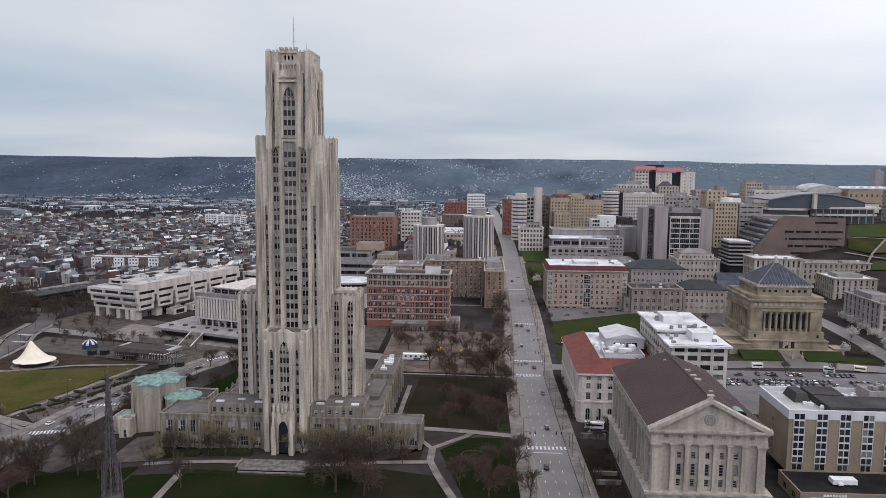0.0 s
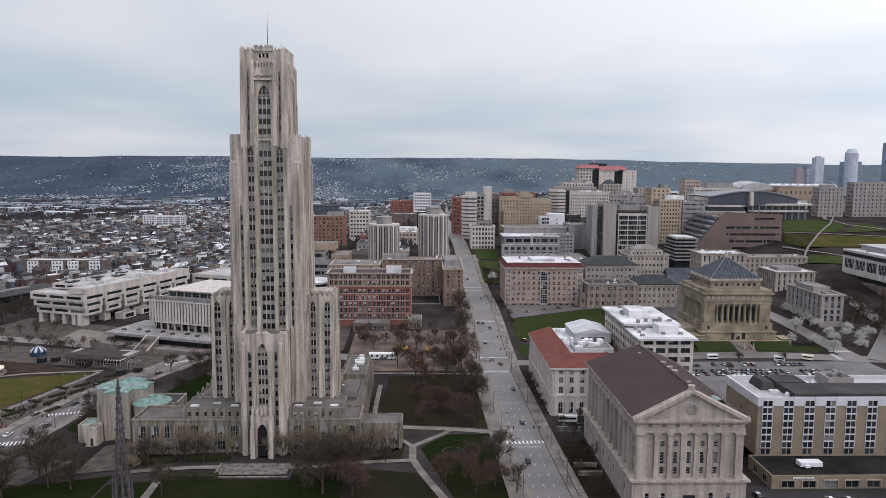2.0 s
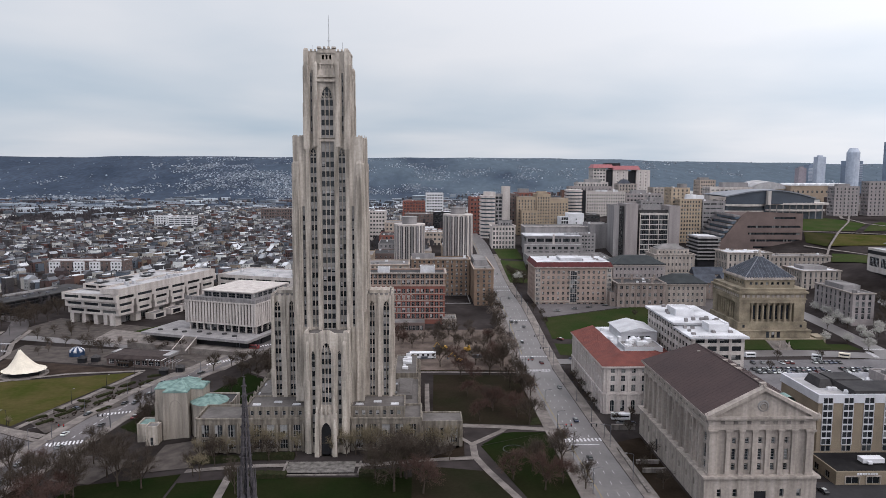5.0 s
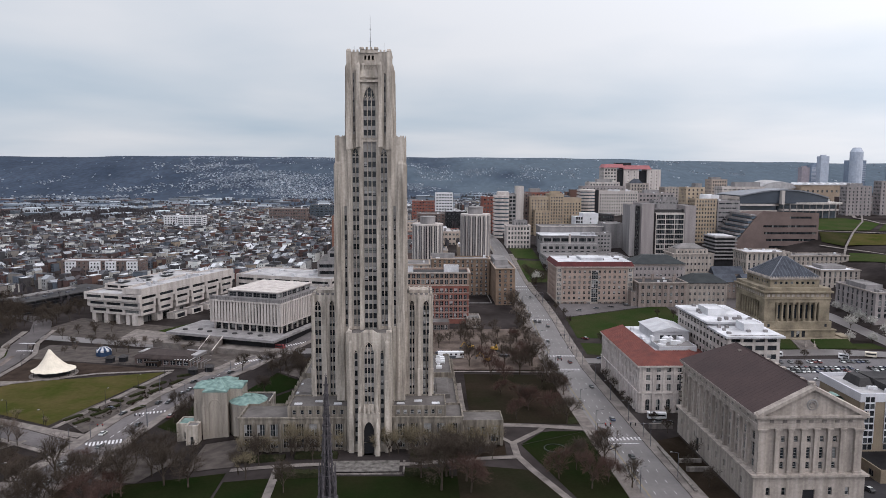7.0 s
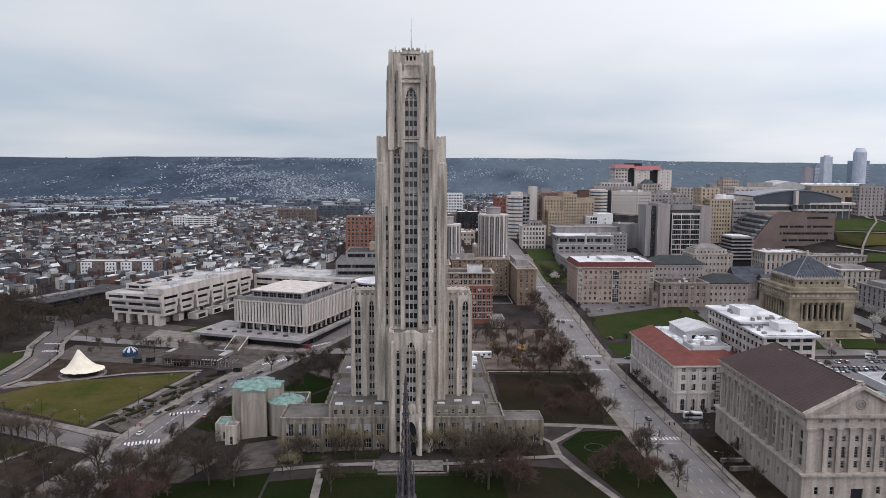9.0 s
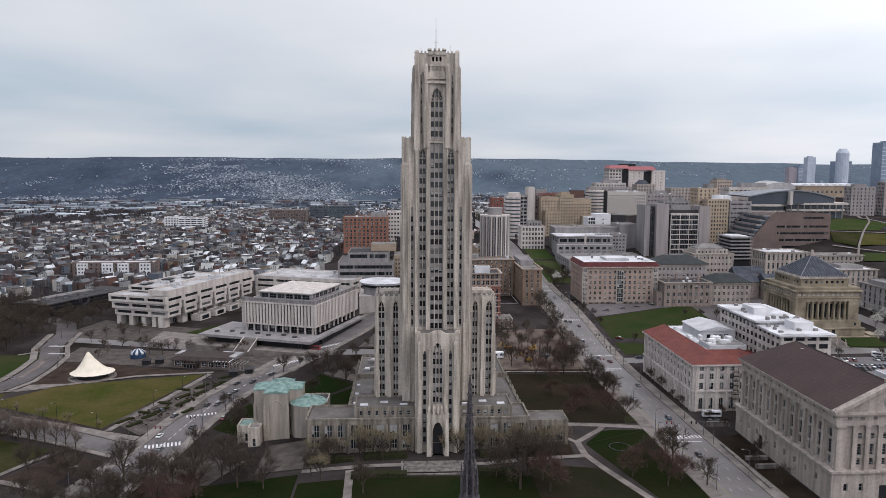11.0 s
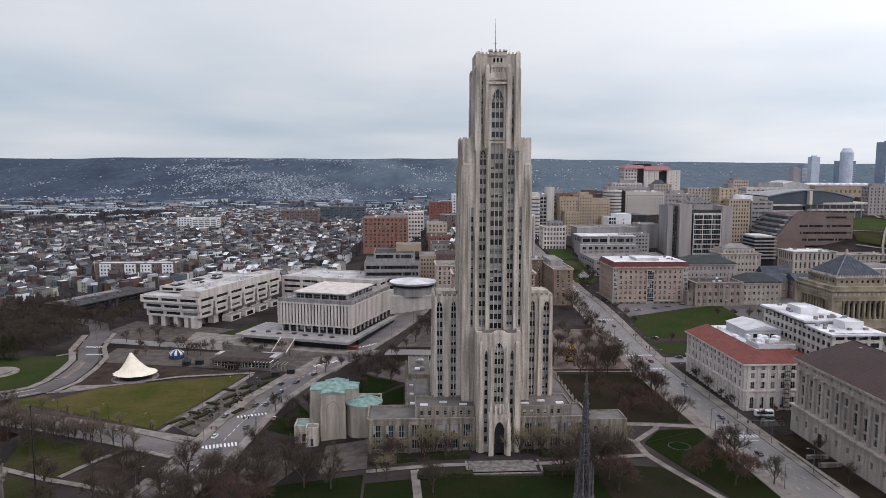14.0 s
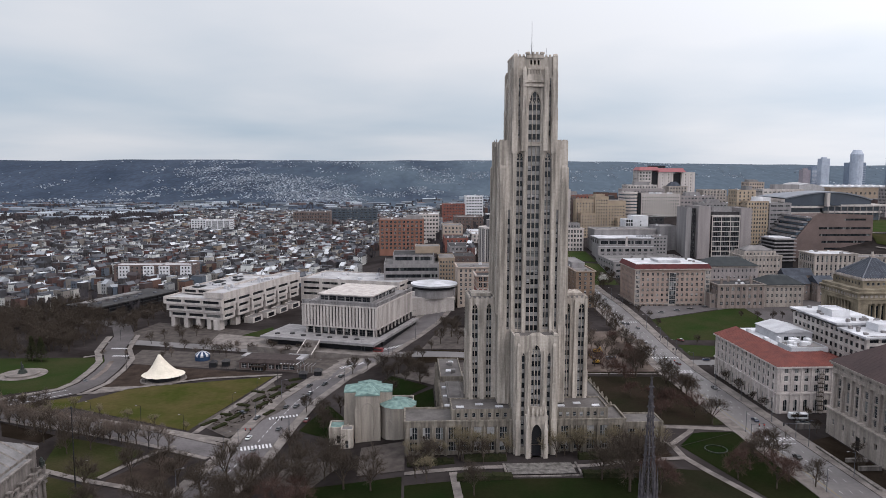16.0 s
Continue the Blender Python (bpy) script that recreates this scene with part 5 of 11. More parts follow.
def pilaster(parent, x, y, z0, z1, w, m):
    g = Geo()
    g.box(x - w * 0.6, x + w * 0.6, y - w * 0.6, y + w * 0.6, z0, z0 + 0.6)
    g.box(x - w * 0.5, x + w * 0.5, y - w * 0.5, y + w * 0.5, z0 + 0.6, z1 - 1.3, 0, 0.06)
    g.box(x - w * 0.5, x + w * 0.5, y - w * 0.5, y + w * 0.5, z1 - 1.3, z1 - 0.5, 0, -0.12)
    g.box(x - w * 0.68, x + w * 0.68, y - w * 0.68, y + w * 0.68, z1 - 0.5, z1)
    return part("pilaster", g, m, parent)


XM = (AX0 + AX1) / 2
for d in (2.15, 6.45, 10.75):
    for sg in (-1, 1):
        pilaster(hall, XM + sg * d, AY0 + 0.8, 28.72, 43.8, 1.55, limestone_w)
for sg in (-1, 1):
    pilaster(hall, XM + sg * 15.9, AY0 + 1.0, 28.72, 43.8, 2.5, limestone_w)
for i in range(1, 12):
    y = AY0 + 1.5 + (AY1 - AY0 - 3.0) / 11 * i
    pilaster(hall, AX0 + 0.55, y, 28.72, 43.8, 1.3, limestone_w)
    pilaster(hall, AX1 - 0.55, y, 28.72, 43.8, 1.3, limestone_w)
g = Geo()
g.box(AX0, AX1, AY0, AY1, 43.8, 45.2), g.box(AX0 + 0.15, AX1 - 0.15, AY0 + 0.15, AY1 - 0.15, 45.2, 47.6)
g.box(AX0 - 1.0, AX1 + 1.0, AY0 - 1.0, AY1 + 1.0, 47.6, 48.4)
part("entablature", g, limestone_w, hall)
for i in range(7):
    x = XM + (i - 3) * 4.3
    g = Geo()
    g.box(x - 0.65, x + 0.65, AY0 - 0.02, AY0 + 0.2, 45.75, 47.05), g.box(x - 0.25, x + 0.25, AY0 - 0.06, AY0 + 0.1, 46.15, 46.65)
    part("rosette", g, museum_stone, hall)
for i in range(12):
    y = AY0 + 1.5 + (AY1 - AY0 - 3.0) / 11 * i
    g = Geo()
    g.box(AX0 + 0.02, AX0 + 0.2, y - 0.5, y + 0.5, 45.9, 46.9)
    part("rosette", g, museum_stone, hall)
xm = (AX0 + AX1) / 2
g = Geo()
g.poly(((AX0 - 0.2, AY0 + 0.2, 48.4), (AX1 + 0.2, AY0 + 0.2, 48.4), (xm, AY0 + 0.2, 57.2)))
g.poly(((AX1 + 0.2, AY0 + 1.0, 48.4), (AX0 - 0.2, AY0 + 1.0, 48.4), (xm, AY0 + 1.0, 57.2)))
part("pediment", g, limestone_w, hall)
g = Geo()
for sx in (-1, 1):
    xe = xm + sx * (AX1 - AX0) / 2 + sx * 1.0
    for y0, y1, zb in ((AY0 - 0.9, AY0 + 1.2, 0.75),):
        a, b = (xe, 48.4), (xm, 58.0)
        q = [(a[0], y0, a[1]), (b[0], y0, b[1]), (b[0], y0, b[1] - 1.15), (a[0] - sx * 2.6, y0, a[1])]
        r = [(a[0], y1, a[1] + 0.4), (b[0], y1, b[1] + 0.3), (b[0], y1, b[1] - 1.15), (a[0] - sx * 2.6, y1, a[1])]
        g.poly(q if sx < 0 else q[::-1]), g.poly((q[0], r[0], r[1], q[1]) if sx < 0 else (q[1], r[1], r[0], q[0])), g.poly((q[3], q[2], r[2], r[3]) if sx > 0 else (r[3], r[2], q[2], q[3]))
part("raking_cornice", g, limestone_w, hall)
g = Geo()
for r0, r1, yy in ((1.9, 1.5, AY0 + 0.05), (1.1, 0.9, AY0 + 0.0)):
    n = 20
    for i in range(n):
        a, b = 2 * math.pi * i / n, 2 * math.pi * (i + 1) / n
        g.poly([(xm + r0 * math.cos(a), yy, 51.7 + r0 * math.sin(a)), (xm + r0 * math.cos(b), yy, 51.7 + r0 * math.sin(b)), (xm + r1 * math.cos(b), yy - 0.2, 51.7 + r1 * math.sin(b)), (xm + r1 * math.cos(a), yy - 0.2, 51.7 + r1 * math.sin(a))])
part("medallion", g, limestone_dk, hall, "carved round medallion")
g = Geo()
e = 0.9
A, Bp, C, Dp = (AX0 - e, AY0 + 0.6, 48.45), (AX1 + e, AY0 + 0.6, 48.45), (AX1 + e, AY1 + e, 48.45), (AX0 - e, AY1 + e, 48.45)
R1, R2 = (xm, AY0 + 0.6, 58.0), (xm, 279.0, 58.0)
g.poly((Bp, C, R2, R1)), g.poly((Dp, A, R1, R2)), g.poly((C, Dp, R2))
HROOF = part("roof", g, dark_metal_roof, hall, "dark brown standing-seam roof")
for i in range(26):
    y = AY0 + 0.6 + (279.0 - AY0 - 0.6) * (i + 0.5) / 26
    for p in ((AX0 - e, y, 48.47), (AX1 + e, y, 48.47)):
        g = Geo()
        g.beam(p, (xm, y, 58.02), 0.03)
        part("roof_seam", g, dark_metal_roof, HROOF)
g = Geo()
g.beam((xm, AY0, 58.1), (xm, 279, 58.1), 0.22)
part("ridge_cap", g, dark_metal_roof, HROOF)
for x, y, z, s in ((xm + 3.0, 258, 56.0, 0.8), (xm + 3.0, 251, 56.0, 0.9), (xm + 3.4, 247.5, 55.6, 1.0), (xm + 4.4, 236, 55.2, 0.7), (xm + 0.4, 222.5, 57.8, 0.9), (xm - 2.0, 270, 56.4, 0.6)):
    g = Geo()
    g.box(x - s, x + s, y - s * 0.8, y + s * 0.8, z - 0.8, z + 0.9 * s), g.box(x - s * 1.15, x + s * 1.15, y - s, y + s, z + 0.9 * s, z + 0.9 * s + 0.2)
    part("roof_vent", g, limestone_w, HROOF)
g = Geo()
n = 10
cxv, cyv, czv = xm + 9.6, 222.6, 51.6
for i in range(n):
    a, b = math.pi * i / n, math.pi * (i + 1) / n
    g.poly(((cxv + 2.2 * math.cos(a), cyv, czv + 2.4 * math.sin(a)), (cxv + 2.2 * math.cos(b), cyv, czv + 2.4 * math.sin(b)), (cxv + 2.2 * math.cos(b), cyv + 4.5, czv + 2.4 * math.sin(b)), (cxv + 2.2 * math.cos(a), cyv + 4.5, czv + 2.4 * math.sin(a))))
part("barrel_dormer", g, copper, hall, "rounded copper roof hatch")
for x, y, z in ((AX0 - 0.6, AY0 - 0.3, 48.4), (AX1 + 0.6, AY0 - 0.3, 48.4), (xm, AY0 - 0.3, 58.2)):
    g = Geo()
    g.box(x - 0.5, x + 0.5, y - 0.4, y + 0.4, z, z + 0.5), g.cyl(x, y, 0.4, 0.12, z + 0.5, z + 1.2, 8)
    part("acroterion", g, limestone_w, hall)

# ---------------------------------------------------------------- white hall with red tile roof
rh = thing("tiled_hall", (58, 345, 17), "pale stone four-storey hall with red tile roof edges", "building")
RX0, RX1, RY0, RY1 = 41.2, 78.0, 313.5, 381.0
rows = [(12.0, 2.9), (17.4, 2.3), (20.3, 1.7)]
block(rh, RX0, RX1, RY0, RY1, 16.8, 38.9, limestone_white, {"S": [(7, 1.9, "pair", 1.8, [(1.2, 5.4), (10.4, 3.2), (15.2, 2.6), (19.0, 2.0)]), ], "W": [(14, 1.8, "pair", 1.8, [(1.2, 5.4), (10.4, 3.2), (15.2, 2.6), (19.0, 2.0)])]}, flat=False, depth=0.45)
cornice_ring(rh, RX0, RX1, RY0, RY1, 26.0, 0.5, 0.7, limestone_white, "string_course")
cornice_ring(rh, RX0, RX1, RY0, RY1, 38.3, 1.0, 0.8, limestone_white)
for k, (sd, n) in enumerate((("S", 7), ("W", 14))):
    o, L = side_of(RX0, RX1, RY0, RY1, sd)
    u, nn, rz = SIDES[sd]
    for i in range(n + 1):
        a = 1.8 + (L - 3.6) / n * i
        px, py = o[0] + u[0] * a, o[1] + u[1] * a
        g = Geo()
        w = 0.55
        g.box(px - w, px + w, py - w, py + w, 16.8, 25.9), g.box(px - w * 0.7, px + w * 0.7, py - w * 0.7, py + w * 0.7, 26.8, 38.2)
        part("pilaster", g, limestone_white, rh)
    for i in range(n):
        a = 1.8 + (L - 3.6) / n * (i + 0.5)
        gg = Geo()
        pts = []
        gothic = [(0.95 * math.cos(math.pi * j / 8), 22.4 + 0.95 * math.sin(math.pi * j / 8)) for j in range(9)]
        poly_l = [(-0.97, 23.5)] + [q for q in gothic[::-1] if q[0] <= 0.01] + [(0, 23.5)]
        poly_r = [(0, 23.5)] + [q for q in gothic[::-1] if q[0] >= -0.01] + [(0.97, 23.5)]
        for pl in (poly_l, poly_r):
            gg.poly([(o[0] + u[0] * (a + q[0]) - nn[0] * 0.06, o[1] + u[1] * (a + q[0]) - nn[1] * 0.06, q[1]) for q in pl])
        part("arch", gg, limestone_white, rh)
g = Geo()
e, ins, zt = 1.0, 10.5, 43.2
o4 = [(RX0 - e, RY0 - e), (RX1 + e, RY0 - e), (RX1 + e, RY1 + e), (RX0 - e, RY1 + e)]
i4 = [(RX0 + ins, RY0 + ins), (RX1 - ins, RY0 + ins), (RX1 - ins, RY1 - 1), (RX0 + ins, RY1 - 1)]
for k in (0, 1, 3):
    a, b, c, d = o4[k], o4[(k + 1) % 4], i4[(k + 1) % 4], i4[k]
    g.poly(((*a, 39.1), (*b, 39.1), (*c, zt), (*d, zt)))
for k in (0, 1, 3):
    a, b, c, d = o4[k], o4[(k + 1) % 4], i4[(k + 1) % 4], i4[k]
    for j in range(40):
        t = (j + 0.5) / 40
        p = (a[0] + (b[0] - a[0]) * t, a[1] + (b[1] - a[1]) * t, 39.14)
        q = (d[0] + (c[0] - d[0]) * t, d[1] + (c[1] - d[1]) * t, zt + 0.04)
        g.beam(p, q, 0.05)
part("roof", g, red_tile, rh, "red clay tile roof slopes")
g = Geo()
g.poly(((RX0 + ins, RY0 + ins, 42.2), (RX1 - ins, RY0 + ins, 42.2), (RX1 - ins, RY1 - 1, 42.2), (RX0 + ins, RY1 - 1, 42.2)))
part("flat_roof", g, roof_white, rh)
block(rh, RX0 + 17, RX1 - 2, RY0 + 34, RY1 - 10, 42.0, 46.6, metal_grey, {"S": [(4, 2.4, "plain", 3, [(0.8, 2.0)])]}, flat=False, name="penthouse")
g = Geo()
g.gable(RX0 + 16.6, RX1 - 1.6, RY0 + 33.6, RY1 - 9.6, 46.6, 49.0, 0, None, "y", 0.2)
part("penthouse_roof", g, metal_grey, rh)
block(rh, RX0 + 13, RX1 - 6, RY0 + 13, RY0 + 26, 42.0, 44.4, metal_grey, {}, roof_grey, 0.3, name="penthouse")
roof_units(rh, RX0 + 12, RX1 - 8, RY0 + 12, RY0 + 32, 43.6, 14, 3, white_paint, 3.6)
roof_units(rh, RX0 + 11, RX0 + 14, RY0 + 30, RY1 - 6, 42.2, 6, 4, white_paint, 2.4)

# ---------------------------------------------------------------- white modern residence
wr = thing("white_residence", (90, 340, 17), "white modern multi-storey building with a white roof", "building")
fl = floors(9, 2.0, 4.0, 2.2)
block(wr, 79.0, 102.5, 309, 372, 16.8, 51.8, concrete, {"S": [(4, 4.2, "pair", 0.8, fl[:-1] + [(fl[-1][0] - 0.3, 3.2)])], "W": [(15, 2.4, "pair", 0.8, fl)], "E": [(15, 2.4, "pair", 0.8, fl)]}, roof_white, 0.6, depth=0.4, frame=frame_dark)
g = Geo()
g.box(77.6, 104.0, 307.4, 330, 52.6, 53.5), g.box(77.6, 104, 330.003, 373.5, 54.2, 55.1)
part("canopy_roof", g, roof_white, wr, "overhanging white flat roof")
block(wr, 80.0, 101.5, 310.5, 371, 51.4, 52.55, frame_dark, {}, roof_white, 0.05, name="attic")
block(wr, 80.0, 101.5, 331, 371, 53.5, 54.15, white_paint, {}, roof_white, 0.05, name="attic")
block(wr, 84, 93, 345, 358, 55.1, 58.6, white_paint, {}, roof_white, 0.3, name="penthouse")
block(wr, 90, 99, 318, 327, 53.5, 57.0, white_paint, {}, roof_white, 0.3, name="penthouse")
roof_units(wr, 80, 102, 332, 371, 55.1, 14, 9, concrete_gy, 2.2)
roof_units(wr, 80, 102, 310, 329, 53.5, 9, 10, concrete_gy, 1.8)

# ---------------------------------------------------------------- hotel
ho = thing("hotel", (145, 270, 17), "tan brick hotel with white-framed window strips", "hotel")
HX0, HX1, HY0, HY1 = 107.2, 196.0, 256.0, 284.0
wins = floors(7, 0.7, 2.45, 1.75)
block(ho, HX0, HX1, HY0, HY1, 21.6, 40.6, hotel_brick, {"W": [(1, 1.2, "sash", 11, floors(6, 1, 2.45, 1.5))]}, flat=False, depth=0.3, name="core_wall")
n = 11
stp = 7.85
for i in range(n):
    xc = 110.8 + stp * i
    g = Geo()
    cols_ = [(0.16, 1.88), (2.02, 3.74)]
    facade(g, (xc - 1.95, HY0 - 0.3), "S", 3.9, 24.6, 43.4, cols_, [(24.75 + 2.62 * k, 26.85 + 2.62 * k) for k in range(7)], 0.22)
    for sx in (-1.95, 1.95):
        p = [(xc + sx, HY0 - 0.3, 24.6), (xc + sx, HY0 - 0.005, 24.6), (xc + sx, HY0 - 0.005, 43.4), (xc + sx, HY0 - 0.3, 43.4)]
        g.poly(p if sx > 0 else p[::-1])
    part("window_strip", g, dull_white, ho, "white window surround")
    for k in range(-1, 7):
        for a in (-0.95, 0.95):
            add_window(ho, 1.72, 2.1, "plain", (xc + a * 0.98, HY0 - 0.08, 24.75 + 2.62 * k), 0, frame_paint)
g = Geo()
g.box(HX0 - 0.2, HX1 + 0.2, HY0 + 0.005, HY0 + 0.5, 40.6, 43.9), g.box(HX0 - 0.2, HX0 + 0.5, HY0 + 0.503, HY1, 40.6, 43.9), g.box(HX0 - 0.2, HX1 + 0.2, HY1 + 0.003, HY1 + 0.7, 40.6, 43.9), g.box(HX1 - 0.5, HX1 + 0.2, HY0 + 0.503, HY1, 40.6, 43.9)
for i in range(n):
    xa = 110.8 + stp * i + 1.95
    g.box(xa + 0.004, min(HX1, xa + stp - 3.9) - 0.004, HY0 - 0.25, HY0 + 0.004, 40.6, 43.9)
g.box(HX0 - 0.2, 110.8 - 1.954, HY0 - 0.25, HY0 + 0.004, 40.6, 43.9)
part("parapet", g, dull_white, ho, "white parapet band")
g = Geo()
g.box(HX0 + 0.503, HX1 - 0.503, HY0 + 0.503, HY1, 40.6, 42.4)
part("roof", g, roof_pale, ho)
g = Geo()
g.box(HX0 + 14, HX1 - 1, HY0 + 1.0, HY0 + 15, 42.4, 44.8, 0, 0.3)
part("upper_roof", g, roof_dark, ho, "black membrane roof")
g = Geo()
g.box(HX0 + 14, HX0 + 26, HY0 + 15.3, HY1 - 2, 42.4, 45.0, 0, 0.2), g.box(HX0 + 7, HX0 + 13, HY0 + 13, HY1 - 4, 42.4, 45.6, 0, 1.2)
part("mechanical_well", g, roof_dark, ho)
block(ho, HX0 + 35, HX0 + 45, HY0 + 16, HY1 - 2, 42.4, 46.4, concrete_pk, {}, roof_grey, 0.5, name="penthouse")
roof_units(ho, HX0 + 36, HX0 + 44, HY0 + 17, HY1 - 3, 46.0, 5, 18, concrete_gy, 2.4)
roof_units(ho, HX0 + 27, HX0 + 34, HY0 + 16, HY1 - 3, 42.4, 8, 12, white_paint, 1.3)
roof_units(ho, HX0 + 8, HX0 + 16, HY0 + 4, HY0 + 12, 42.4, 4, 13, white_paint, 2.2)
block(ho, 104.6, HX1 - 12, 237.5, HY0 - 0.006, 16.8, 22.0, hotel_brick, {"S": [(10, 4.6, "strip", 2.0, [(0.8, 2.4)])], "W": [(2, 3.0, "strip", 2, [(0.8, 2.4)])]}, mat("black_roof_felt", (0.011, 0.0105, 0.011), (0.022, 0.021, 0.0205), rough=0.9, scale=0.12, fine=1.0, spec=0.03), 0.4, name="podium_wall")
g = Geo()
for a, b in even(HX1 - 12 - 104.6, 10, 5.4, 2.0):
    g.box(104.6 + a, 104.6 + b, 237.2, 237.48, 20.1, 20.5), g.box(104.6 + a, 104.6 + a + 0.3, 237.2, 237.48, 17.4, 20.1), g.box(104.6 + b - 0.3, 104.6 + b, 237.2, 237.48, 17.4, 20.1)
part("window_surround", g, limestone_w, ho)
g = Geo()
for i in range(8):
    g.box(112 + i * 0.95, 112.7 + i * 0.95, 237.25, 237.45, 20.75, 21.45)
part("sign", g, white_paint, ho, "pale bar-shaped sign on the podium")
g = Geo()
g.box(118, 126, 244, 247.5, 22.2, 23.8), g.box(119.5, 121, 243, 244, 22.2, 23.0), g.box(123, 124.5, 247.5, 248.5, 22.2, 23.0)
part("roof_unit", g, white_paint, ho, "white rooftop air handler")
low = thing("office_building", (165, 218, 17), "white low office building beside the car park", "building")
block(low, 138, 178, 200, 226, 16.8, 26.5, white_paint, {"W": [(5, 2.6, "pair", 1, [(1.2, 2), (5, 2)])], "S": []}, roof_grey, 0.6)
roof_units(low, 140, 176, 203, 224, 26, 8, 21, None, 2.6)

# ---------------------------------------------------------------- soldiers' memorial with the stepped pyramid roof
mm = thing("memorial_building", (182, 468, 22), "colonnaded warm sandstone memorial with a slate pyramid roof", "building")
MX0, MX1, MY0, MY1 = 158.9, 200.5, 441.6, 483
g = Geo()
g.box(MX0 - 6, MX1 + 6, MY0 - 6, MY1 + 3, 17, 21.6), g.box(MX0 - 3, MX1 + 3, MY0 - 3, MY1 + 3, 21.6, 26.6), g.box(MX0 - 1.2, MX1 + 1.2, MY0 - 1.2, MY1 + 1.2, 26.6, 31.4)
part("plinth", g, sandstone, mm)
cornice_ring(mm, MX0 - 3, MX1 + 3, MY0 - 3, MY1 + 3, 26.0, 0.5, 0.6, sandstone, "plinth_cornice")
g = Geo()
g.box(MX0 + 2.6, MX1 - 2.6, MY0 + 2.6, MY1 - 2.6, 31.4, 43.4)
for a in (MX0, MX1 - 6.8):
    for b in (MY0, MY1 - 6.8):
        g.box(a, a + 6.8, b, b + 6.8, 31.4, 43.4)
part("wall", g, sandstone, mm)
for i in range(8):
    x = MX0 + 8.4 + (MX1 - MX0 - 16.8) / 7 * i
    y = MY0 + 8.4 + (MY1 - MY0 - 16.8) / 7 * i
    for cx, cy in ((x, MY0 + 1.2), (MX0 + 1.2, y)):
        g = Geo()
        g.box(cx - 0.95, cx + 0.95, cy - 0.95, cy + 0.95, 31.4, 31.9), g.cyl(cx, cy, 0.78, 0.66, 31.9, 42.4, 10), g.box(cx - 0.9, cx + 0.9, cy - 0.9, cy + 0.9, 42.4, 43.4)
        part("column", g, sandstone, mm)
for i in range(7):
    x = MX0 + 8.4 + (MX1 - MX0 - 16.8) / 7 * (i + 0.5)
    y = MY0 + 8.4 + (MY1 - MY0 - 16.8) / 7 * (i + 0.5)
    add_window(mm, 2.1, 8.8, "tall", (x, MY0 + 2.5, 32.6), 0, frame_dark)
    add_window(mm, 2.1, 8.8, "tall", (MX0 + 2.5, y, 32.6), -90, frame_dark)
for x in (MX0 + 2.6, MX1 - 2.6):
    add_window(mm, 1.4, 1.8, "plain", (x, MY0 - 1.25, 28.0), 0, frame_dark)
for dx in (-3.4, 0, 3.4):
    add_window(mm, 2.0, 3.8, "pair", (179.6 + dx, MY0 - 3.06, 22.0), 0, frame_dark)
g = Geo()
g.box(MX0 - 0.3, MX1 + 0.3, MY0 - 0.3, MY1 + 0.3, 43.4, 49.6), g.box(MX0 - 0.8, MX1 + 0.8, MY0 - 0.8, MY1 + 0.8, 45.6, 46.1), g.box(MX0 - 1.5, MX1 + 1.5, MY0 - 1.5, MY1 + 1.5, 49.6, 50.6), g.box(MX0 - 0.2, MX1 + 0.2, MY0 - 0.2, MY1 + 0.2, 50.6, 52.4)
part("entablature", g, sandstone, mm)
for i in range(13):
    x = MX0 + 2 + (MX1 - MX0 - 4) / 12 * i
    g = Geo()
    g.box(x - 0.9, x + 0.9, MY0 - 0.45, MY0 - 0.28, 46.9, 48.6)
    part("relief_panel", g, limestone_w, mm)
    y = MY0 + 2 + (MY1 - MY0 - 4) / 12 * i
    g = Geo()
    g.box(MX0 - 0.45, MX0 - 0.28, y - 0.9, y + 0.9, 46.9, 48.6)
    part("relief_panel", g, limestone_w, mm)
block(mm, 163.8, 195.4, 446.0, 478.6, 52.2, 57.4, sandstone, {"S": [(8, 1.8, "plain", 2, [(2.0, 1.7)])], "W": [(8, 1.8, "plain", 2, [(2.0, 1.7)])], "E": [(8, 1.8, "plain", 2, [(2.0, 1.7)])]}, flat=False, name="attic_wall", depth=0.4)
g = Geo()
g.box(163.0, 196.2, 445.2, 479.4, 57.4, 58.4)
crown(g, 163.4, 195.8, 445.6, 479.0, 58.4, 0.8, 1.7, 0.7)
part("roof_cornice", g, limestone_w, mm)
cx, cy = 179.6, 462.2
st = 16
MROOF = None
for i in range(st):
    r0, r1 = 15.9 * (1 - i / st), 15.9 * (1 - (i + 1) / st) + 0.25
    z = 58.4 + 12.8 * i / st
    g = Geo()
    g.box(cx - r0, cx + r0, cy - r0, cy + r0, z, z + 12.8 / st, 0, (r0 - r1) * 0.86)
    if MROOF is None:
        MROOF = part("roof", g, slate, mm, "stepped dark slate pyramid roof")
    else:
        part("roof_tier", g, slate, MROOF)
g = Geo()
g.box(cx - 1.3, cx + 1.3, cy - 1.3, cy + 1.3, 70.2, 71.6), g.box(cx - 0.8, cx + 0.8, cy - 0.8, cy + 0.8, 71.6, 74.2, 0, 0.3)
part("finial", g, limestone_w, MROOF)
lead = mat("pale_lead_flashing", (0.17, 0.178, 0.195), (0.12, 0.126, 0.138), rough=0.6, scale=0.4)
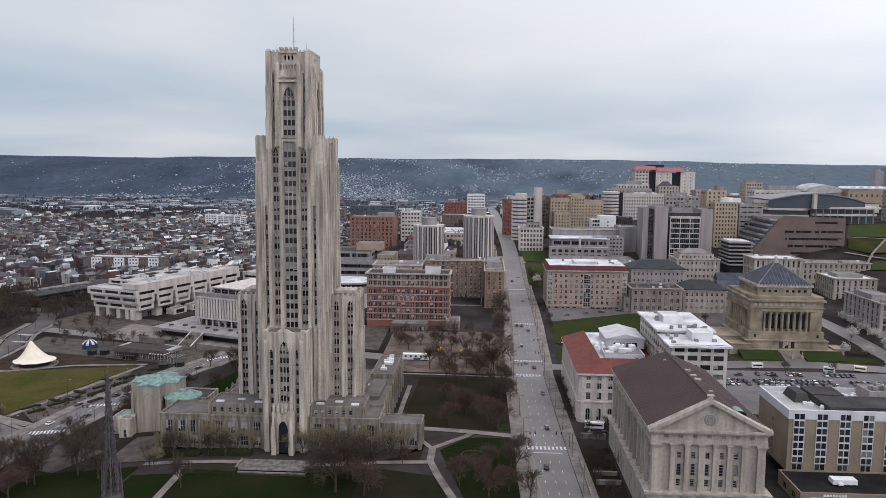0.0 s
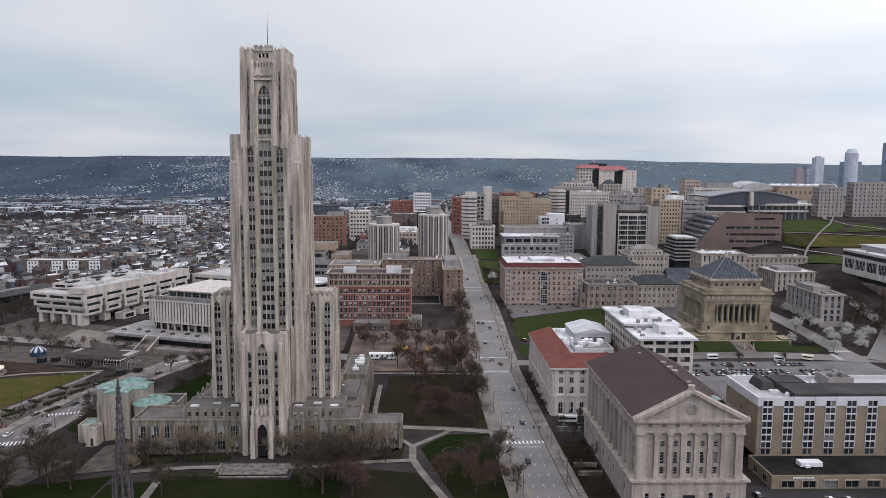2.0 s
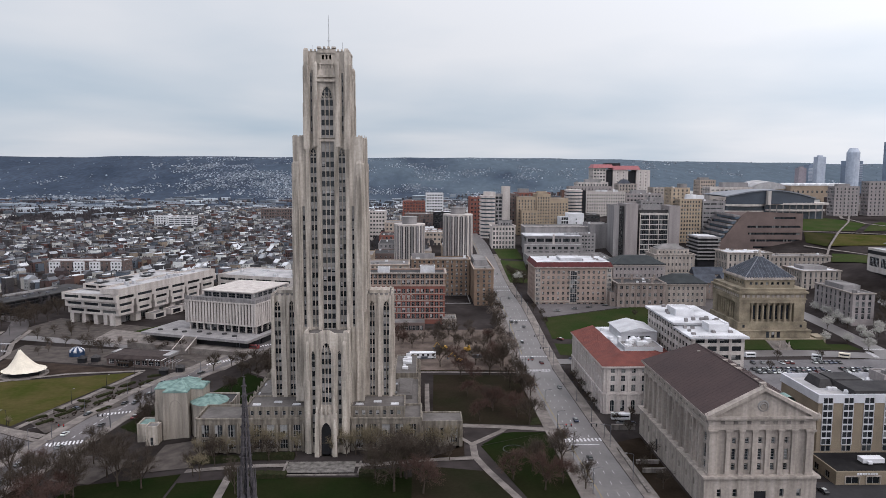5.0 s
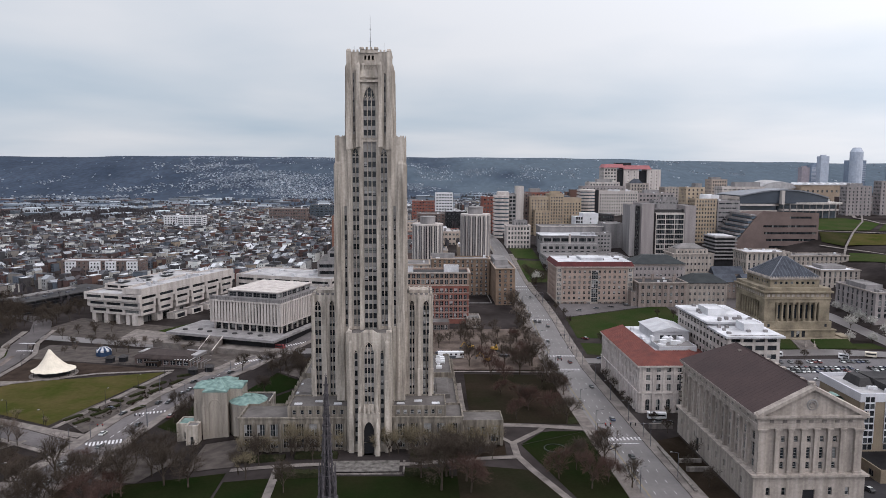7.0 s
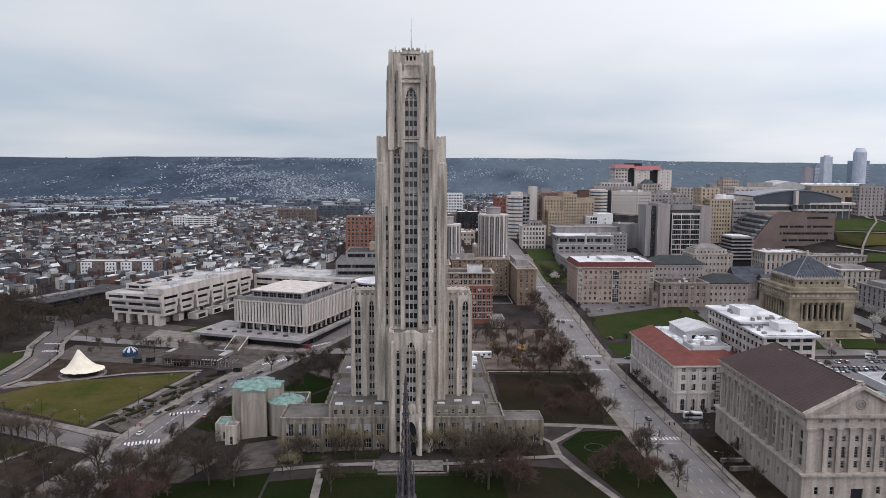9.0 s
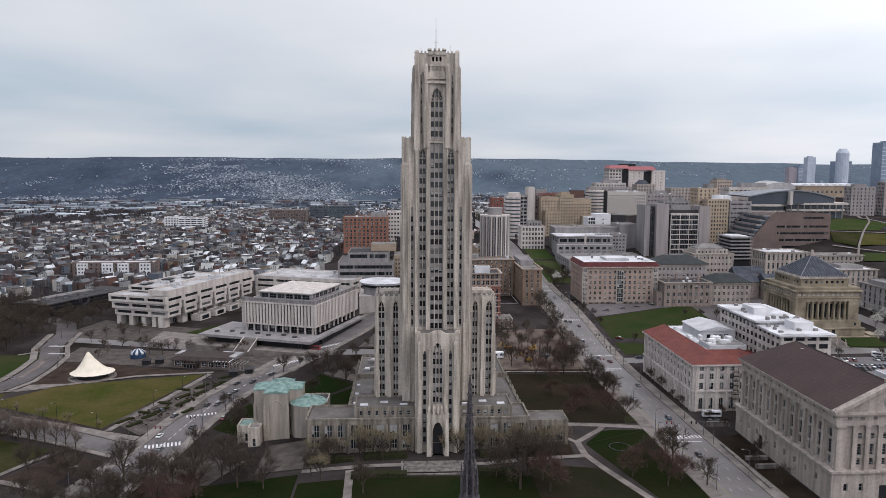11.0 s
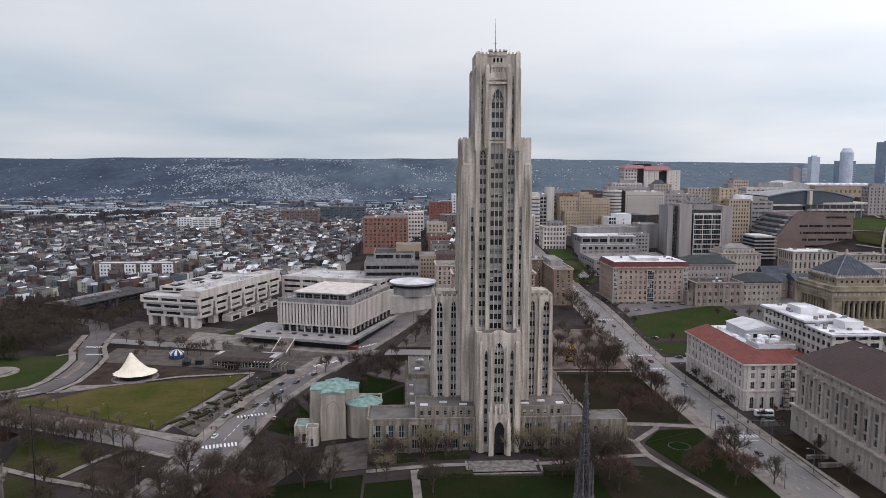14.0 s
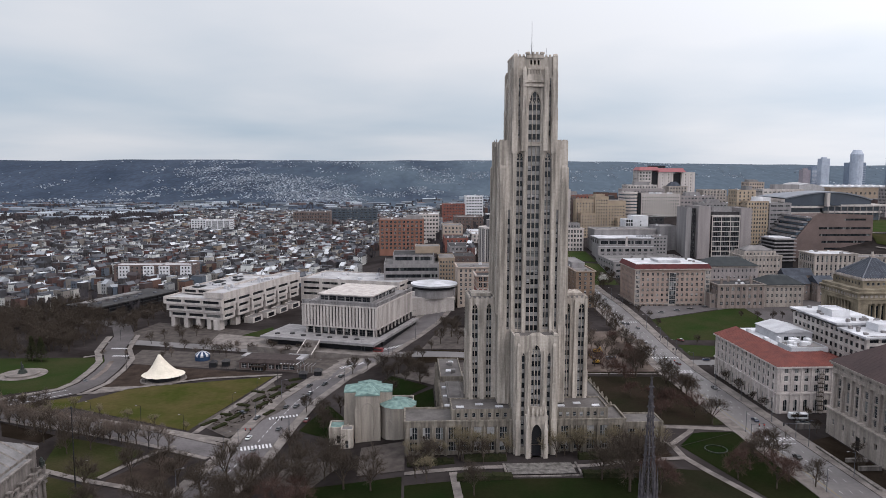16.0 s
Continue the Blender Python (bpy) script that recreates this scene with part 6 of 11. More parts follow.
for sx, sy in ((-1, -1), (1, -1), (1, 1), (-1, 1)):
    g = Geo()
    g.tube((cx + sx * 15.9, cy + sy * 15.9, 58.7), (cx, cy, 71.3), 0.32, 0.25, 5)
    part("hip_flashing", g, lead, MROOF, "pale lead hip flashing")
for k in range(-6, 7):
    t = abs(k) / 7.0
    for ax in range(3):
        g = Geo()
        zt, q = 58.6 + 12.7 * (1 - t), 15.9 * t
        a, b = ((cx + k * 15.9 / 7, cy - 15.95, 58.7), (cx + k * 15.9 / 7, cy - q - 0.1, zt)) if ax == 0 else ((cx - 15.95, cy + k * 15.9 / 7, 58.7), (cx - q - 0.1, cy + k * 15.9 / 7, zt)) if ax == 1 else ((cx + 15.95, cy + k * 15.9 / 7, 58.7), (cx + q + 0.1, cy + k * 15.9 / 7, zt))
        g.tube(a, b, 0.09, 0.07, 4)
        part("roof_rib", g, lead, MROOF)
for x0, x1 in ((150.5, 173.2), (186.4, 209.5)):
    g = Geo()
    a, b = ((x0, 425.5, 16.5), (x1, 425.5, 16.5), (x1, 435.5, 16.5), (x0, 435.5, 16.5)), ((x0, 425.5, 18.1), (x1, 425.5, 18.1), (x1, 435.5, 21.4), (x0, 435.5, 21.4))
    g.poly(b), g.poly((a[0], a[1], b[1], b[0])), g.poly((a[1], a[2], b[2], b[1])), g.poly((a[3], a[0], b[0], b[3])), g.poly((a[2], a[3], b[3], b[2]))
    structure("lawn_bank_" + ("1" if x0 < 180 else "2"), g, grass_mid, "green grass bank before the memorial")
for i in range(14):
    g = Geo()
    g.box(174, 185.5, 424 + i * 1.2, 440, 17.6 + i * 0.33, 17.6 + (i + 1) * 0.33)
    part("step", g, paving, mm)
for x0, x1, y0, y1, z1 in ((146, 158, 436, 452, 24.5), (138, 156, 446, 470, 27.0), (207, 213, 438, 448, 22.0)):
    g = Geo()
    g.box(x0, x1, y0, y1, 16, z1), g.box(x0 - 0.3, x1 + 0.3, y0 - 0.3, y1 + 0.3, z1, z1 + 0.4)
    part("terrace_wall", g, sandstone, mm)
for x in (179, 184.5):
    g = Geo()
    g.box(x - 0.7, x + 0.7, 427, 428.4, 17.6, 20.0), g.cyl(x, 427.7, 0.5, 0.2, 20, 22.2, 8)
    part("statue_base", g, limestone_w, mm)

sc_ = thing("scaffold_tower", (60.4, 311.4, 17), "tall steel scaffold tower against the stone wall", "scaffold")
for dx in (-1.3, 1.3):
    for dy in (-0.7, 0.7):
        g = Geo()
        g.tube((60.4 + dx, 311.4 + dy, 17), (60.4 + dx, 311.4 + dy, 37.5), 0.09, 0.09, 5)
        part("standard", g, iron, sc_)
for k in range(9):
    g = Geo()
    z = 19 + k * 2.1
    g.box(60.4 - 1.4, 60.4 + 1.4, 310.7, 312.1, z, z + 0.12)
    g.tube((60.4 - 1.3, 310.7, z), (60.4 + 1.3, 310.7, z + 2.0), 0.06, 0.06, 4)
    part("deck", g, bark, sc_)


# ---------------------------------------------------------------- club building with the red mansard
club_brick = mat("brownish_brick", (0.30, 0.232, 0.19), (0.235, 0.182, 0.15), rough=0.9, scale=0.12, fine=2.5)
uc = thing("club_building", (75, 556, 18), "ten-storey buff brick building with a red mansard roof", "building")
UX0, UX1, UY0, UY1 = 45.7, 103.6, 539, 578
rw = floors(6, 10.6, 4.0, 2.2)
block(uc, UX0, UX1, UY0, UY1, 17, 52.6, club_brick, {"S": [(13, 1.7, "pair", 4.2, rw), (11, 2.6, "pair", 4.5, [(1.5, 3.0), (6.4, 2.0)])], "W": [(9, 1.4, "pair", 3.5, rw), (8, 2.4, "pair", 3.5, [(1.5, 3.0), (6.4, 2.0)])], "E": [(9, 1.4, "pair", 3.5, rw)]}, flat=False, depth=0.35)
for x0, x1 in ((UX0 - 0.25, UX0 + 4.0), (UX1 - 4.0, UX1 + 0.25)):
    g = Geo()
    g.box(x0, x1, UY0 - 0.35, UY0 - 0.004, 17, 52.4)
    part("corner_bay", g, limestone_w, uc)
    for k in range(9):
        for a in (0.28, 0.5, 0.72):
            add_window(uc, 0.7, 2.2, "sash", (x0 + (x1 - x0) * a, UY0 - 0.4, 20.5 + 3.55 * k), 0)
g = Geo()
g.box(71.6, 77.6, UY0 - 0.5, UY0 - 0.004, 17, 50)
part("centre_bay", g, limestone_w, uc)
for k in range(7):
    add_window(uc, 4.8, 3.0, "triple", (74.6, UY0 - 0.55, 26 + 3.45 * k), 0)
cornice_ring(uc, UX0, UX1, UY0, UY1, 26.0, 0.4, 0.6, limestone_w, "string_course")
cornice_ring(uc, UX0, UX1, UY0, UY1, 52.0, 1.1, 0.9, limestone_w)
g = Geo()
g.prism([(UX0 - 1, UY0 - 1), (UX1 + 1, UY0 - 1), (UX1 + 1, UY1 + 1), (UX0 - 1, UY1 + 1)], 52.9, 56.4, 0, 1, 0.93)
part("mansard_roof", g, [mansard_tile, roof_white], uc, "dark red mansard around a white flat roof")
g = Geo()
g.box(66, 83, 548, 566, 56.45, 58.2)
part("penthouse", g, roof_white, uc)
roof_units(uc, 52, 98, 545, 572, 56.4, 6, 31, roof_grey, 2.4)


def midrise(name, label, x0, x1, y0, y1, z0, z1, wall, ns, nside, nf, w=1.5, h=1.8, style="pair", roof=None, pent=None, group="", frame=None, margin=1.0, cat="building", rz=0.0, units=4, z_first=None, cor=None, pivot=None):
    pv = pivot or ((x0 + x1) / 2, (y0 + y1) / 2)
    ob = thing(name, (pv[0], pv[1], z0), label, cat, group, rz)
    if y0 > 700 and style in ("sash", "pair"):
        w, h = w * 1.2, h * 1.18
    dz = (z1 - z0 - 1.2 - (z_first or 0)) / max(1, nf)
    rows = floors(nf, (z_first or 0) + (dz - h) * 0.6, dz, h)
    block(ob, x0, x1, y0, y1, z0 - 3, z1, wall, {"S": [(ns, w, style, margin, [(a + 3, b) for a, b in rows])], "E": [(nside, w, style, margin, [(a + 3, b) for a, b in rows])], "W": [(nside, w, style, margin, [(a + 3, b) for a, b in rows])]}, roof, 0.8, depth=0.3, frame=frame)
    if pent:
        a, b, c = pent
        xa, xb = x0 + (x1 - x0) * a, x0 + (x1 - x0) * b
        block(ob, xa, xb, y0 + (y1 - y0) * 0.3, y1 - (y1 - y0) * 0.2, z1 - 0.8, z1 + c, concrete_gy, {}, roof_grey, 0.3, name="penthouse")
    if units:
        roof_units(ob, x0 + 1, x1 - 1, y0 + 1, y1 - 1, z1 - 0.8, units, int(x0 * 7 + y0), None, 2.6)
    if cor:
        cornice_ring(ob, x0, x1, y0, y1, z1 - 0.7, 0.7, 0.6, cor)
    return ob


# student union: red brick below, cream brick band above
union_cream = mat("terracotta_cream", (0.27, 0.19, 0.15), (0.19, 0.13, 0.10), rough=0.85, scale=0.2, fine=1.5)
un = thing("union_building", (-52, 494, 20), "tall red brick and cream terracotta former hotel", "building")
NX0, NX1, NY0, NY1 = -80, -24.4, 484, 505
block(un, NX0, NX1, NY0, NY1, 13, 47.6, red_brick, {"S": [(17, 2.2, "pair", 0.8, [(12.4, 2.9), (16.6, 2.9), (20.8, 2.9), (25.1, 3.0), (29.7, 2.8)])], "E": [(6, 1.7, "pair", 1, [(12.6, 2.5), (16.8, 2.5), (21.0, 2.5), (25.2, 2.6), (29.8, 2.4)])]}, flat=False, frame=frame_paint)
block(un, NX0, NX1, NY0, NY1, 47.604, 56.4, union_cream, {"S": [(17, 2.2, "pair", 0.8, [(0.8, 2.9), (5.0, 2.7)])], "E": [(6, 1.7, "pair", 1, [(0.9, 2.6), (5.1, 2.3)])]}, roof_dark, 0.8, name="upper_wall", frame=frame_paint)
for z in (24.6, 29.0, 33.2, 37.4, 42.2, 47.3, 51.6):
    cornice_ring(un, NX0, NX1, NY0, NY1, z, 0.3, 0.45, limestone_w, "string_course")
cornice_ring(un, NX0, NX1, NY0, NY1, 55.8, 1.2, 0.8, limestone_w)
for k in range(5):
    xa = -60.0 + k * 3.2
    g = Geo()
    for i in range(12):
        a, b = math.pi * i / 12, math.pi * (i + 1) / 12
        for r0, r1 in ((1.5, 1.05),):
            g.poly([(xa + r0 * math.cos(a), NY0 - 0.25, 40.2 + r0 * math.sin(a)), (xa + r1 * math.cos(a), NY0 - 0.25, 40.2 + r1 * math.sin(a)), (xa + r1 * math.cos(b), NY0 - 0.25, 40.2 + r1 * math.sin(b)), (xa + r0 * math.cos(b), NY0 - 0.25, 40.2 + r0 * math.sin(b))])
            g.poly([(xa + r0 * math.cos(a), NY0 - 0.25, 40.2 + r0 * math.sin(a)), (xa + r0 * math.cos(b), NY0 - 0.25, 40.2 + r0 * math.sin(b)), (xa + r0 * math.cos(b), NY0, 40.2 + r0 * math.sin(b)), (xa + r0 * math.cos(a), NY0, 40.2 + r0 * math.sin(a))])
    g.box(xa - 1.5, xa - 1.05, NY0 - 0.25, NY0 - 0.003, 37.8, 40.2), g.box(xa + 1.05, xa + 1.5, NY0 - 0.25, NY0 - 0.003, 37.8, 40.2)
    part("arch", g, limestone_w, un)
block(un, -70, -62, 490, 496, 55.4, 59.4, roof_white, {}, roof_grey, 0.3, name="penthouse")
block(un, -41, -31, 490, 497, 55.4, 60.2, roof_white, {}, roof_grey, 0.3, name="penthouse")
block(un, -62, -38, 469, 483.99, 19, 25.5, brown_brick, {"S": [(9, 2.0, "pair", 1, [(1.5, 3)])]}, roof_grey, 0.6, name="terrace_wall")
block(un, -26, -17, 474, 490, 20, 27, limestone_w, {"S": [(3, 1.8, "pair", 0.6, [(1.5, 3)])], "E": []}, roof_grey, 0.6, name="annex_wall")
tr = thing("site_trailer", (-38, 410, 17.3), "long white site office trailer", "trailer")
g = Geo()
g.box(-47, -32, 408, 411.4, 17.8, 21.0)
part("body", g, white_paint, tr)
for i in range(5):
    g = Geo()
    g.box(-45.8 + i * 2.9, -44.6 + i * 2.9, 407.9, 407.99, 19.2, 20.3)
    part("window", g, frame_dark, tr)
g = Geo()
g.box(-46, -33, 408.5, 411, 17.1, 17.8)
part("chassis", g, frame_dark, tr)

# residence quadrangle
midrise("dormitory", "brown brick residence hall wing with a flat roof", -0.8, 13.6, 534, 606, 21, 52.4, quad_brick, 3, 15, 9, 1.7, 2.3, "pair", roof_grey, (0.1, 0.8, 3.5), "residence quadrangle", cor=buff_brick)
midrise("dormitory", "brown brick residence hall court range", -48, -1.6, 575, 592, 21, 54.5, quad_brick, 12, 5, 10, 1.7, 2.3, "pair", roof_grey, (0.0, 0.4, 3.0), "residence quadrangle", cor=buff_brick)
midrise("dormitory", "buff brick residence hall with a flat roof", -88, -50, 560, 590, 22, 52.0, buff_brick, 10, 8, 8, 1.7, 2.3, "pair", roof_grey, None, "residence quadrangle", cor=buff_brick)
court = thing("court_pavilion", (-14, 560, 24), "low pale flat-roofed court pavilion between residence halls", "pavilion")
block(court, -30, -3, 540, 574, 19, 25.2, concrete_gy, {"S": [(9, 2.2, "strip", 0.5, [(1.2, 3.8)])]}, roof_pale, 0.5, depth=0.8, frame=frame_dark)


def round_tower(x, y, r, z0, z1, label):
    ob = thing("round_tower", (x, y, z0), label, "residence tower", "round residence towers")
    g = Geo()
    n = 36
    g.prism(polygon(x, y, r - 0.35, n, 0), z0, z1 - 0.5, 1)
    g.prism(polygon(x, y, r + 0.15, n, 0), z1 - 1.6, z1, 0)
    part("core", g, [concrete, frame_dark], ob)
    for i in range(n):
        a = 2 * math.pi * i / n
        if math.sin(a) > 0.35:
            continue
        rib = Geo()
        d = 0.33 * r * 2 * math.pi / n
        ux, uy = -math.sin(a), math.cos(a)
        cx, cy = x + r * math.cos(a), y + r * math.sin(a)
        w = d * (1.0 if i % 2 else 0.72)
        p = [(cx + ux * w - math.cos(a) * 0.5, cy + uy * w - math.sin(a) * 0.5), (cx - ux * w - math.cos(a) * 0.5, cy - uy * w - math.sin(a) * 0.5), (cx - ux * w + math.cos(a) * 0.25, cy - uy * w + math.sin(a) * 0.25), (cx + ux * w + math.cos(a) * 0.25, cy + uy * w + math.sin(a) * 0.25)]
        rib.prism(p, z0, z1 - 1.0)
        part("rib", rib, concrete if i % 2 else concrete_gy, ob)
    g = Geo()
    g.cyl(x, y, r * 0.5, r * 0.5, z1, z1 + 5.5, 20, 0)
    g.cyl(x, y, r * 0.53, r * 0.53, z1 + 5.5, z1 + 6.3, 20, 0)
    part("drum", g, concrete_gy, ob)


round_tower(-7.0, 657, 13.4, 28, 85.0, "round ribbed concrete residence tower with a rooftop drum")
round_tower(-50.5, 640, 13.4, 28, 77.5, "shorter round ribbed concrete residence tower")

# ---------------------------------------------------------------- library and concrete hall beyond the plaza
lib = thing("library", (-146.8, 461, 12), "square concrete library with closely ribbed windows", "library", rz=-20.0)
LX0, LX1, LY0, LY1 = -200.2, -146.8, 461, 529
block(lib, LX0 + 3, LX1 - 3, LY0 + 3, LY1 - 2, 10, 24.3, frame_dark, {"S": [(9, 4.6, "pair", 0.6, [(10.2, 3.4)])], "E": [(11, 4.8, "pair", 0.6, [(10.2, 3.4)])]}, flat=False, name="ground_wall", frame=concrete_gy)
g = Geo()
g.box(LX0, LX1, LY0, LY1, 24.3, 25.2), g.box(LX0 - 0.3, LX1 + 0.3, LY0 - 0.3, LY1 + 0.3, 38.6, 39.5)
g.box(LX0 + 0.9, LX1 - 0.9, LY0 + 0.9, LY1 - 0.9, 25.2, 38.6, 1)
part("wall", g, [concrete, frame_dark], lib)
fin = Geo()
fin.box(-0.74, 0.74, -0.45, 0.45, 25.2, 38.6)
fin = fin.mesh("fin", [concrete])
baluster = Geo()
baluster.box(-0.5, 0.5, -0.25, 0.25, 39.5, 41.6)
baluster = baluster.mesh("baluster", [concrete_gy])
for sd, n in (("S", 23), ("E", 30)):
    o, L = side_of(LX0, LX1, LY0, LY1, sd)
    u, nn, rz = SIDES[sd]
    for i in range(n + 1):
        t = min(L - 0.55, max(0.55, L / n * i))
        f = new("fin", fin)
        f.parent = lib
        f.matrix_basis = pose(o[0] + u[0] * t - nn[0] * 0.45 + 146.8, o[1] + u[1] * t - nn[1] * 0.45 - 461, -12, 0, 0, rz)
        f = new("baluster", baluster)
        f.parent = lib
        f.matrix_basis = pose(o[0] + u[0] * t - nn[0] * 0.2 + 146.8, o[1] + u[1] * t - nn[1] * 0.2 - 461, -12, 0, 0, rz)
    for i in range(10):
        t = L / 10 * (i + 0.5)
        px, py = o[0] + u[0] * t - nn[0] * 1.6, o[1] + u[1] * t - nn[1] * 1.6
        g = Geo()
        g.box(px - 0.45, px + 0.45, py - 0.45, py + 0.45, 19.5, 24.3)
        part("column", g, concrete, lib)
g = Geo()
g.box(LX0 + 0.2, LX1 - 0.2, LY0 + 0.35, LY0 + 0.8, 39.5, 41.3), g.box(LX1 - 0.8, LX1 - 0.35, LY0 + 0.85, LY1 - 0.2, 39.5, 41.3), g.box(LX0, LX1, LY0 - 0.1, LY0 + 0.5, 41.6, 42.2), g.box(LX1 - 0.5, LX1 + 0.1, LY0 + 0.55, LY1, 41.6, 42.2)
part("parapet", g, concrete_gy, lib)
g = Geo()
g.box(LX0 + 1, LX1 - 1, LY0 + 1, LY1 - 1, 39.5, 39.8)
part("roof", g, roof_grey, lib)
block(lib, LX0 + 9, LX1 - 7, LY0 + 8, LY1 - 16, 39.8, 44.6, concrete_gy, {"S": [(6, 5.2, "pair", 0.5, [(1.2, 2.9)])], "E": [(7, 5.0, "pair", 0.5, [(1.2, 2.9)])]}, roof_grey, 0.3, name="penthouse", frame=concrete_gy)
g = Geo()
g.box(LX0 + 8, LX1 - 6, LY0 + 7, LY1 - 15, 44.6, 45.3)
part("penthouse_roof", g, concrete, lib)
g = Geo()
g.box(LX0 - 22, LX1 + 5, LY0 - 17, LY0 + 2.9, 17.9, 19.5), g.box(LX0 - 22, LX0 - 0.6, LY0 + 3, LY0 + 22, 17.9, 19.5), g.box(LX1 + 0.6, LX1 + 5, LY0 + 3, LY1, 17.9, 19.5)
part("terrace", g, concrete_gy, lib, "raised pale concrete terrace")
g = Geo()
g.box(LX0 - 18, LX1 + 2, LY0 - 13, LY0 + 2.8, 8, 17.9), g.box(LX0 - 18, LX0 - 1, LY0 + 3, LY0 + 20, 8, 17.9), g.box(LX1 + 0.6, LX1 + 3, LY0 + 3, LY1, 8, 17.9)
# wall coloured near-black for the shade under the raised terrace
part("terrace_wall", g, [frame_dark], lib, "recessed wall below the terrace with its shade painted dark")
g = Geo()
g.box(LX0 - 27, LX1 + 9, LY0 - 24, LY0 - 13.2, 8, 14.0), g.box(LX0 - 27, LX0 - 18.2, LY0 - 13, LY0 + 24, 8, 14.0)
part("lower_terrace", g, paving, lib)
for i in range(12):
    g = Geo()
    g.box(LX0 + 12, LX0 + 21, LY0 - 17 - 0.75 * (i + 1), LY0 - 17 - 0.75 * i, 9, 19.5 - 0.42 * (i + 1))
    part("step", g, paving, lib)
for sx in (11.2, 21.1):
    g = Geo()
    g.beam((LX0 + sx + 0.3, LY0 - 17, 19.6), (LX0 + sx + 0.3, LY0 - 29, 13.2), 0.55)
    part("stair_wall", g, concrete, lib)
for i in range(7):
    g = Geo()
    cx = LX0 - 14 + i * 9.5
    g.cyl(cx, LY0 - 8 + (i % 2) * 3, 1.7, 1.6, 19.5, 20.2, 14)
    part("planter", g, roof_dark, lib, "round planter")

ph = thing("lecture_hall", (-262, 527, 10), "broad stepped white concrete hall with strip windows", "building", rz=-20.0)
PX0, PX1, PY0, PY1 = -312, -262, 527, 647


def strip_wall(ob, x0, x1, y0, y1, z0, z1, nS, nE, bands, m=concrete, roof=None, name="wall", h=2.1):
    block(ob, x0, x1, y0, y1, z0, z1, m, {"S": [(nS, (x1 - x0) / max(nS, 1) - 3.0, "strip", 1.0, [(b, h) for b in bands])], "E": [(nE, (y1 - y0) / max(nE, 1) - 4.5, "strip", 1.5, [(b, h) for b in bands])]}, roof or roof_pale, 1.0, name=name, depth=0.9, frame=frame_dark)


strip_wall(ph, PX0, PX1, PY0, PY1, 28.0, 33.4, 3, 6, [1.6], name="upper_wall")
for k in range(6):
    y0_ = PY0 + 1.5 + k * 19.6
    strip_wall(ph, PX0 + 1.5 if k == 0 else PX1 - 20, PX1 - 0.2, y0_, y0_ + 17.2, 22.8, 27.996, 3 if k == 0 else 0, 1, [1.6], name="middle_wall")
    strip_wall(ph, PX0 + 3.0 if k == 0 else PX1 - 20, PX1 - 0.5, y0_ + 1.2, y0_ + 16.6, 17.6, 22.796, 3 if k == 0 else 0, 1, [1.6], name="lower_wall")
block(ph, PX0 + 12, PX1 - 9, PY0 + 13, PY1 - 4, 9, 28.0, concrete_gy, {"E": [(6, 9, "strip", 3, [(1, 4)])]}, flat=False, name="ground_wall")
strip_wall(ph, PX1 - 17, PX1 - 0.3, PY0 + 3, PY1 - 1, 33.3, 37.6, 0, 0, [], name="top_wall")
strip_wall(ph, PX0 + 4, PX1 - 19.5, PY0 + 17, PY1 - 24, 33.3, 37.4, 2, 0, [1.0], name="top_wall", h=2.0)
for k in range(5):
    g = Geo()
    g.box(PX0 + 8 + (k % 2) * 9, PX0 + 14 + (k % 2) * 9, PY0 + 24 + k * 13, PY0 + 34 + k * 13, 37.0, 37.5)
    part("skylight", g, frame_dark, ph)
for yy in (PY0 + 2.0, PY0 + 23, PY0 + 43, PY0 + 63, PY0 + 83, PY0 + 102):
    g = Geo()
    g.box(PX1 - 8.5, PX1 - 3.2, yy, yy + 6, 8.5, 17.59)
    part("pier", g, concrete, ph)
for xx in (PX0 + 4, PX0 + 15, PX0 + 26, PX0 + 35):
    g = Geo()
    g.box(xx, xx + 3.4, PY0 + 3.2, PY0 + 9, 8.5, 17.59)
    part("pier", g, concrete, ph)
for k in range(4):
    block(ph, PX1 - 2, PX1 + 6, PY0 + 32 + k * 20, PY0 + 46 + k * 20, 9, 14.6, concrete, {"E": [(1, 9, "strip", 1.5, [(1.6, 3.0)])]}, roof_grey, 0.5, name="annex_wall", frame=frame_dark)
roof_units(ph, PX1 - 15, PX1 - 3, PY0 + 10, PY1 - 10, 36.6, 12, 44, metal_grey, 3.5)
roof_units(ph, PX0 + 8, PX1 - 24, PY0 + 22, PY1 - 30, 36.4, 9, 46, metal_grey, 4.0)
ph2 = thing("lecture_wing", (-188, 648, 12), "low white concrete wing with dark strip windows", "building", rz=-20.0)
strip_wall(ph2, -222, -128, 640, 690, 10, 31, 5, 3, [6, 11, 16], name="wall")
roof_units(ph2, -218, -134, 645, 685, 30, 8, 45, roof_white, 4)
disc = thing("round_pavilion", (-106, 565, 17), "round pale pavilion with a wide disc roof", "pavilion")
g = Geo()
g.box(-124, -91, 552, 584, 14, 29), g.box(-124.4, -90.6, 551.6, 584.4, 28.0, 29.4)
part("wall", g, concrete, disc)
g = Geo()
g.cyl(-106, 565, 15.4, 15.4, 29, 35.5, 32)
part("drum", g, concrete_gy, disc, "concrete drum under the disc roof")
g = Geo()
g.cyl(-106, 565, 18, 18.6, 37.5, 39.0, 40), g.cyl(-106, 565, 16.5, 16.5, 35.5, 37.5, 40, 1)
part("roof", g, [roof_white, frame_dark], disc, "flat white disc roof")
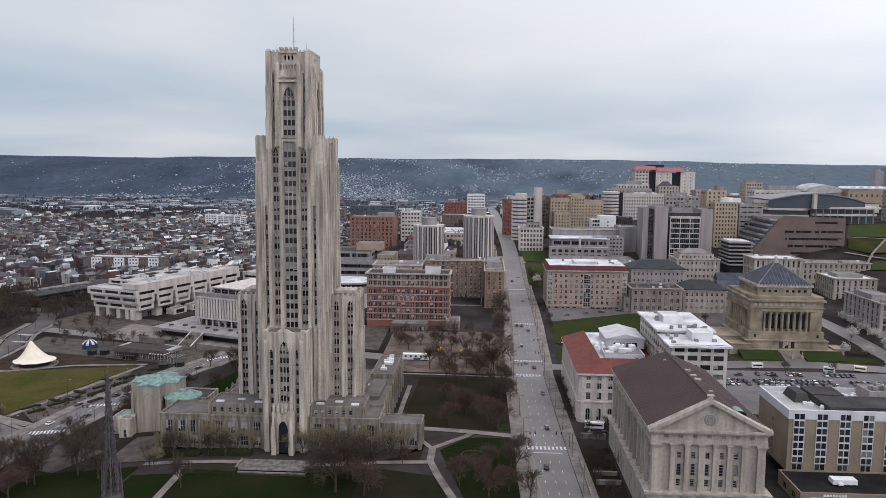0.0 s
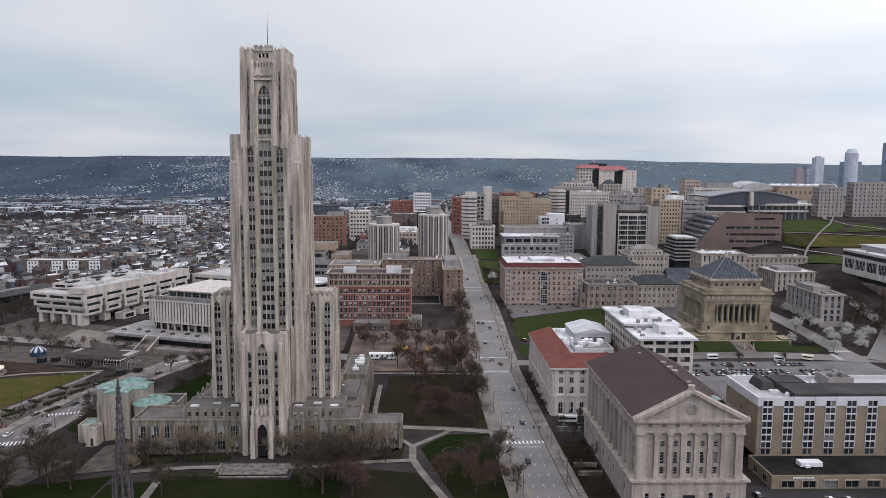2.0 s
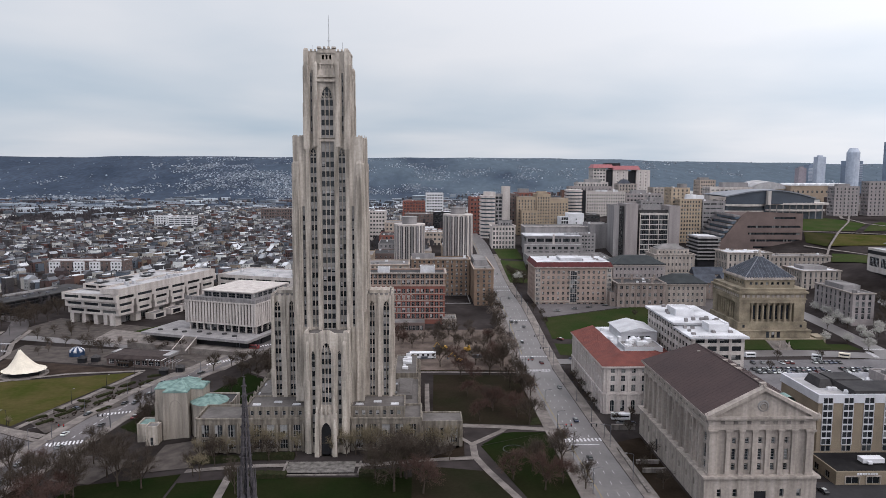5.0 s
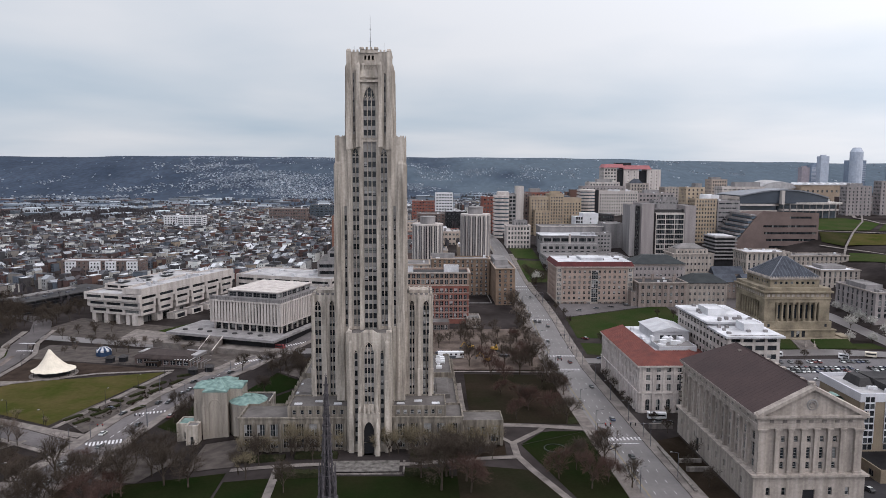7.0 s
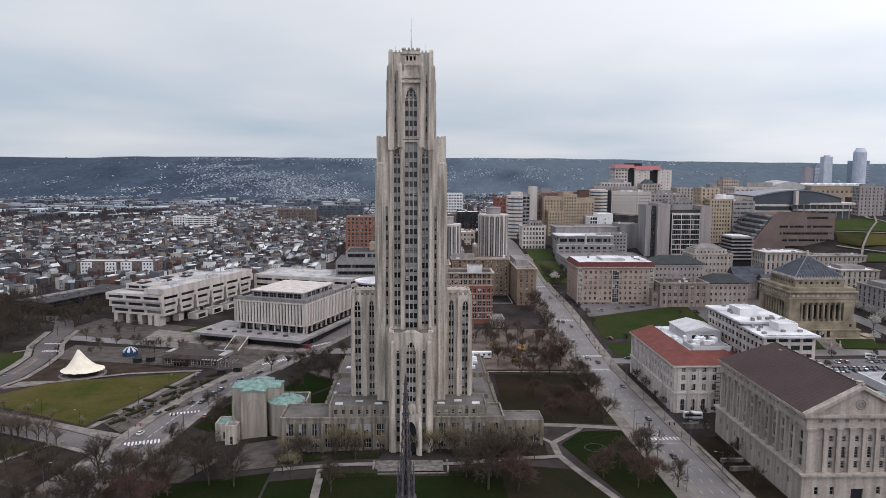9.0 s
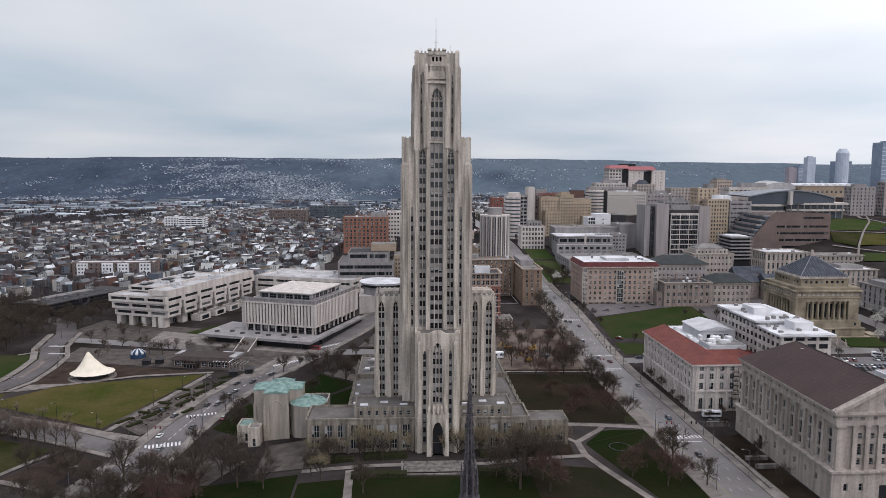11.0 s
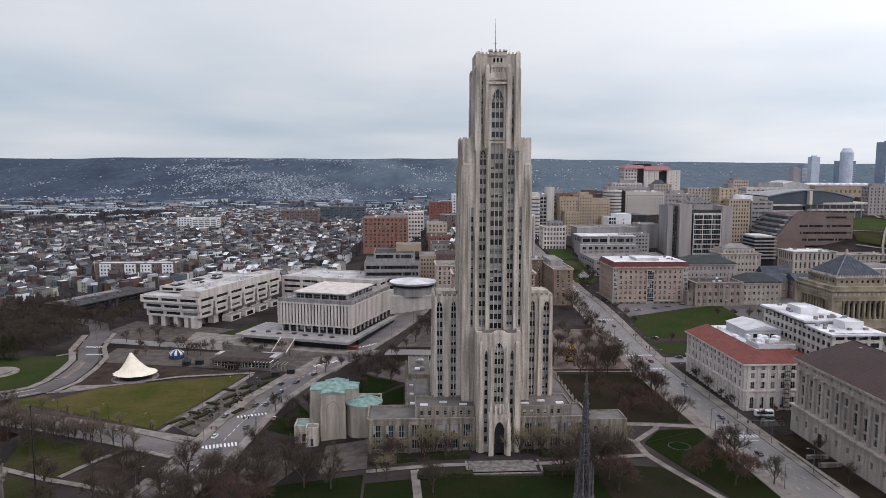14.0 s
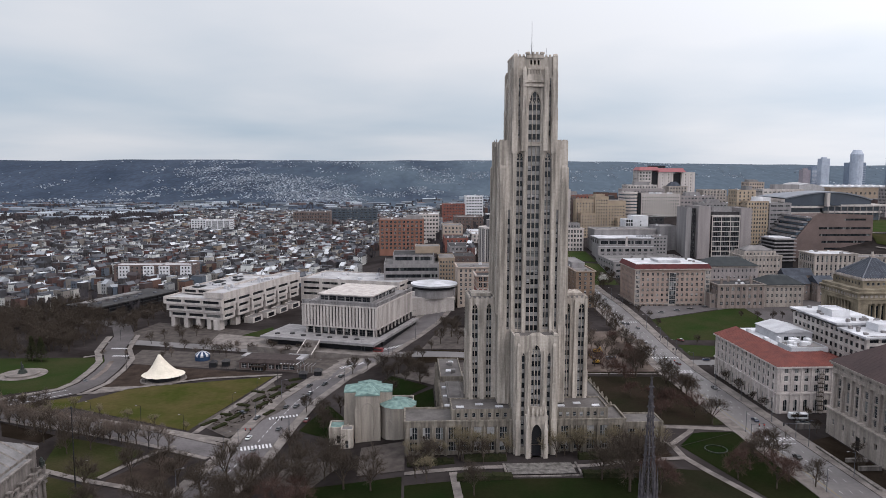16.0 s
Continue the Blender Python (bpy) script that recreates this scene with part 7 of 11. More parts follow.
lw = thing("law_school", (-124, 660, 20), "tiered grey concrete building with dark strip windows", "building")
strip_wall(lw, -148, -99, 640, 690, 16, 44, 1, 1, [4, 10, 16, 22], concrete_gy, roof_grey, h=3.0)
strip_wall(lw, -140, -103, 648, 690, 43, 51.5, 2, 2, [3.4], concrete_gy, roof_dark, name="upper_wall", h=3.4)
block(lw, -120, -97, 668, 690, 50.5, 57, tan_brick, {}, roof_grey, 0.4, name="penthouse")
block(lw, -98.9, -84, 655, 690, 18, 48, tan_brick, {"S": [(5, 1.4, "pair", 0.8, floors(7, 3, 3.7, 1.8))]}, roof_grey, 0.6, name="annex_wall")

# ---------------------------------------------------------------- mid distance, along the avenue and to the hospital hill
pz = midrise("office_block", "pale stone palazzo with regular windows", 34, 59, 760, 782, 41, 66, limestone_white, 7, 5, 5, 1.7, 2.4, "pair", roof_grey, None, cor=limestone_white, units=0)
block(pz, 42, 56, 764, 778, 65.2, 71, concrete_gy, {"S": [(4, 1.6, "sash", 1, [(1.5, 2)])]}, roof_dark, 0.4, name="penthouse")
# hospital tower with rounded balconies, glass spine and blank slab
glass_blue = mat("blue_grey_glass", (0.10, 0.13, 0.16), (0.075, 0.10, 0.125), rough=0.2, scale=0.1, bump=0, spec=0.5)
hr = thing("curved_tower", (45, 850, 38), "pale hospital tower with curved balconies and dark glass", "building")
for k in range(13):
    g = Geo()
    z = 40 + k * 4.3
    pts = [(29 + 16.5 * t, 846 - 7 * math.sin(math.pi * (0.12 + 0.5 * t))) for t in np.linspace(0, 1, 9)] + [(45.5, 862), (29, 862)]
    g.prism(pts, z, z + 2.6)
    part("floor_band", g, concrete, hr, "pale balcony band")
g = Geo()
g.prism([(30.2, 847), (34, 843.5), (40, 841.5), (45, 841.2), (45, 861), (30.2, 861)], 36, 92)
part("core", g, glass_blue, hr, "blue grey glazing")
g = Geo()
g.prism([(33, 846), (46.4, 842), (46.4, 862), (33, 862)], 93.4, 98.4, 0, None, 0.9)
part("roof", g, concrete, hr)
block(hr, 45.6, 54.4, 843, 862, 35, 96, concrete_gy, {"S": [(2, 3.2, "strip", 0.5, floors(13, 4, 4.3, 2.6))]}, roof_grey, 0.5, name="spine_wall", frame=frame_dark)
block(hr, 54.7, 63.4, 846, 862, 35, 105, concrete, {"E": [(1, 2, "strip", 3, floors(14, 6, 4.3, 1.6))]}, roof_grey, 0.5, name="slab")
midrise("office_block", "dark red brick block behind the hospital tower", 20, 34, 900, 930, 40, 90, red_brick, 3, 4, 10, 1.8, 1.8, "sash", roof_grey, None)
midrise("office_block", "brown slab office block", 66, 79, 885, 910, 44, 95, brown_brick, 3, 4, 12, 1.8, 1.9, "sash", roof_grey, None)
midrise("office_block", "low brown brick block beyond the hospital", 92, 140, 1010, 1040, 44, 92, red_brick, 9, 4, 9, 2.0, 1.8, "sash", roof_grey, (0.1, 0.4, 5))
# yellow brick hospital, stepped up to the middle
yh = thing("hospital_block", (105, 880, 50), "stepped yellow brick hospital block with many windows", "building", "hospital blocks")
for x0, x1, y0, z1, n in ((75.4, 98.4, 871, 92, 6), (98.5, 115, 869, 95.2, 5), (115.1, 137, 872, 90, 6), (79, 97, 858, 76, 5), (124, 140, 860, 70, 4)):
    block(yh, x0, x1, y0, 900 if z1 > 80 else 871, 44, z1, yellow_brick, {"S": [(n, 1.6, "sash", 0.6, floors(int((z1 - 50) / 3.7), 5, 3.7, 1.9))], "W": [(5, 1.5, "sash", 1, floors(int((z1 - 50) / 3.7), 5, 3.7, 1.9))]}, roof_grey, 0.7)
cornice_ring(yh, 98.5, 115, 869, 900, 94.5, 0.5, 0.7, yellow_brick)
block(yh, 101, 112, 876, 890, 94.4, 98, yellow_brick, {}, roof_grey, 0.4, name="penthouse")
midrise("clinic_block", "low grey concrete clinic podium with strip windows", 60, 136, 648, 704, 28, 44.5, concrete_gy, 9, 6, 3, 5.0, 2.0, "strip", roof_grey, None, units=10)
# grey clinic range before it
midrise("clinic_block", "long grey concrete clinic with a pale coping", 67, 132.5, 746, 775, 40, 66.5, concrete_gy, 0, 4, 1, 2.8, 1.6, "strip", roof_grey, None, cor=concrete)
cb = thing("clinic_block", (90, 720, 40), "grey clinic with glazed bays and a white flat roof", "building")
block(cb, 64, 118, 715, 744, 36, 59.2, concrete_gy, {"S": [(6, 7.2, "strip", 1.0, [(17.6, 3.4)])], "W": [(3, 5, "strip", 1, [(17.6, 3.4)])]}, roof_white, 0.4, name="upper_wall", frame=frame_dark)
block(cb, 61, 118.5, 706, 714.99, 34, 52, concrete_gy, {"S": [(9, 3.6, "pair", 1.0, [(3.5, 2.6), (8.5, 2.6), (13.2, 2.6)])]}, roof_pale, 0.4, name="lower_wall", frame=frame_dark)
g = Geo()
g.box(62.6, 119.4, 713.6, 746, 59.25, 60.0)
part("roof_edge", g, roof_white, cb, "overhanging white roof edge")
g = Geo()
g.cyl(90.5, 711, 1.2, 0.95, 50, 61.5, 12)
part("chimney", g, concrete, cb)
for k in range(10):
    g = Geo()
    g.box(103 + k * 1.5, 103.8 + k * 1.5, 718, 722, 60.0, 62.2)
    part("roof_louvre", g, metal_grey, cb)
midrise("laboratory_block", "blank grey laboratory block", 132.8, 153, 738, 772, 40, 69.5, concrete_gy, 0, 0, 1, roof=roof_grey)
midrise("laboratory_block", "dark grey laboratory with window bands", 141, 156, 792, 815, 44, 76, roof_dark, 3, 3, 7, 4.0, 1.8, "strip", roof_grey, None)
midrise("laboratory_block", "grey laboratory with small windows", 118, 133, 715, 737, 36, 62, concrete_gy, 4, 3, 7, 2.0, 1.6, "strip", roof_grey, None)
wb = thing("clinic_block", (125, 800, 48), "white clinic block with dark glazing", "building")
block(wb, 112.8, 121.2, 790, 812, 44, 73, white_paint, {"S": [(3, 2.2, "strip", 0.3, floors(6, 6, 4, 3.0))]}, roof_white, 0.4, name="glazed_wall", frame=frame_dark)
block(wb, 121.3, 138, 790, 812, 44, 77, white_paint, {"S": [(1, 1.4, "sash", 7, floors(4, 14, 4, 1.6))]}, roof_white, 0.4, name="wall")
# science tower: dark stair, blank shafts, a white gridded front between them
sc = thing("science_tower", (180, 720, 40), "tall concrete laboratory tower with blank shafts and window bands", "building")
block(sc, 149.2, 154.5, 709, 735, 30, 90.5, concrete_gy, {}, roof_grey, 0.5, name="stair_wall")
block(sc, 154.6, 159.6, 711, 735, 30, 89.5, roof_dark, {"S": [(2, 1.2, "sash", 0.6, floors(13, 8, 4, 2.4))]}, roof_grey, 0.5, name="stair_wall")
block(sc, 159.8, 172, 705, 736, 30, 92, concrete_pk, {}, roof_grey, 0.5, name="shaft_wall")
block(sc, 172.1, 203, 710, 738, 30, 86, roof_dark, {}, roof_grey, 0.5, name="recess_wall")
g = Geo()
facade(g, (174.4, 706.5), "S", 28.6, 30, 83, even(28.6, 3, 8.6, 0.6), [(37.8 + 4.9 * k, 41.8 + 4.9 * k) for k in range(9)], 0.6)
g.box(174.4, 203.0, 707.2, 709.9, 82.4, 83.0)
part("grid_front", g, concrete, sc, "pale concrete grid of window bands")
for k in range(9):
    for a, b in even(28.6, 3, 8.6, 0.6):
        add_window(sc, 8.6, 4.0, "strip", (174.4 + (a + b) / 2, 707.1, 37.8 + 4.9 * k), 0, concrete_gy)
block(sc, 203.2, 214, 706, 738, 30, 90, concrete_pk, {}, roof_grey, 0.5, name="shaft_wall")
block(sc, 178, 198, 716, 732, 85, 91, concrete_gy, {}, roof_dark, 0.4, name="penthouse")
roof_units(sc, 174, 202, 711, 716, 85.2, 6, 51, concrete_gy, 3)
# pale hospital range with a rounded end bay
ph3 = thing("hospital_block", (178, 915, 60), "pale grey hospital range with a rounded end bay", "building", "hospital blocks")
for k in range(10):
    g = Geo()
    z = 61 + k * 4.0
    pts = [(142.5 + 18.5 * t, 903 - 5 * math.sin(math.pi * t)) for t in np.linspace(0, 1, 9)] + [(161, 925), (142.5, 925)]
    g.prism(pts, z, z + 2.5)
    part("floor_band", g, concrete, ph3)
g = Geo()
g.box(143.5, 160.5, 903, 924, 56, 99)
part("core", g, glass_blue, ph3)
block(ph3, 161.2, 164.8, 901, 925, 56, 99, frame_dark, {}, roof_grey, 0.4, name="dark_link")
block(ph3, 165, 214, 900, 930, 56, 97.5, concrete, {"S": [(16, 1.5, "sash", 0.6, floors(9, 4, 4.0, 1.9))]}, roof_grey, 0.7)
block(ph3, 150, 206, 932, 950, 56, 103, concrete_pk, {"S": [(12, 1.6, "sash", 1, floors(2, 39, 3.6, 1.8))]}, roof_white, 0.5, name="rear_wall")
roof_units(ph3, 168, 210, 903, 926, 96.8, 8, 57, white_paint, 4.0)
sd_ = midrise("hospital_block", "tan stone block with a dark hipped roof", 222, 247, 962, 985, 70, 106, limestone_w, 6, 5, 8, 1.6, 2.0, "sash", roof_grey, None, "hospital blocks", units=0)
g = Geo()
g.prism([(224, 964), (240, 964), (240, 983), (224, 983)], 105.3, 111.5, 0, None, 0.35)
part("roof", g, slate, sd_, "dark hipped roof")
# white towers under a red roof
rt = thing("hospital_tower", (248, 1060, 80), "white hospital towers with a bright red roof trim", "building")
block(rt, 207.5, 226.4, 1047, 1075, 70, 126.5, concrete, {"S": [(4, 2.6, "sash", 0.8, floors(11, 6, 4.6, 2.2))], "W": [(5, 2.2, "sash", 1, floors(11, 6, 4.6, 2.2))]}, roof_grey, 0.6)
block(rt, 226.5, 236, 1049, 1075, 70, 124, frame_dark, {}, roof_grey, 0.6, name="glass_link")
block(rt, 236.1, 258, 1046, 1075, 70, 124, limestone_white, {"S": [(2, 1.4, "sash", 2, floors(10, 8, 4.6, 1.8))]}, roof_grey, 0.6)
block(rt, 258.1, 270, 1050, 1075, 70, 122, frame_dark, {}, roof_grey, 0.6, name="glass_link")
block(rt, 270.1, 290, 1046, 1075, 70, 124, limestone_white, {"S": [(2, 1.4, "sash", 2, floors(10, 8, 4.6, 1.8))]}, roof_grey, 0.6)
red_trim = mat("red_roof_trim", (0.32, 0.125, 0.128), (0.27, 0.11, 0.112), rough=0.6)
for x0, x1, z0, z1 in ((206, 237, 126.6, 131.6), (234, 276, 124.2, 129.8)):
    g = Geo()
    g.prism([(x0, 1044.5), (x1, 1044.5), (x1, 1072), (x0, 1072)], z0, z1, 0, None, 0.82)
    part("roof_trim", g, red_trim, rt, "faded red roof")
block(rt, 226, 248, 1052, 1066, 129, 133.4, frame_dark, {}, roof_grey, 0.4, name="penthouse")
midrise("hospital_block", "white stepped hospital annex", 172, 214, 985, 1010, 72, 107, concrete, 10, 5, 7, 1.8, 2.0, "sash", roof_white, (0.3, 0.8, 4), "hospital blocks")
midrise("hospital_block", "low pale hospital wing with dark windows", 216, 262, 905, 925, 64, 95, concrete_pk, 10, 4, 6, 2.2, 1.8, "sash", roof_white, (0.2, 0.6, 4), "hospital blocks")
midrise("hospital_block", "low grey hospital wing with roof plant", 222, 262, 860, 880, 62, 88, concrete_gy, 9, 4, 5, 2.2, 1.8, "sash", roof_pale, (0.3, 0.7, 4), "hospital blocks", units=9)
midrise("apartment_tower", "tall yellow brick tower with punched windows", 223, 243, 760, 782, 50, 106.5, yellow_brick, 4, 5, 14, 1.4, 1.9, "sash", roof_grey, (0.6, 0.95, 4))
yt = midrise("apartment_tower", "yellow brick tower with punched windows", 227, 249.6, 744, 759.9, 50, 95.4, yellow_brick, 7, 5, 11, 1.3, 1.8, "sash", roof_white, None, units=0)
g = Geo()
g.cyl(241, 752, 6.5, 6.0, 94.7, 99.5, 20), g.box(245, 253, 747, 757, 95, 99)
part("roof_plant", g, white_paint, yt, "white rooftop plant room")
lb = midrise("laboratory_block", "grey concrete laboratory with dark window bands and three round windows", 250.8, 274, 744, 772, 50, 93.4, concrete_gy, 3, 4, 9, 6.2, 1.5, "strip", roof_grey, None)
for k in range(3):
    g = Geo()
    for i in range(16):
        a_, b_ = 2 * math.pi * i / 16, 2 * math.pi * (i + 1) / 16
        g.poly([(258 + k * 5 + 1.9 * math.cos(q), 743.9, 73 + 1.9 * math.sin(q)) for q in (a_, b_)] + [(258 + k * 5, 743.9, 73)])
    part("round_window", g, frame_dark, lb)
midrise("apartment_block", "distant tan apartment block", 331, 352, 962, 985, 75, 111.5, buff_brick, 6, 5, 8, 1.5, 1.8, "sash", roof_grey, (0.1, 0.7, 3))
midrise("laboratory_block", "low pale research building", 322, 376, 905, 930, 70, 103.5, concrete, 9, 4, 5, 3.6, 1.4, "strip", roof_white, (0.35, 0.95, 5.5))
midrise("apartment_block", "distant pale apartment block", 268, 300, 960, 985, 75, 101, limestone_w, 7, 5, 6, 1.5, 1.8, "sash", roof_grey, None)
# vaulted and domed roofs on the hill beyond
vh = thing("vaulted_hall", (560, 1110, 80), "brick hall with a row of white barrel roofs", "building")
block(vh, 522, 612, 1095, 1130, 76, 101, tan_brick, {"S": [(12, 3.0, "pair", 1, [(14, 3.5)])]}, roof_grey, 0.4)
for k in range(8):
    g = Geo()
    xa = 522 + k * 11.25
    for i in range(8):
        a_, b_ = math.pi * i / 8, math.pi * (i + 1) / 8
        p_, q_ = (xa + 5.6 - 5.6 * math.cos(a_), 101 + 3.4 * math.sin(a_)), (xa + 5.6 - 5.6 * math.cos(b_), 101 + 3.4 * math.sin(b_))
        g.poly(((p_[0], 1094, p_[1]), (q_[0], 1094, q_[1]), (q_[0], 1131, q_[1]), (p_[0], 1131, p_[1])))
        g.poly(((xa + 5.6, 1094.1, 101), (q_[0], 1094.1, q_[1]), (p_[0], 1094.1, p_[1])))
    part("barrel_roof", g, white_paint, vh)
dm_ = thing("domed_hall", (494, 1120, 80), "low hall with a broad pale shell roof", "building")
g = Geo()
for i in range(12):
    a_, b_ = math.pi * i / 12, math.pi * (i + 1) / 12
    p_, q_ = (494 - 26 * math.cos(a_), 98 + 10 * math.sin(a_)), (494 - 26 * math.cos(b_), 98 + 10 * math.sin(b_))
    g.poly(((p_[0], 1105, p_[1] - 2), (q_[0], 1105, q_[1] - 2), (q_[0], 1150, q_[1]), (p_[0], 1150, p_[1])))
    g.poly(((494, 1105.1, 94), (q_[0], 1105.1, q_[1] - 2), (p_[0], 1105.1, p_[1] - 2)))
part("shell_roof", g, roof_pale, dm_)
block(dm_, 470, 518, 1106, 1149, 78, 96.2, tan_brick, {}, roof_grey, 0.4)
# parking structure
pk = thing("parking_garage", (227, 660, 44), "open-sided concrete parking garage with dark decks", "parking garage")
for k in range(7):
    g = Geo()
    g.box(216, 237, 662, 692, 42.5 + k * 3.3, 43.7 + k * 3.3)
    part("deck", g, concrete_gy, pk)
g = Geo()
g.box(217.5, 235.5, 664, 690, 36, 62)
part("core", g, frame_dark, pk)
g = Geo()
g.box(219, 235, 668, 690, 63.5, 64.1)
part("roof", g, roof_white, pk)
# sloped brown brick hall
bt = thing("terraced_hall", (285, 710, 46), "brown brick hall whose side steps down the hill", "building")
g = Geo()
prof = [(238, 40), (331, 40), (331, 83.6), (276, 85.6), (272, 83)]
pts_f = [(x, 695, z) for x, z in prof]
pts_b = [(x, 745, z - 3.5 if z > 60 else z) for x, z in prof]
for i in range(1, len(prof)):
    j = (i + 1) % len(prof)
    g.poly((pts_f[j], pts_f[i], pts_b[i], pts_b[j]))
BANDS = ((7, 53, 49.5), (4, 53, 56.2), (1.5, 53, 62.9), (0.5, 53, 69.6))
facade(g, (276, 695), "S", 55, 40, 83.6, (), (), 0.9, 0, [(a_, b_, z, z + 2.1) for a_, b_, z in BANDS] + [(26, 48, 78.2, 80.2)])
g.poly(((238, 695, 40), (276, 695, 40), (276, 695, 85.6), (272, 695, 83)))
g.poly(((276, 695, 83.6), (331, 695, 83.6), (276, 695, 85.6)))
part("wall", g, brown_brick, bt)
for a_, b_, z in BANDS + ((26, 48, 78.2),):
    n = 6 if a_ < 20 else 3
    w = (b_ - a_) / n
    for i in range(n):
        add_window(bt, w, 2.1 if n == 6 else 2.0, "strip", (276 + a_ + w * (i + 0.5), 695.85, z), 0, frame_dark)
for k in range(9):
    t = k / 9
    x, z = 240 + 32 * t, 43 + 41 * t
    g = Geo()
    g.box(x - 5.0, x + 1.0, 696, 743, z + 1.0, z + 2.3), g.box(x - 5.0, x - 4.6, 695.6, 743.4, z + 2.3, z + 3.1)
    part("terrace_step", g, concrete_gy, bt, "stepped concrete balcony")
    g = Geo()
    g.box(x - 3.0, x + 2.0, 697, 742, z - 1.6, z + 0.99)
    part("terrace_glazing", g, glass_blue, bt)
# arena
ar = thing("arena", (366, 850, 66), "glass-fronted arena with a shallow curved metal roof", "arena")
for k, (x0, x1, z0, z1) in enumerate(((308, 350, 70, 71.8), (306, 352, 77, 78.8), (308, 354, 84, 86.2), (355, 428, 85.8, 88.0), (355, 424, 78.4, 80.4))):
    g = Geo()
    pts = [(x0 + (x1 - x0) * t, 822 - 6 * math.sin(math.pi * t)) for t in np.linspace(0, 1, 11)] + [(x1, 885), (x0, 885)]
    g.prism(pts, z0, z1)
    part("balcony_band", g, concrete, ar)
g = Geo()
g.box(310, 352, 825, 884, 64, 86.6), g.box(354, 422, 825, 884, 64, 86)
part("glazing", g, mat("teal_dark_glass", (0.07, 0.085, 0.10), rough=0.15, bump=0, spec=0.5), ar)
for i in range(9):
    x = 358 + i * 7.6
    m_ = Geo()
    m_.box(x - 0.5, x + 0.5, 818.6, 819.4, 70, 85.8)
    part("mullion", m_, concrete_gy, ar)
g = Geo()
n = 20
w = Geo()
for i in range(n):
    q = []
    for t in (i / n, (i + 1) / n):
        b_ = math.sin(math.pi * t)
        q.append((308.5 + 103 * t, 823.6 - 6 * b_, 95.2 - 1.6 * t + 8.2 * b_))
    (xa, ya, za), (xb, yb, zb) = q
    w.poly(((xa, ya, 86.7), (xb, yb, 86.7), (xb, yb, zb), (xa, ya, za)))
part("arched_glazing", w, mat("smoked_arena_glass", (0.052, 0.062, 0.076), (0.04, 0.048, 0.06), rough=0.2, scale=0.05, bump=0, spec=0.35), ar, "dark glass wall under the arched roof")
for i in range(n):
    q = []
    for t in (i / n, (i + 1) / n):
        b_ = math.sin(math.pi * t)
        x = 308 + 104 * t
        top = 95.6 - 1.6 * t + 8.2 * b_
        q.append(((x, 822 - 6 * b_, top), (x, 852, top + 0.1 * b_), (x, 890, top - 2.5 * b_)))
    (a0, a1, a2), (b0, b1, b2) = q
    g.poly((a0, b0, b1, a1)), g.poly((a1, b1, b2, a2))
    g.poly(((a0[0], a0[1], a0[2] - 1.3), (b0[0], b0[1], b0[2] - 1.3), b0, a0))
    g.poly(((a0[0], a0[1] + 0.3, a0[2] - 1.3), (a2[0], a2[1], a2[2] - 1.3), (b2[0], b2[1], b2[2] - 1.3), (b0[0], b0[1] + 0.3, b0[2] - 1.3)))
part("roof", g, mat("grey_metal_roof", (0.19, 0.20, 0.215), (0.145, 0.154, 0.168), rough=0.5, metal=0.2, scale=0.05, fine=0.3), ar, "shallow curved metal roof", smooth=True)
g = Geo()
g.box(352, 355.5, 812, 823, 86, 101.5)
part("mast", g, concrete, ar)
midrise("dormitory", "tan high-rise dormitory on the hill", 467, 498, 880, 896, 62, 105.5, concrete_pk, 6, 5, 10, 1.5, 2.0, "sash", roof_grey, (0.2, 0.7, 3), "hill dormitories")
midrise("dormitory", "tan high-rise dormitory on the hill", 512, 566, 884, 900, 60, 111.5, concrete_pk, 10, 5, 11, 1.5, 2.0, "sash", roof_grey, None, "hill dormitories")
midrise("classical_hall", "pale stone classical hall with tall windows", 211, 248, 585, 610, 30, 58.5, limestone_w, 9, 7, 3, 1.6, 5.0, "tall", roof_white, None, cor=limestone_w, z_first=6)
midrise("classical_hall", "long pale stone classroom range", 250, 318, 620, 640, 34, 51.5, limestone_w, 16, 5, 3, 1.6, 3.0, "tall", roof_grey, None, cor=limestone_w, z_first=3)
midrise("classical_hall", "pale stone classical hall with a white roof", 265, 297, 568, 600, 26, 46.0, limestone_w, 7, 8, 3, 1.6, 4.2, "tall", roof_white, (0.2, 0.8, 2), cor=limestone_w, z_first=3)
midrise("engineering_hall", "grey stone laboratory hall with tall window bays", 252, 267, 476, 524, 20, 43.6, concrete_pk, 3, 8, 4, 2.2, 3.4, "tall", roof_grey, (0.1, 0.9, 3), z_first=5, cor=limestone_w)
rec = thing("recreation_hall", (345, 545, 34), "white modern hall with dark glass above a brown brick base", "building")
block(rec, 325, 402, 503, 582, 24, 40.5, brown_brick, {}, roof_grey, 0.3, name="base_wall")
for k in range(8):
    g = Geo()
    g.box(323.4, 324.99, 504 + k * 9.7, 511 + k * 9.7, 24, 39.6)
    part("brick_bay", g, brown_brick, rec)
g = Geo()
g.box(328, 401, 505, 581, 40.9, 44.0)
# undercut filled in near-black, its shade put into the colour
part("recess", g, frame_dark, rec, "dark shadow gap above the brick base")
block(rec, 326, 402, 504, 581, 44.004, 63.2, concrete, {"W": [(5, 12.6, "strip", 1.5, [(4.6, 7.6)])], "S": [(5, 12.6, "strip", 1.5, [(4.6, 7.6)])]}, roof_white, 0.6, name="upper_wall", frame=frame_white)
g = Geo()
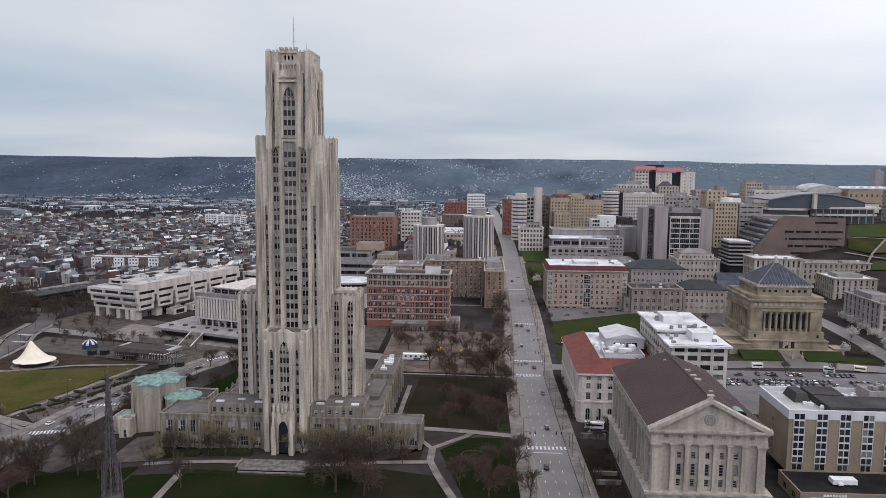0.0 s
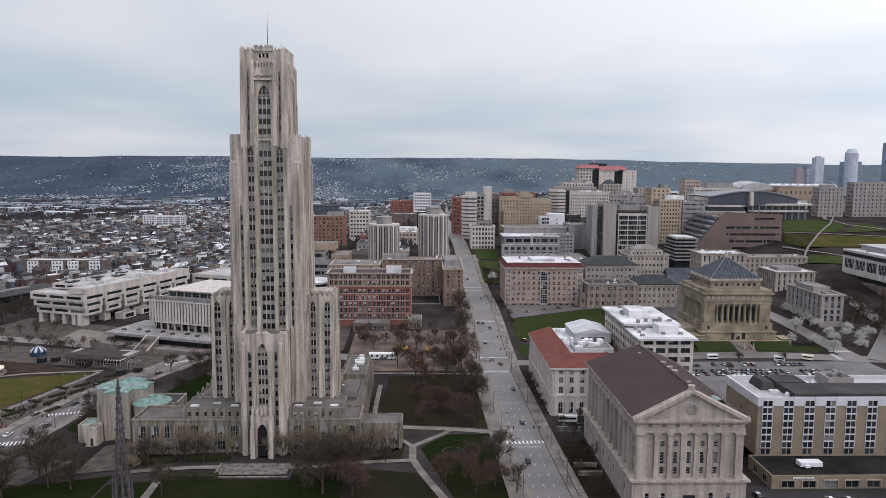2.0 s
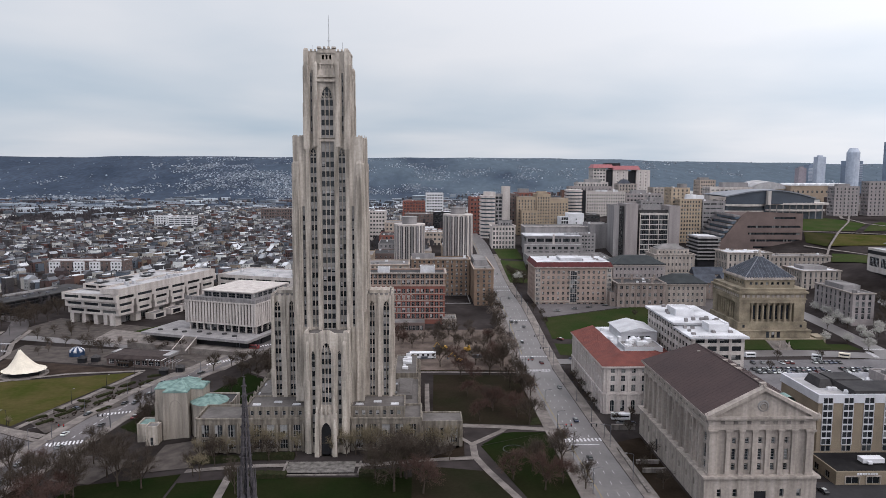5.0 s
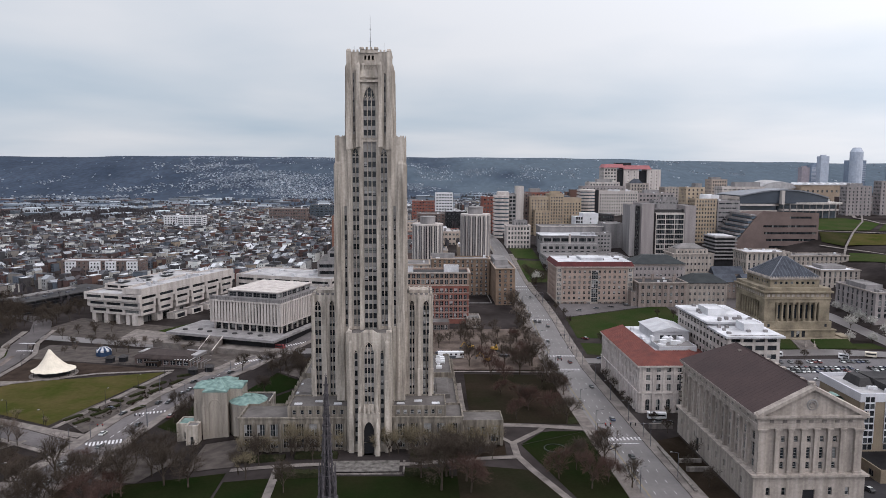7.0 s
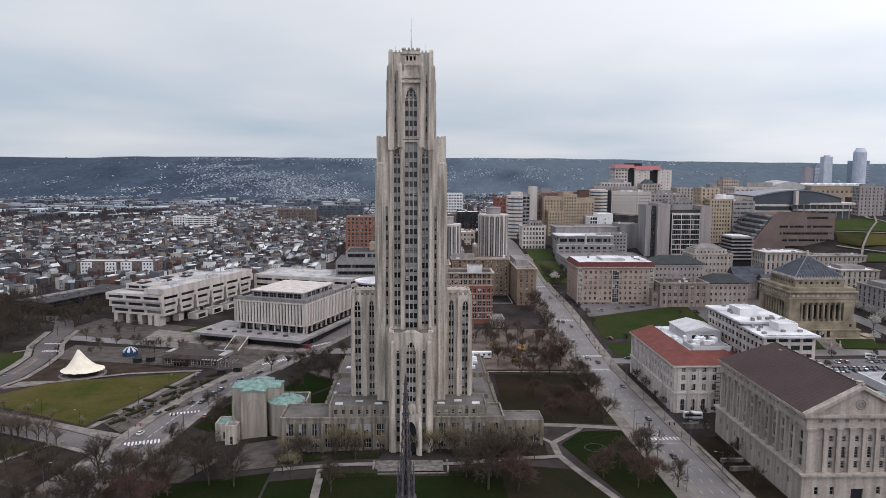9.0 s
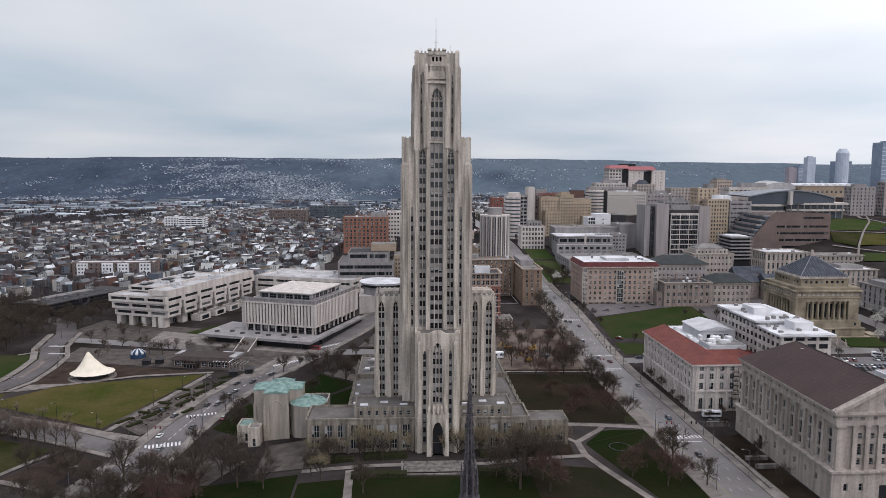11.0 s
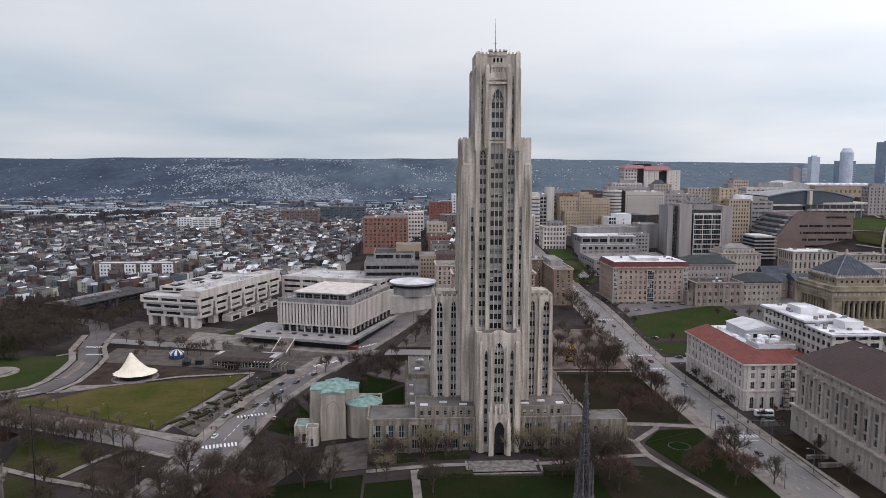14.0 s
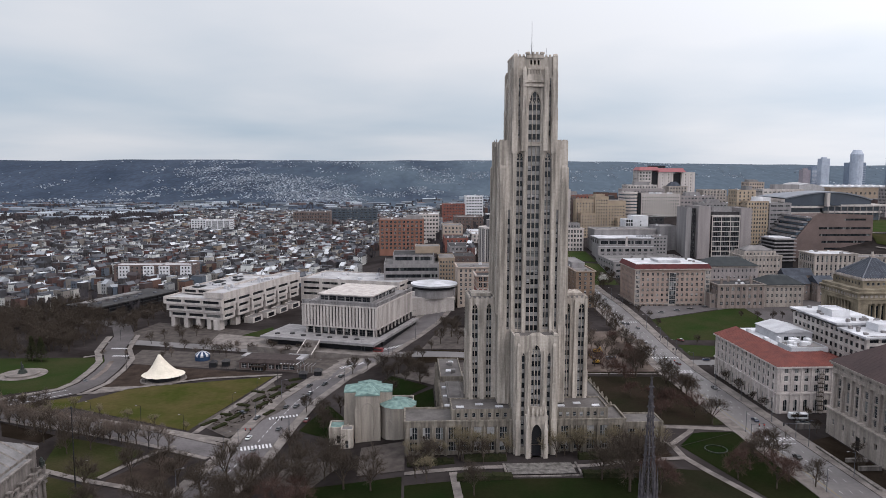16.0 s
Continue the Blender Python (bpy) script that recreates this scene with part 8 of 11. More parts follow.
g.box(325.75, 325.99, 503.8, 580.8, 58.6, 61.4), g.box(326, 402, 503.6, 503.99, 58.6, 61.4)
part("dark_band", g, frame_dark, rec)
g = Geo()
g.box(340, 401, 530, 580, 62.6, 66.4), g.box(338.6, 402, 528.6, 581, 66.4, 67.0)
part("upper_roof", g, roof_pale, rec, "raised pale roof storey")
roof_units(rec, 330, 338, 510, 575, 62.8, 6, 31, concrete_gy, 1.6)


def hip_roof(ob, x0, x1, y0, y1, z, h, m, over=0.8, lab=""):
    g = Geo()
    x0, x1, y0, y1 = x0 - over, x1 + over, y0 - over, y1 + over
    k = min(x1 - x0, y1 - y0) * 0.5 * 0.8
    q = [(x0, y0, z), (x1, y0, z), (x1, y1, z), (x0, y1, z)]
    t = [(x0 + k, y0 + k, z + h), (x1 - k, y0 + k, z + h), (x1 - k, y1 - k, z + h), (x0 + k, y1 - k, z + h)]
    for i in range(4):
        j = (i + 1) % 4
        g.poly((q[i], q[j], t[j], t[i]))
    g.poly(t)
    g.poly(q[::-1])
    g.box(x0, x1, y0, y1, z - 0.5, z - 0.01)
    return part("roof", g, m, ob, lab)


sh = midrise("stone_hall", "buff brick hall with a dark slate hipped roof", 111, 152, 562, 588, 20, 51.3, concrete_pk, 12, 8, 6, 1.3, 1.9, "sash", roof_dark, None, units=0, cor=limestone_w)
hip_roof(sh, 111, 152, 562, 588, 51.9, 5.6, slate_green, 0.6, "dark slate hipped roof")
sh = midrise("stone_hall", "stepped buff stone hall with a stone attic", 152.4, 186, 590, 615, 24, 56.5, limestone_w, 10, 7, 6, 1.4, 1.9, "sash", roof_grey, None, units=2, cor=limestone_w)
block(sh, 155, 182, 593, 612, 55.8, 60.0, limestone_w, {"S": [(8, 1.2, "sash", 1, [(1.0, 1.8)])]}, roof_grey, 0.4, name="attic_wall")
hip_roof(sh, 157, 180, 595, 610, 60.4, 3.4, roof_grey, 0.3)
sh = midrise("stone_hall", "low weathered brown stone hall with chimneys", 105, 141, 527, 551, 20, 42.6, stone_brown, 8, 6, 3, 2.0, 2.6, "pair", roof_dark, None, z_first=5, cor=limestone_w)
for x, y in ((110, 533), (121, 546), (132, 531), (138, 545)):
    g = Geo()
    g.box(x - 0.8, x + 0.8, y - 0.6, y + 0.6, 41.8, 45.6), g.box(x - 1.0, x + 1.0, y - 0.8, y + 0.8, 45.6, 46.0)
    part("chimney", g, stone_brown, sh)
block(sh, 100.5, 104.9, 530, 545, 20, 35, stone_brown, {"S": [(1, 1.8, "pair", 0.8, [(8, 2.4)])]}, roof_grey, 0.5, name="wing_wall")
sh = midrise("stone_hall", "grey stone hall with a slate hipped roof", 142.5, 173, 531, 554, 21, 41, limestone_w, 8, 6, 3, 1.5, 2.2, "pair", roof_grey, None, units=0, cor=limestone_w, z_first=5)
hip_roof(sh, 142.5, 173, 531, 554, 41.6, 5.6, slate_green, 0.7, "dark slate hipped roof")
for x0, x1, y0, y1, z1 in ((176, 192, 556, 572, 42), (194, 208, 548, 566, 43), (180, 204, 574, 584, 46)):
    sh = midrise("stone_house", "stone house with a steep dark roof", x0, x1, y0, y1, 24, z1 - 4, stone_brown, 4, 4, 2, 1.4, 2.2, "pair", roof_dark, None, units=0, z_first=5, group="stone houses")
    g = Geo()
    g.gable(x0 - 0.5, x1 + 0.5, y0 - 0.5, y1 + 0.5, z1 - 3.9, z1 + 1.5, 0, None, "x", 0.4)
    part("roof", g, slate, sh)
midrise("brick_block", "orange brick block with white-trimmed windows", -160, -108, 850, 880, 30, 69.5, orange_brick, 10, 6, 8, 2.3, 2.3, "pair", roof_grey, (0.6, 0.95, 4), z_first=4)
midrise("apartment_block", "grey and white apartment block", -112, -86, 950, 975, 34, 70, concrete, 6, 5, 7, 2.2, 1.8, "sash", roof_white, None)
ap = midrise("apartment_row", "dark apartment row with white projecting bays", -430, -348, 760, 780, 12, 29, brown_brick, 16, 4, 4, 1.8, 1.8, "pair", roof_pale, None)
for x_ in (-425, -400, -384, -362):
    block(ap, x_, x_ + 11, 758.2, 759.98, 9, 28, white_paint, {"S": [(3, 1.6, "sash", 0.6, floors(4, 5.0, 3.7, 1.8))]}, white_paint, 0.05, name="white_bay")
midrise("parking_garage", "striped open parking garage", -470, -428, 1250, 1280, 16, 41, white_paint, 4, 3, 7, 8.5, 1.8, "strip", roof_grey, None)
midrise("apartment_block", "plain white apartment block", -500, -474, 1272, 1292, 16, 41, white_paint, 5, 4, 6, 2.2, 1.8, "sash", roof_grey, None)
midrise("mill_block", "long red-brown brick block", -345, -275, 1400, 1430, 16, 46, brown_brick, 14, 6, 5, 2.4, 2.6, "pair", roof_grey, None)
midrise("office_block", "teal glass office block", -282, -190, 1500, 1530, 16, 48, MATS["teal_dark_glass"], 10, 4, 6, 6, 2, "strip", roof_grey, None)
midrise("office_block", "white gridded office block", -32, -3, 1200, 1230, 36, 84, white_paint, 6, 4, 10, 3.0, 2.2, "strip", roof_white, None)
midrise("office_block", "dull red office block", -70, -33.2, 1200, 1230, 36, 71, red_brick, 7, 4, 7, 3.0, 2.0, "strip", roof_grey, None)
midrise("office_block", "dark glass office block with white roof", -24, 4, 950, 985, 34, 69, frame_dark, 5, 4, 7, 4.0, 2.4, "strip", roof_white, None)
midrise("office_block", "buff brick shops and offices", -44, -14, 780, 800, 32, 58, buff_brick, 7, 4, 5, 2.0, 1.8, "pair", roof_white, None)

for k_, (x0, x1, y0, y1, z0, z1, m_, rf_, lab_) in enumerate((
        (-86, -62, 690, 728, 26, 45, brown_brick, roof_dark, "low brown brick shop block"), (-84, -60, 742, 786, 28, 49, concrete_gy, roof_dark, "grey flat-roofed shop block"), (-55, -30, 704, 742, 30, 46, buff_brick, roof_grey, "low buff brick shop block"),
        (-20, 9, 700, 738, 32, 50, tan_brick, roof_grey, "tan brick block on the avenue"), (-54, -22, 822, 858, 32, 55, concrete, roof_white, "pale stone office block"), (-84, -60, 880, 918, 32, 60, buff_brick, roof_grey, "buff brick apartment block"),
        (-52, -24, 884, 926, 34, 52, white_paint, roof_white, "white flat-roofed shop block"), (-20, 6, 832, 868, 36, 54, red_brick, roof_grey, "red brick block on the avenue"), (-62, -22, 1012, 1050, 34, 62, brown_brick, roof_grey, "brown brick apartment block"), (-20, 2, 1010, 1050, 36, 56, concrete_gy, roof_white, "grey concrete block on the avenue"), (-86, -60, 800, 846, 30, 52, red_brick, roof_dark, "red brick walk-up block"))):
    midrise("shop_block", lab_, x0, x1, y0, y1, z0, z1, m_, max(4, int((x1 - x0) / 4.5)), 6, max(3, int((z1 - z0) / 4.2)), 1.7, 1.9, "pair", rf_, None, "shop blocks", units=5)
gar = thing("parking_garage", (-368, 571, 10), "long low dark-fronted garage with horizontal louvres", "parking garage", rz=-24.0)
for k in range(4):
    g = Geo()
    g.box(-402, -368, 571, 660, 10.5 + k * 2.9, 11.3 + k * 2.9)
    part("deck", g, roof_dark if k == 3 else frame_dark, gar)
g = Geo()
g.box(-401, -369.5, 572.5, 659, 7, 19.4)
part("core", g, frame_dark, gar)
for k in range(10):
    g = Geo()
    g.box(-368.6, -367.7, 572 + k * 9, 572.6 + k * 9, 7, 19.2)
    part("post", g, frame_dark, gar)
g = Geo()
g.box(-398, -390, 580, 640, 20.0, 20.6)
part("ramp_cover", g, roof_grey, gar)
for k in range(6):
    g = Geo()
    g.box(-383 + (k % 2) * 6, -381 + (k % 2) * 6, 584 + k * 11, 587 + k * 11, 20.0, 21.2)
    part("roof_unit", g, iron, gar)


# ---------------------------------------------------------------- chapel fleche in the foreground
spire_iron = mat("dark_spire_iron", (0.050, 0.046, 0.049), (0.098, 0.090, 0.092), rough=0.85, scale=1.2, fine=8, spec=0.05)
ch = thing("chapel", (-76.5, 140.5, 17), "gothic chapel with a tall slender openwork metal spire", "chapel")
SX, SY = -76.5, 140.5


def spire_r(z):
    return 0.09 + 1.3 * max(0.0, (85.2 - z) / 25.2) ** 0.9


for i in range(8):
    a = 2 * math.pi * (i + 0.5) / 8
    g = Geo()
    zz = [60 + 2.1 * k for k in range(12)] + [85.2]
    for z0, z1 in zip(zz, zz[1:]):
        r0, r1 = spire_r(z0), spire_r(z1)
        g.tube((SX + r0 * math.cos(a), SY + r0 * math.sin(a), z0), (SX + r1 * math.cos(a), SY + r1 * math.sin(a), z1), 0.12, 0.11, 5)
        # leaf hooks on the rib
        g.box(SX + (r0 + 0.16) * math.cos(a) - 0.09, SX + (r0 + 0.16) * math.cos(a) + 0.09, SY + (r0 + 0.16) * math.sin(a) - 0.09, SY + (r0 + 0.16) * math.sin(a) + 0.09, z0 + 0.3, z0 + 0.62, 0, -0.03)
    part("spire_rib", g, spire_iron, ch)
for k in range(11):
    z = 60.5 + 2.1 * k
    r = spire_r(z)
    g = Geo()
    for i in range(8):
        a, b = 2 * math.pi * (i + 0.5) / 8, 2 * math.pi * (i + 1.5) / 8
        r2 = spire_r(z + 2.0)
        p, q = (SX + r * math.cos(a), SY + r * math.sin(a)), (SX + r * math.cos(b), SY + r * math.sin(b))
        g.tube((*p, z), (*q, z), 0.07, 0.07, 4)
        m_ = ((SX + r2 * math.cos((a + b) / 2)), SY + r2 * math.sin((a + b) / 2))
        g.tube((*p, z), (*m_, z + 1.9), 0.05, 0.05, 4), g.tube((*q, z), (*m_, z + 1.9), 0.05, 0.05, 4)
    part("spire_band", g, spire_iron, ch)
g = Geo()
g.cyl(SX, SY, 0.3, 0.05, 60, 84.4, 8)
part("spire_core", g, frame_dark, ch)
g = Geo()
g.tube((SX, SY, 84.2), (SX, SY, 86.0), 0.09, 0.04, 5), g.box(SX - 0.3, SX + 0.3, SY - 0.05, SY + 0.05, 85.4, 85.52), g.cyl(SX, SY, 0.22, 0.22, 84.5, 84.8, 8)
part("finial", g, spire_iron, ch)
for i in range(8):
    a = 2 * math.pi * (i + 0.5) / 8
    g = Geo()
    px, py = SX + 1.75 * math.cos(a), SY + 1.75 * math.sin(a)
    g.box(px - 0.2, px + 0.2, py - 0.2, py + 0.2, 52, 62.5), g.cyl(px, py, 0.26, 0.03, 62.5, 67.0, 6)
    part("pinnacle", g, spire_iron, ch)
g = Geo()
g.cyl(SX, SY, 2.6, 2.2, 42, 60, 8)
part("spire_base", g, spire_iron, ch)
g = Geo()
g.box(SX - 8, SX + 8, SY - 22, SY + 12, 17, 30)
part("wall", g, limestone, ch)
g = Geo()
g.gable(SX - 8.4, SX + 8.4, SY - 22.2, SY + 12.2, 30, 45, 0)
part("roof", g, slate, ch)

# ---------------------------------------------------------------- museum corner
mu = thing("museum", (-285, 205, 10), "classical grey stone museum with balustrades and a ribbed roof", "museum")
block(mu, -330, -252, 165, 246, 10, 23.5, museum_stone, {"E": [(11, 2.6, "tall", 3, [(3, 8)])], "N": [(9, 2.6, "tall", 4, [(3, 8)])]}, flat=True, roof=museum_roof, parapet=0.2, depth=0.7)
cornice_ring(mu, -330, -252, 165, 246, 22.6, 1.3, 0.7, museum_stone)
cornice_ring(mu, -330, -252, 165, 246, 21.6, 0.7, 0.9, museum_stone, "frieze")
for k in range(12):
    y = 167 + 7.0 * k
    g = Geo()
    g.cyl(-251.5, y, 0.62, 0.54, 11.5, 20.6, 10), g.box(-252.3, -250.7, y - 0.8, y + 0.8, 20.6, 21.5), g.box(-252.3, -250.6, y - 0.9, y + 0.9, 10, 11.5)
    part("column", g, museum_stone, mu)
g = Geo()
for a_, b_ in (((-252.4, 165), (-252.4, 245.6)), ((-330, 245.6), (-252.4, 245.6))):
    l_ = math.dist(a_, b_)
    ux_, uy_ = (b_[0] - a_[0]) / l_, (b_[1] - a_[1]) / l_
    for k in range(int(l_ / 0.7)):
        if k % 10 == 0:
            continue
        g.cyl(a_[0] + ux_ * 0.7 * k, a_[1] + uy_ * 0.7 * k, 0.2, 0.2, 23.7, 24.9, 6)
part("baluster_row", g, museum_stone, mu)
g = Geo()
g.box(-252.8, -252.0, 165, 245.2, 24.9, 25.3), g.box(-330, -252.0, 245.2, 246.0, 24.9, 25.3)
part("balustrade_rail", g, museum_stone, mu)
for k in range(12):
    y = 245.2 - 7.0 * k
    g = Geo()
    g.box(-253.0, -251.7, y - 0.8, y + 0.8, 23.55, 25.9), g.box(-253.2, -251.5, y - 1.0, y + 1.0, 25.9, 26.2)
    part("pedestal", g, museum_stone, mu)
g = Geo()
g.cyl(-252.4, 245.2, 0.8, 0.95, 26.2, 27.8, 8), g.cyl(-252.5, 245.0, 0.8, 0.35, 27.8, 29.3, 8), g.cyl(-252.0, 244.2, 0.5, 0.3, 26.2, 28.2, 7)
part("statue", g, stone_dark, mu, "dark bronze roof sculpture")
g = Geo()
g.box(-300, -253.9, 168, 240, 23.6, 29.8), g.box(-300.5, -253.2, 167.5, 240.7, 29.8, 30.5)
part("attic", g, museum_stone, mu)
g = Geo()
g.box(-299.5, -254.2, 168.5, 239.7, 30.505, 30.6)
part("attic_roof", g, museum_roof, mu, "pale grey flat roof")
g = Geo()
g.box(-330, -256.3, 206, 249.2, 10, 30.6), g.box(-331, -255.5, 205.2, 250, 30.6, 31.5)
part("rear_wall", g, museum_stone, mu)
g = Geo()
rd = 20.0
g.poly([(-255.5, 205.5, 31.51), (-255.5, 250, 31.51), (-255.5 - rd, 250 - rd, 31.5 + 0.59 * rd), (-255.5 - rd, 205.5 + rd, 31.5 + 0.59 * rd)])
g.poly([(-255.5, 250, 31.51), (-331, 250, 31.51), (-331, 250 - rd, 31.5 + 0.59 * rd), (-255.5 - rd, 250 - rd, 31.5 + 0.59 * rd)])
g.poly([(-331, 205.5, 31.51), (-255.5, 205.5, 31.51), (-255.5 - rd, 205.5 + rd, 31.5 + 0.59 * rd), (-331, 205.5 + rd, 31.5 + 0.59 * rd)])
g.poly([(-255.5 - rd, 205.5 + rd, 31.5 + 0.59 * rd), (-255.5 - rd, 250 - rd, 31.5 + 0.59 * rd), (-331, 250 - rd, 31.5 + 0.59 * rd), (-331, 205.5 + rd, 31.5 + 0.59 * rd)])
part("roof", g, museum_roof, mu, "ribbed grey metal roof")
for k in range(8):
    y = 210 + 5.2 * k
    r_ = min(rd, 250 - y, y - 205.5)
    g = Geo()
    g.beam((-255.6, y, 31.6), (-255.5 - r_, y, 31.6 + 0.59 * r_), 0.5)
    part("roof_rib", g, museum_stone, mu)

# ---------------------------------------------------------------- plaza: tent, carousel, cafe, fountain, beds
tent = thing("tent", (-264, 404, 10), "cream peaked event tent on low posts", "tent")
g = Geo()
n, rings = 32, 9
tcx, tcy = -264.0, 405.0
for j in range(rings):
    for i in range(n):
        q = []
        for jj, ii in ((j, i), (j, i + 1), (j + 1, i + 1), (j + 1, i)):
            f = jj / rings
            a = 2 * math.pi * ii / n
            rx = 0.5 + 10.6 * f
            sag = 0.22 * f * abs(math.sin(a * 6)) if jj == rings else 0
            q.append((tcx + rx * 1.06 * math.cos(a) - 2.4 * (1 - f), tcy + rx * math.sin(a) * 0.95 + 1.0 * (1 - f), 13.0 + 11.2 * (1 - f) ** 1.7 + sag))
        g.poly(q[::-1])
part("canopy", g, canvas, tent, "cream canvas canopy", smooth=True)
g = Geo()
g.tube((tcx - 2.3, tcy + 1, 10), (tcx - 2.3, tcy + 1, 24.4), 0.25, 0.2, 8)
part("mast", g, frame_dark, tent)
for i in range(14):
    a = 2 * math.pi * i / 14
    g = Geo()
    g.tube((tcx + 11.4 * math.cos(a), tcy + 10.6 * math.sin(a), 10), (tcx + 11.4 * math.cos(a), tcy + 10.6 * math.sin(a), 13.5), 0.1, 0.1, 5)
    part("post", g, frame_dark, tent)
g = Geo()
g.cyl(tcx, tcy, 8.2, 8.2, 10.45, 12.6, 24)
# drum added in near-black to imitate the shade below the open-sided canopy
part("back_screen", g, frame_dark, tent, "near-black drum painted as shade under the canopy")
g = Geo()
g.cyl(tcx, tcy, 12.5, 12.5, 10.0, 10.45, 36)
part("floor_disc", g, paving, tent)
ca = thing("carousel", (-254, 447, 10), "round carousel pavilion with blue and white striped top", "carousel")
blue = mat("blue_canvas", (0.024, 0.046, 0.088), (0.018, 0.032, 0.062), rough=0.7)
for i in range(16):
    a, b = 2 * math.pi * i / 16, 2 * math.pi * (i + 1) / 16
    g = Geo()
    r1, r2 = 2.6, 4.5
    P_ = lambda r, an, z: (-254 + r * math.cos(an), 447 + r * math.sin(an), z)
    g.poly((P_(r2, a, 13.6), P_(r2, b, 13.6), P_(r1, b, 15.0), P_(r1, a, 15.0)))
    g.poly((P_(r1, a, 15.0), P_(r1, b, 15.0), (-254, 447, 15.8)))
    g.poly((P_(r2, a, 12.6), P_(r2, b, 12.6), P_(r2, b, 13.6), P_(r2, a, 13.6)))
    part("panel", g, blue if i % 2 else metal_grey, ca)
g = Geo()
g.cyl(-254, 447, 4.5, 4.5, 10, 12.6, 16)
part("base", g, blue, ca)
cf = thing("cafe", (-208, 428, 10), "low brown-roofed plaza restaurant with a glazed porch", "restaurant", rz=-12)
block(cf, -226, -190, 422, 436, 9.5, 14.4, brown_brick, {"S": [(8, 3.2, "pair", 1, [(1.2, 2.6)])], "E": [(3, 2.8, "pair", 1, [(1.2, 2.6)])]}, flat=False, frame=frame_white)
g = Geo()
g.prism([(-227.5, 420.5), (-188.5, 420.5), (-188.5, 437.5), (-227.5, 437.5)], 14.4, 16.4, 0, None, 0.8)
part("roof", g, mat("brown_shingle", (0.055, 0.043, 0.039), (0.035, 0.028, 0.026), rough=0.9, scale=0.3, fine=2), cf)
for x0, x1, y0, y1, z in ((-200.5, -188.2, 426, 437.8, 16.2), (-228, -219, 430, 438, 15.6)):
    g = Geo()
    g.box(x0, x1, y0, y1, 14.5, z - 0.3), g.box(x0 - 0.4, x1 + 0.4, y0 - 0.4, y1 + 0.4, z - 0.3, z)
    wing = part("raised_bay", g, concrete_gy, cf, "grey flat-roofed bay above the shingles")
    g = Geo()
    g.box(x0 + 0.4, x1 - 0.4, y0 + 0.4, y1 - 0.4, z + 0.004, z + 0.12)
    part("roof_felt", g, roof_pale, wing)
for i in range(5):
    g = Geo()
    g.box(-189.4 + 2.2 * i, -189.1 + 2.2 * i, 420.2, 420.5, 9.5, 13.6), g.box(-189.4 + 2.2 * i, -189.1 + 2.2 * i, 420.2, 428, 13.6, 13.9)
    part("terrace_frame", g, concrete_gy, cf, "grey frame of the open terrace")
for i in range(9):
    g = Geo()
    xx = -236 + 1.15 * i
    g.box(xx, xx + 0.12, 419, 419.12, 9.6, 11.0), g.box(xx - 0.5, xx + 0.6, 419, 419.1, 10.9, 11.0)
    part("terrace_rail", g, frame_dark, cf)
for i in range(6):
    g = Geo()
    g.box(-199 + i * 1.9, -198.7 + i * 1.9, 419.5, 427, 14.6, 14.9)
    part("pergola_beam", g, frame_white, cf)
block(cf, -217, -209, 418, 421.9, 9.5, 13.0, soil_brown, {"S": [(4, 1.7, "plain", 0.3, [(1.0, 1.8)])]}, roof_dark, 0.3, name="porch")
for x, y in ((-178, 408), (-186, 404), (-243, 430), (-236, 432)):
    k = thing("kiosk", (x, y, land(x, y)), "small dark plaza kiosk with a pyramid roof", "kiosk", "plaza kiosks")
    g = Geo()
    g.box(x - 2, x + 2, y - 2, y + 2, land(x, y), land(x, y) + 3)
    part("body", g, frame_dark, k)
    g = Geo()
    g.prism([(x - 2.6, y - 2.6), (x + 2.6, y - 2.6), (x + 2.6, y + 2.6), (x - 2.6, y + 2.6)], land(x, y) + 3, land(x, y) + 4.4, 0, None, 0.25)
    part("roof", g, roof_dark, k)
fo = thing("fountain", (-348, 418, 10), "round pale stone fountain basin with a sculpture", "fountain")
g = Geo()
g.cyl(-348, 418, 13, 13, 10, 10.35, 36), g.cyl(-348, 418, 9, 9, 10.35, 11.0, 36)
part("basin", g, paving, fo)
g = Geo()
g.cyl(-348, 418, 2.6, 1.8, 11, 13, 12), g.cyl(-348, 418, 1.1, 0.5, 13, 16, 10), g.cyl(-348.4, 418, 0.5, 0.2, 16, 17.6, 8)
part("sculpture", g, stone_dark, fo)
rnd = random.Random(77)


def hedge(x, y, l, w, h, rz):
    ob = thing("hedge", (x, y, land(x, y)), "low clipped dark green hedge", "hedge", "clipped hedges", rz)
    g = Geo()
    n = max(2, int(l / 0.9))
    for i in range(n):
        a = -l / 2 + l * (i + 0.5) / n
        s = 0.9 + 0.25 * rnd.random()
        g.box(x + a - 0.55, x + a + 0.55, y - w / 2 * s, y + w / 2 * s, land(x, y), land(x, y) + h * (0.85 + 0.3 * rnd.random()), 0, 0.12)
    part("foliage", g, hedge_leaf, ob)


for x, y, l, rz in ((-219, 331, 9, 60), (-213, 326, 8, 60), (-210, 337, 8, 62), (-207, 345, 9, 66), (-200, 356, 10, 68), (-203, 366, 9, 66), (-196, 372, 9, 66), (-198, 384, 9, 66), (-190, 388, 9, 66), (-194, 344, 8, 66), (-190, 400, 7, 30), (-206, 378, 7, -20), (-209, 356, 7, -20), (-214, 342, 6, -20)):
    hedge(x, y, l, 2.0, 1.0, rz)
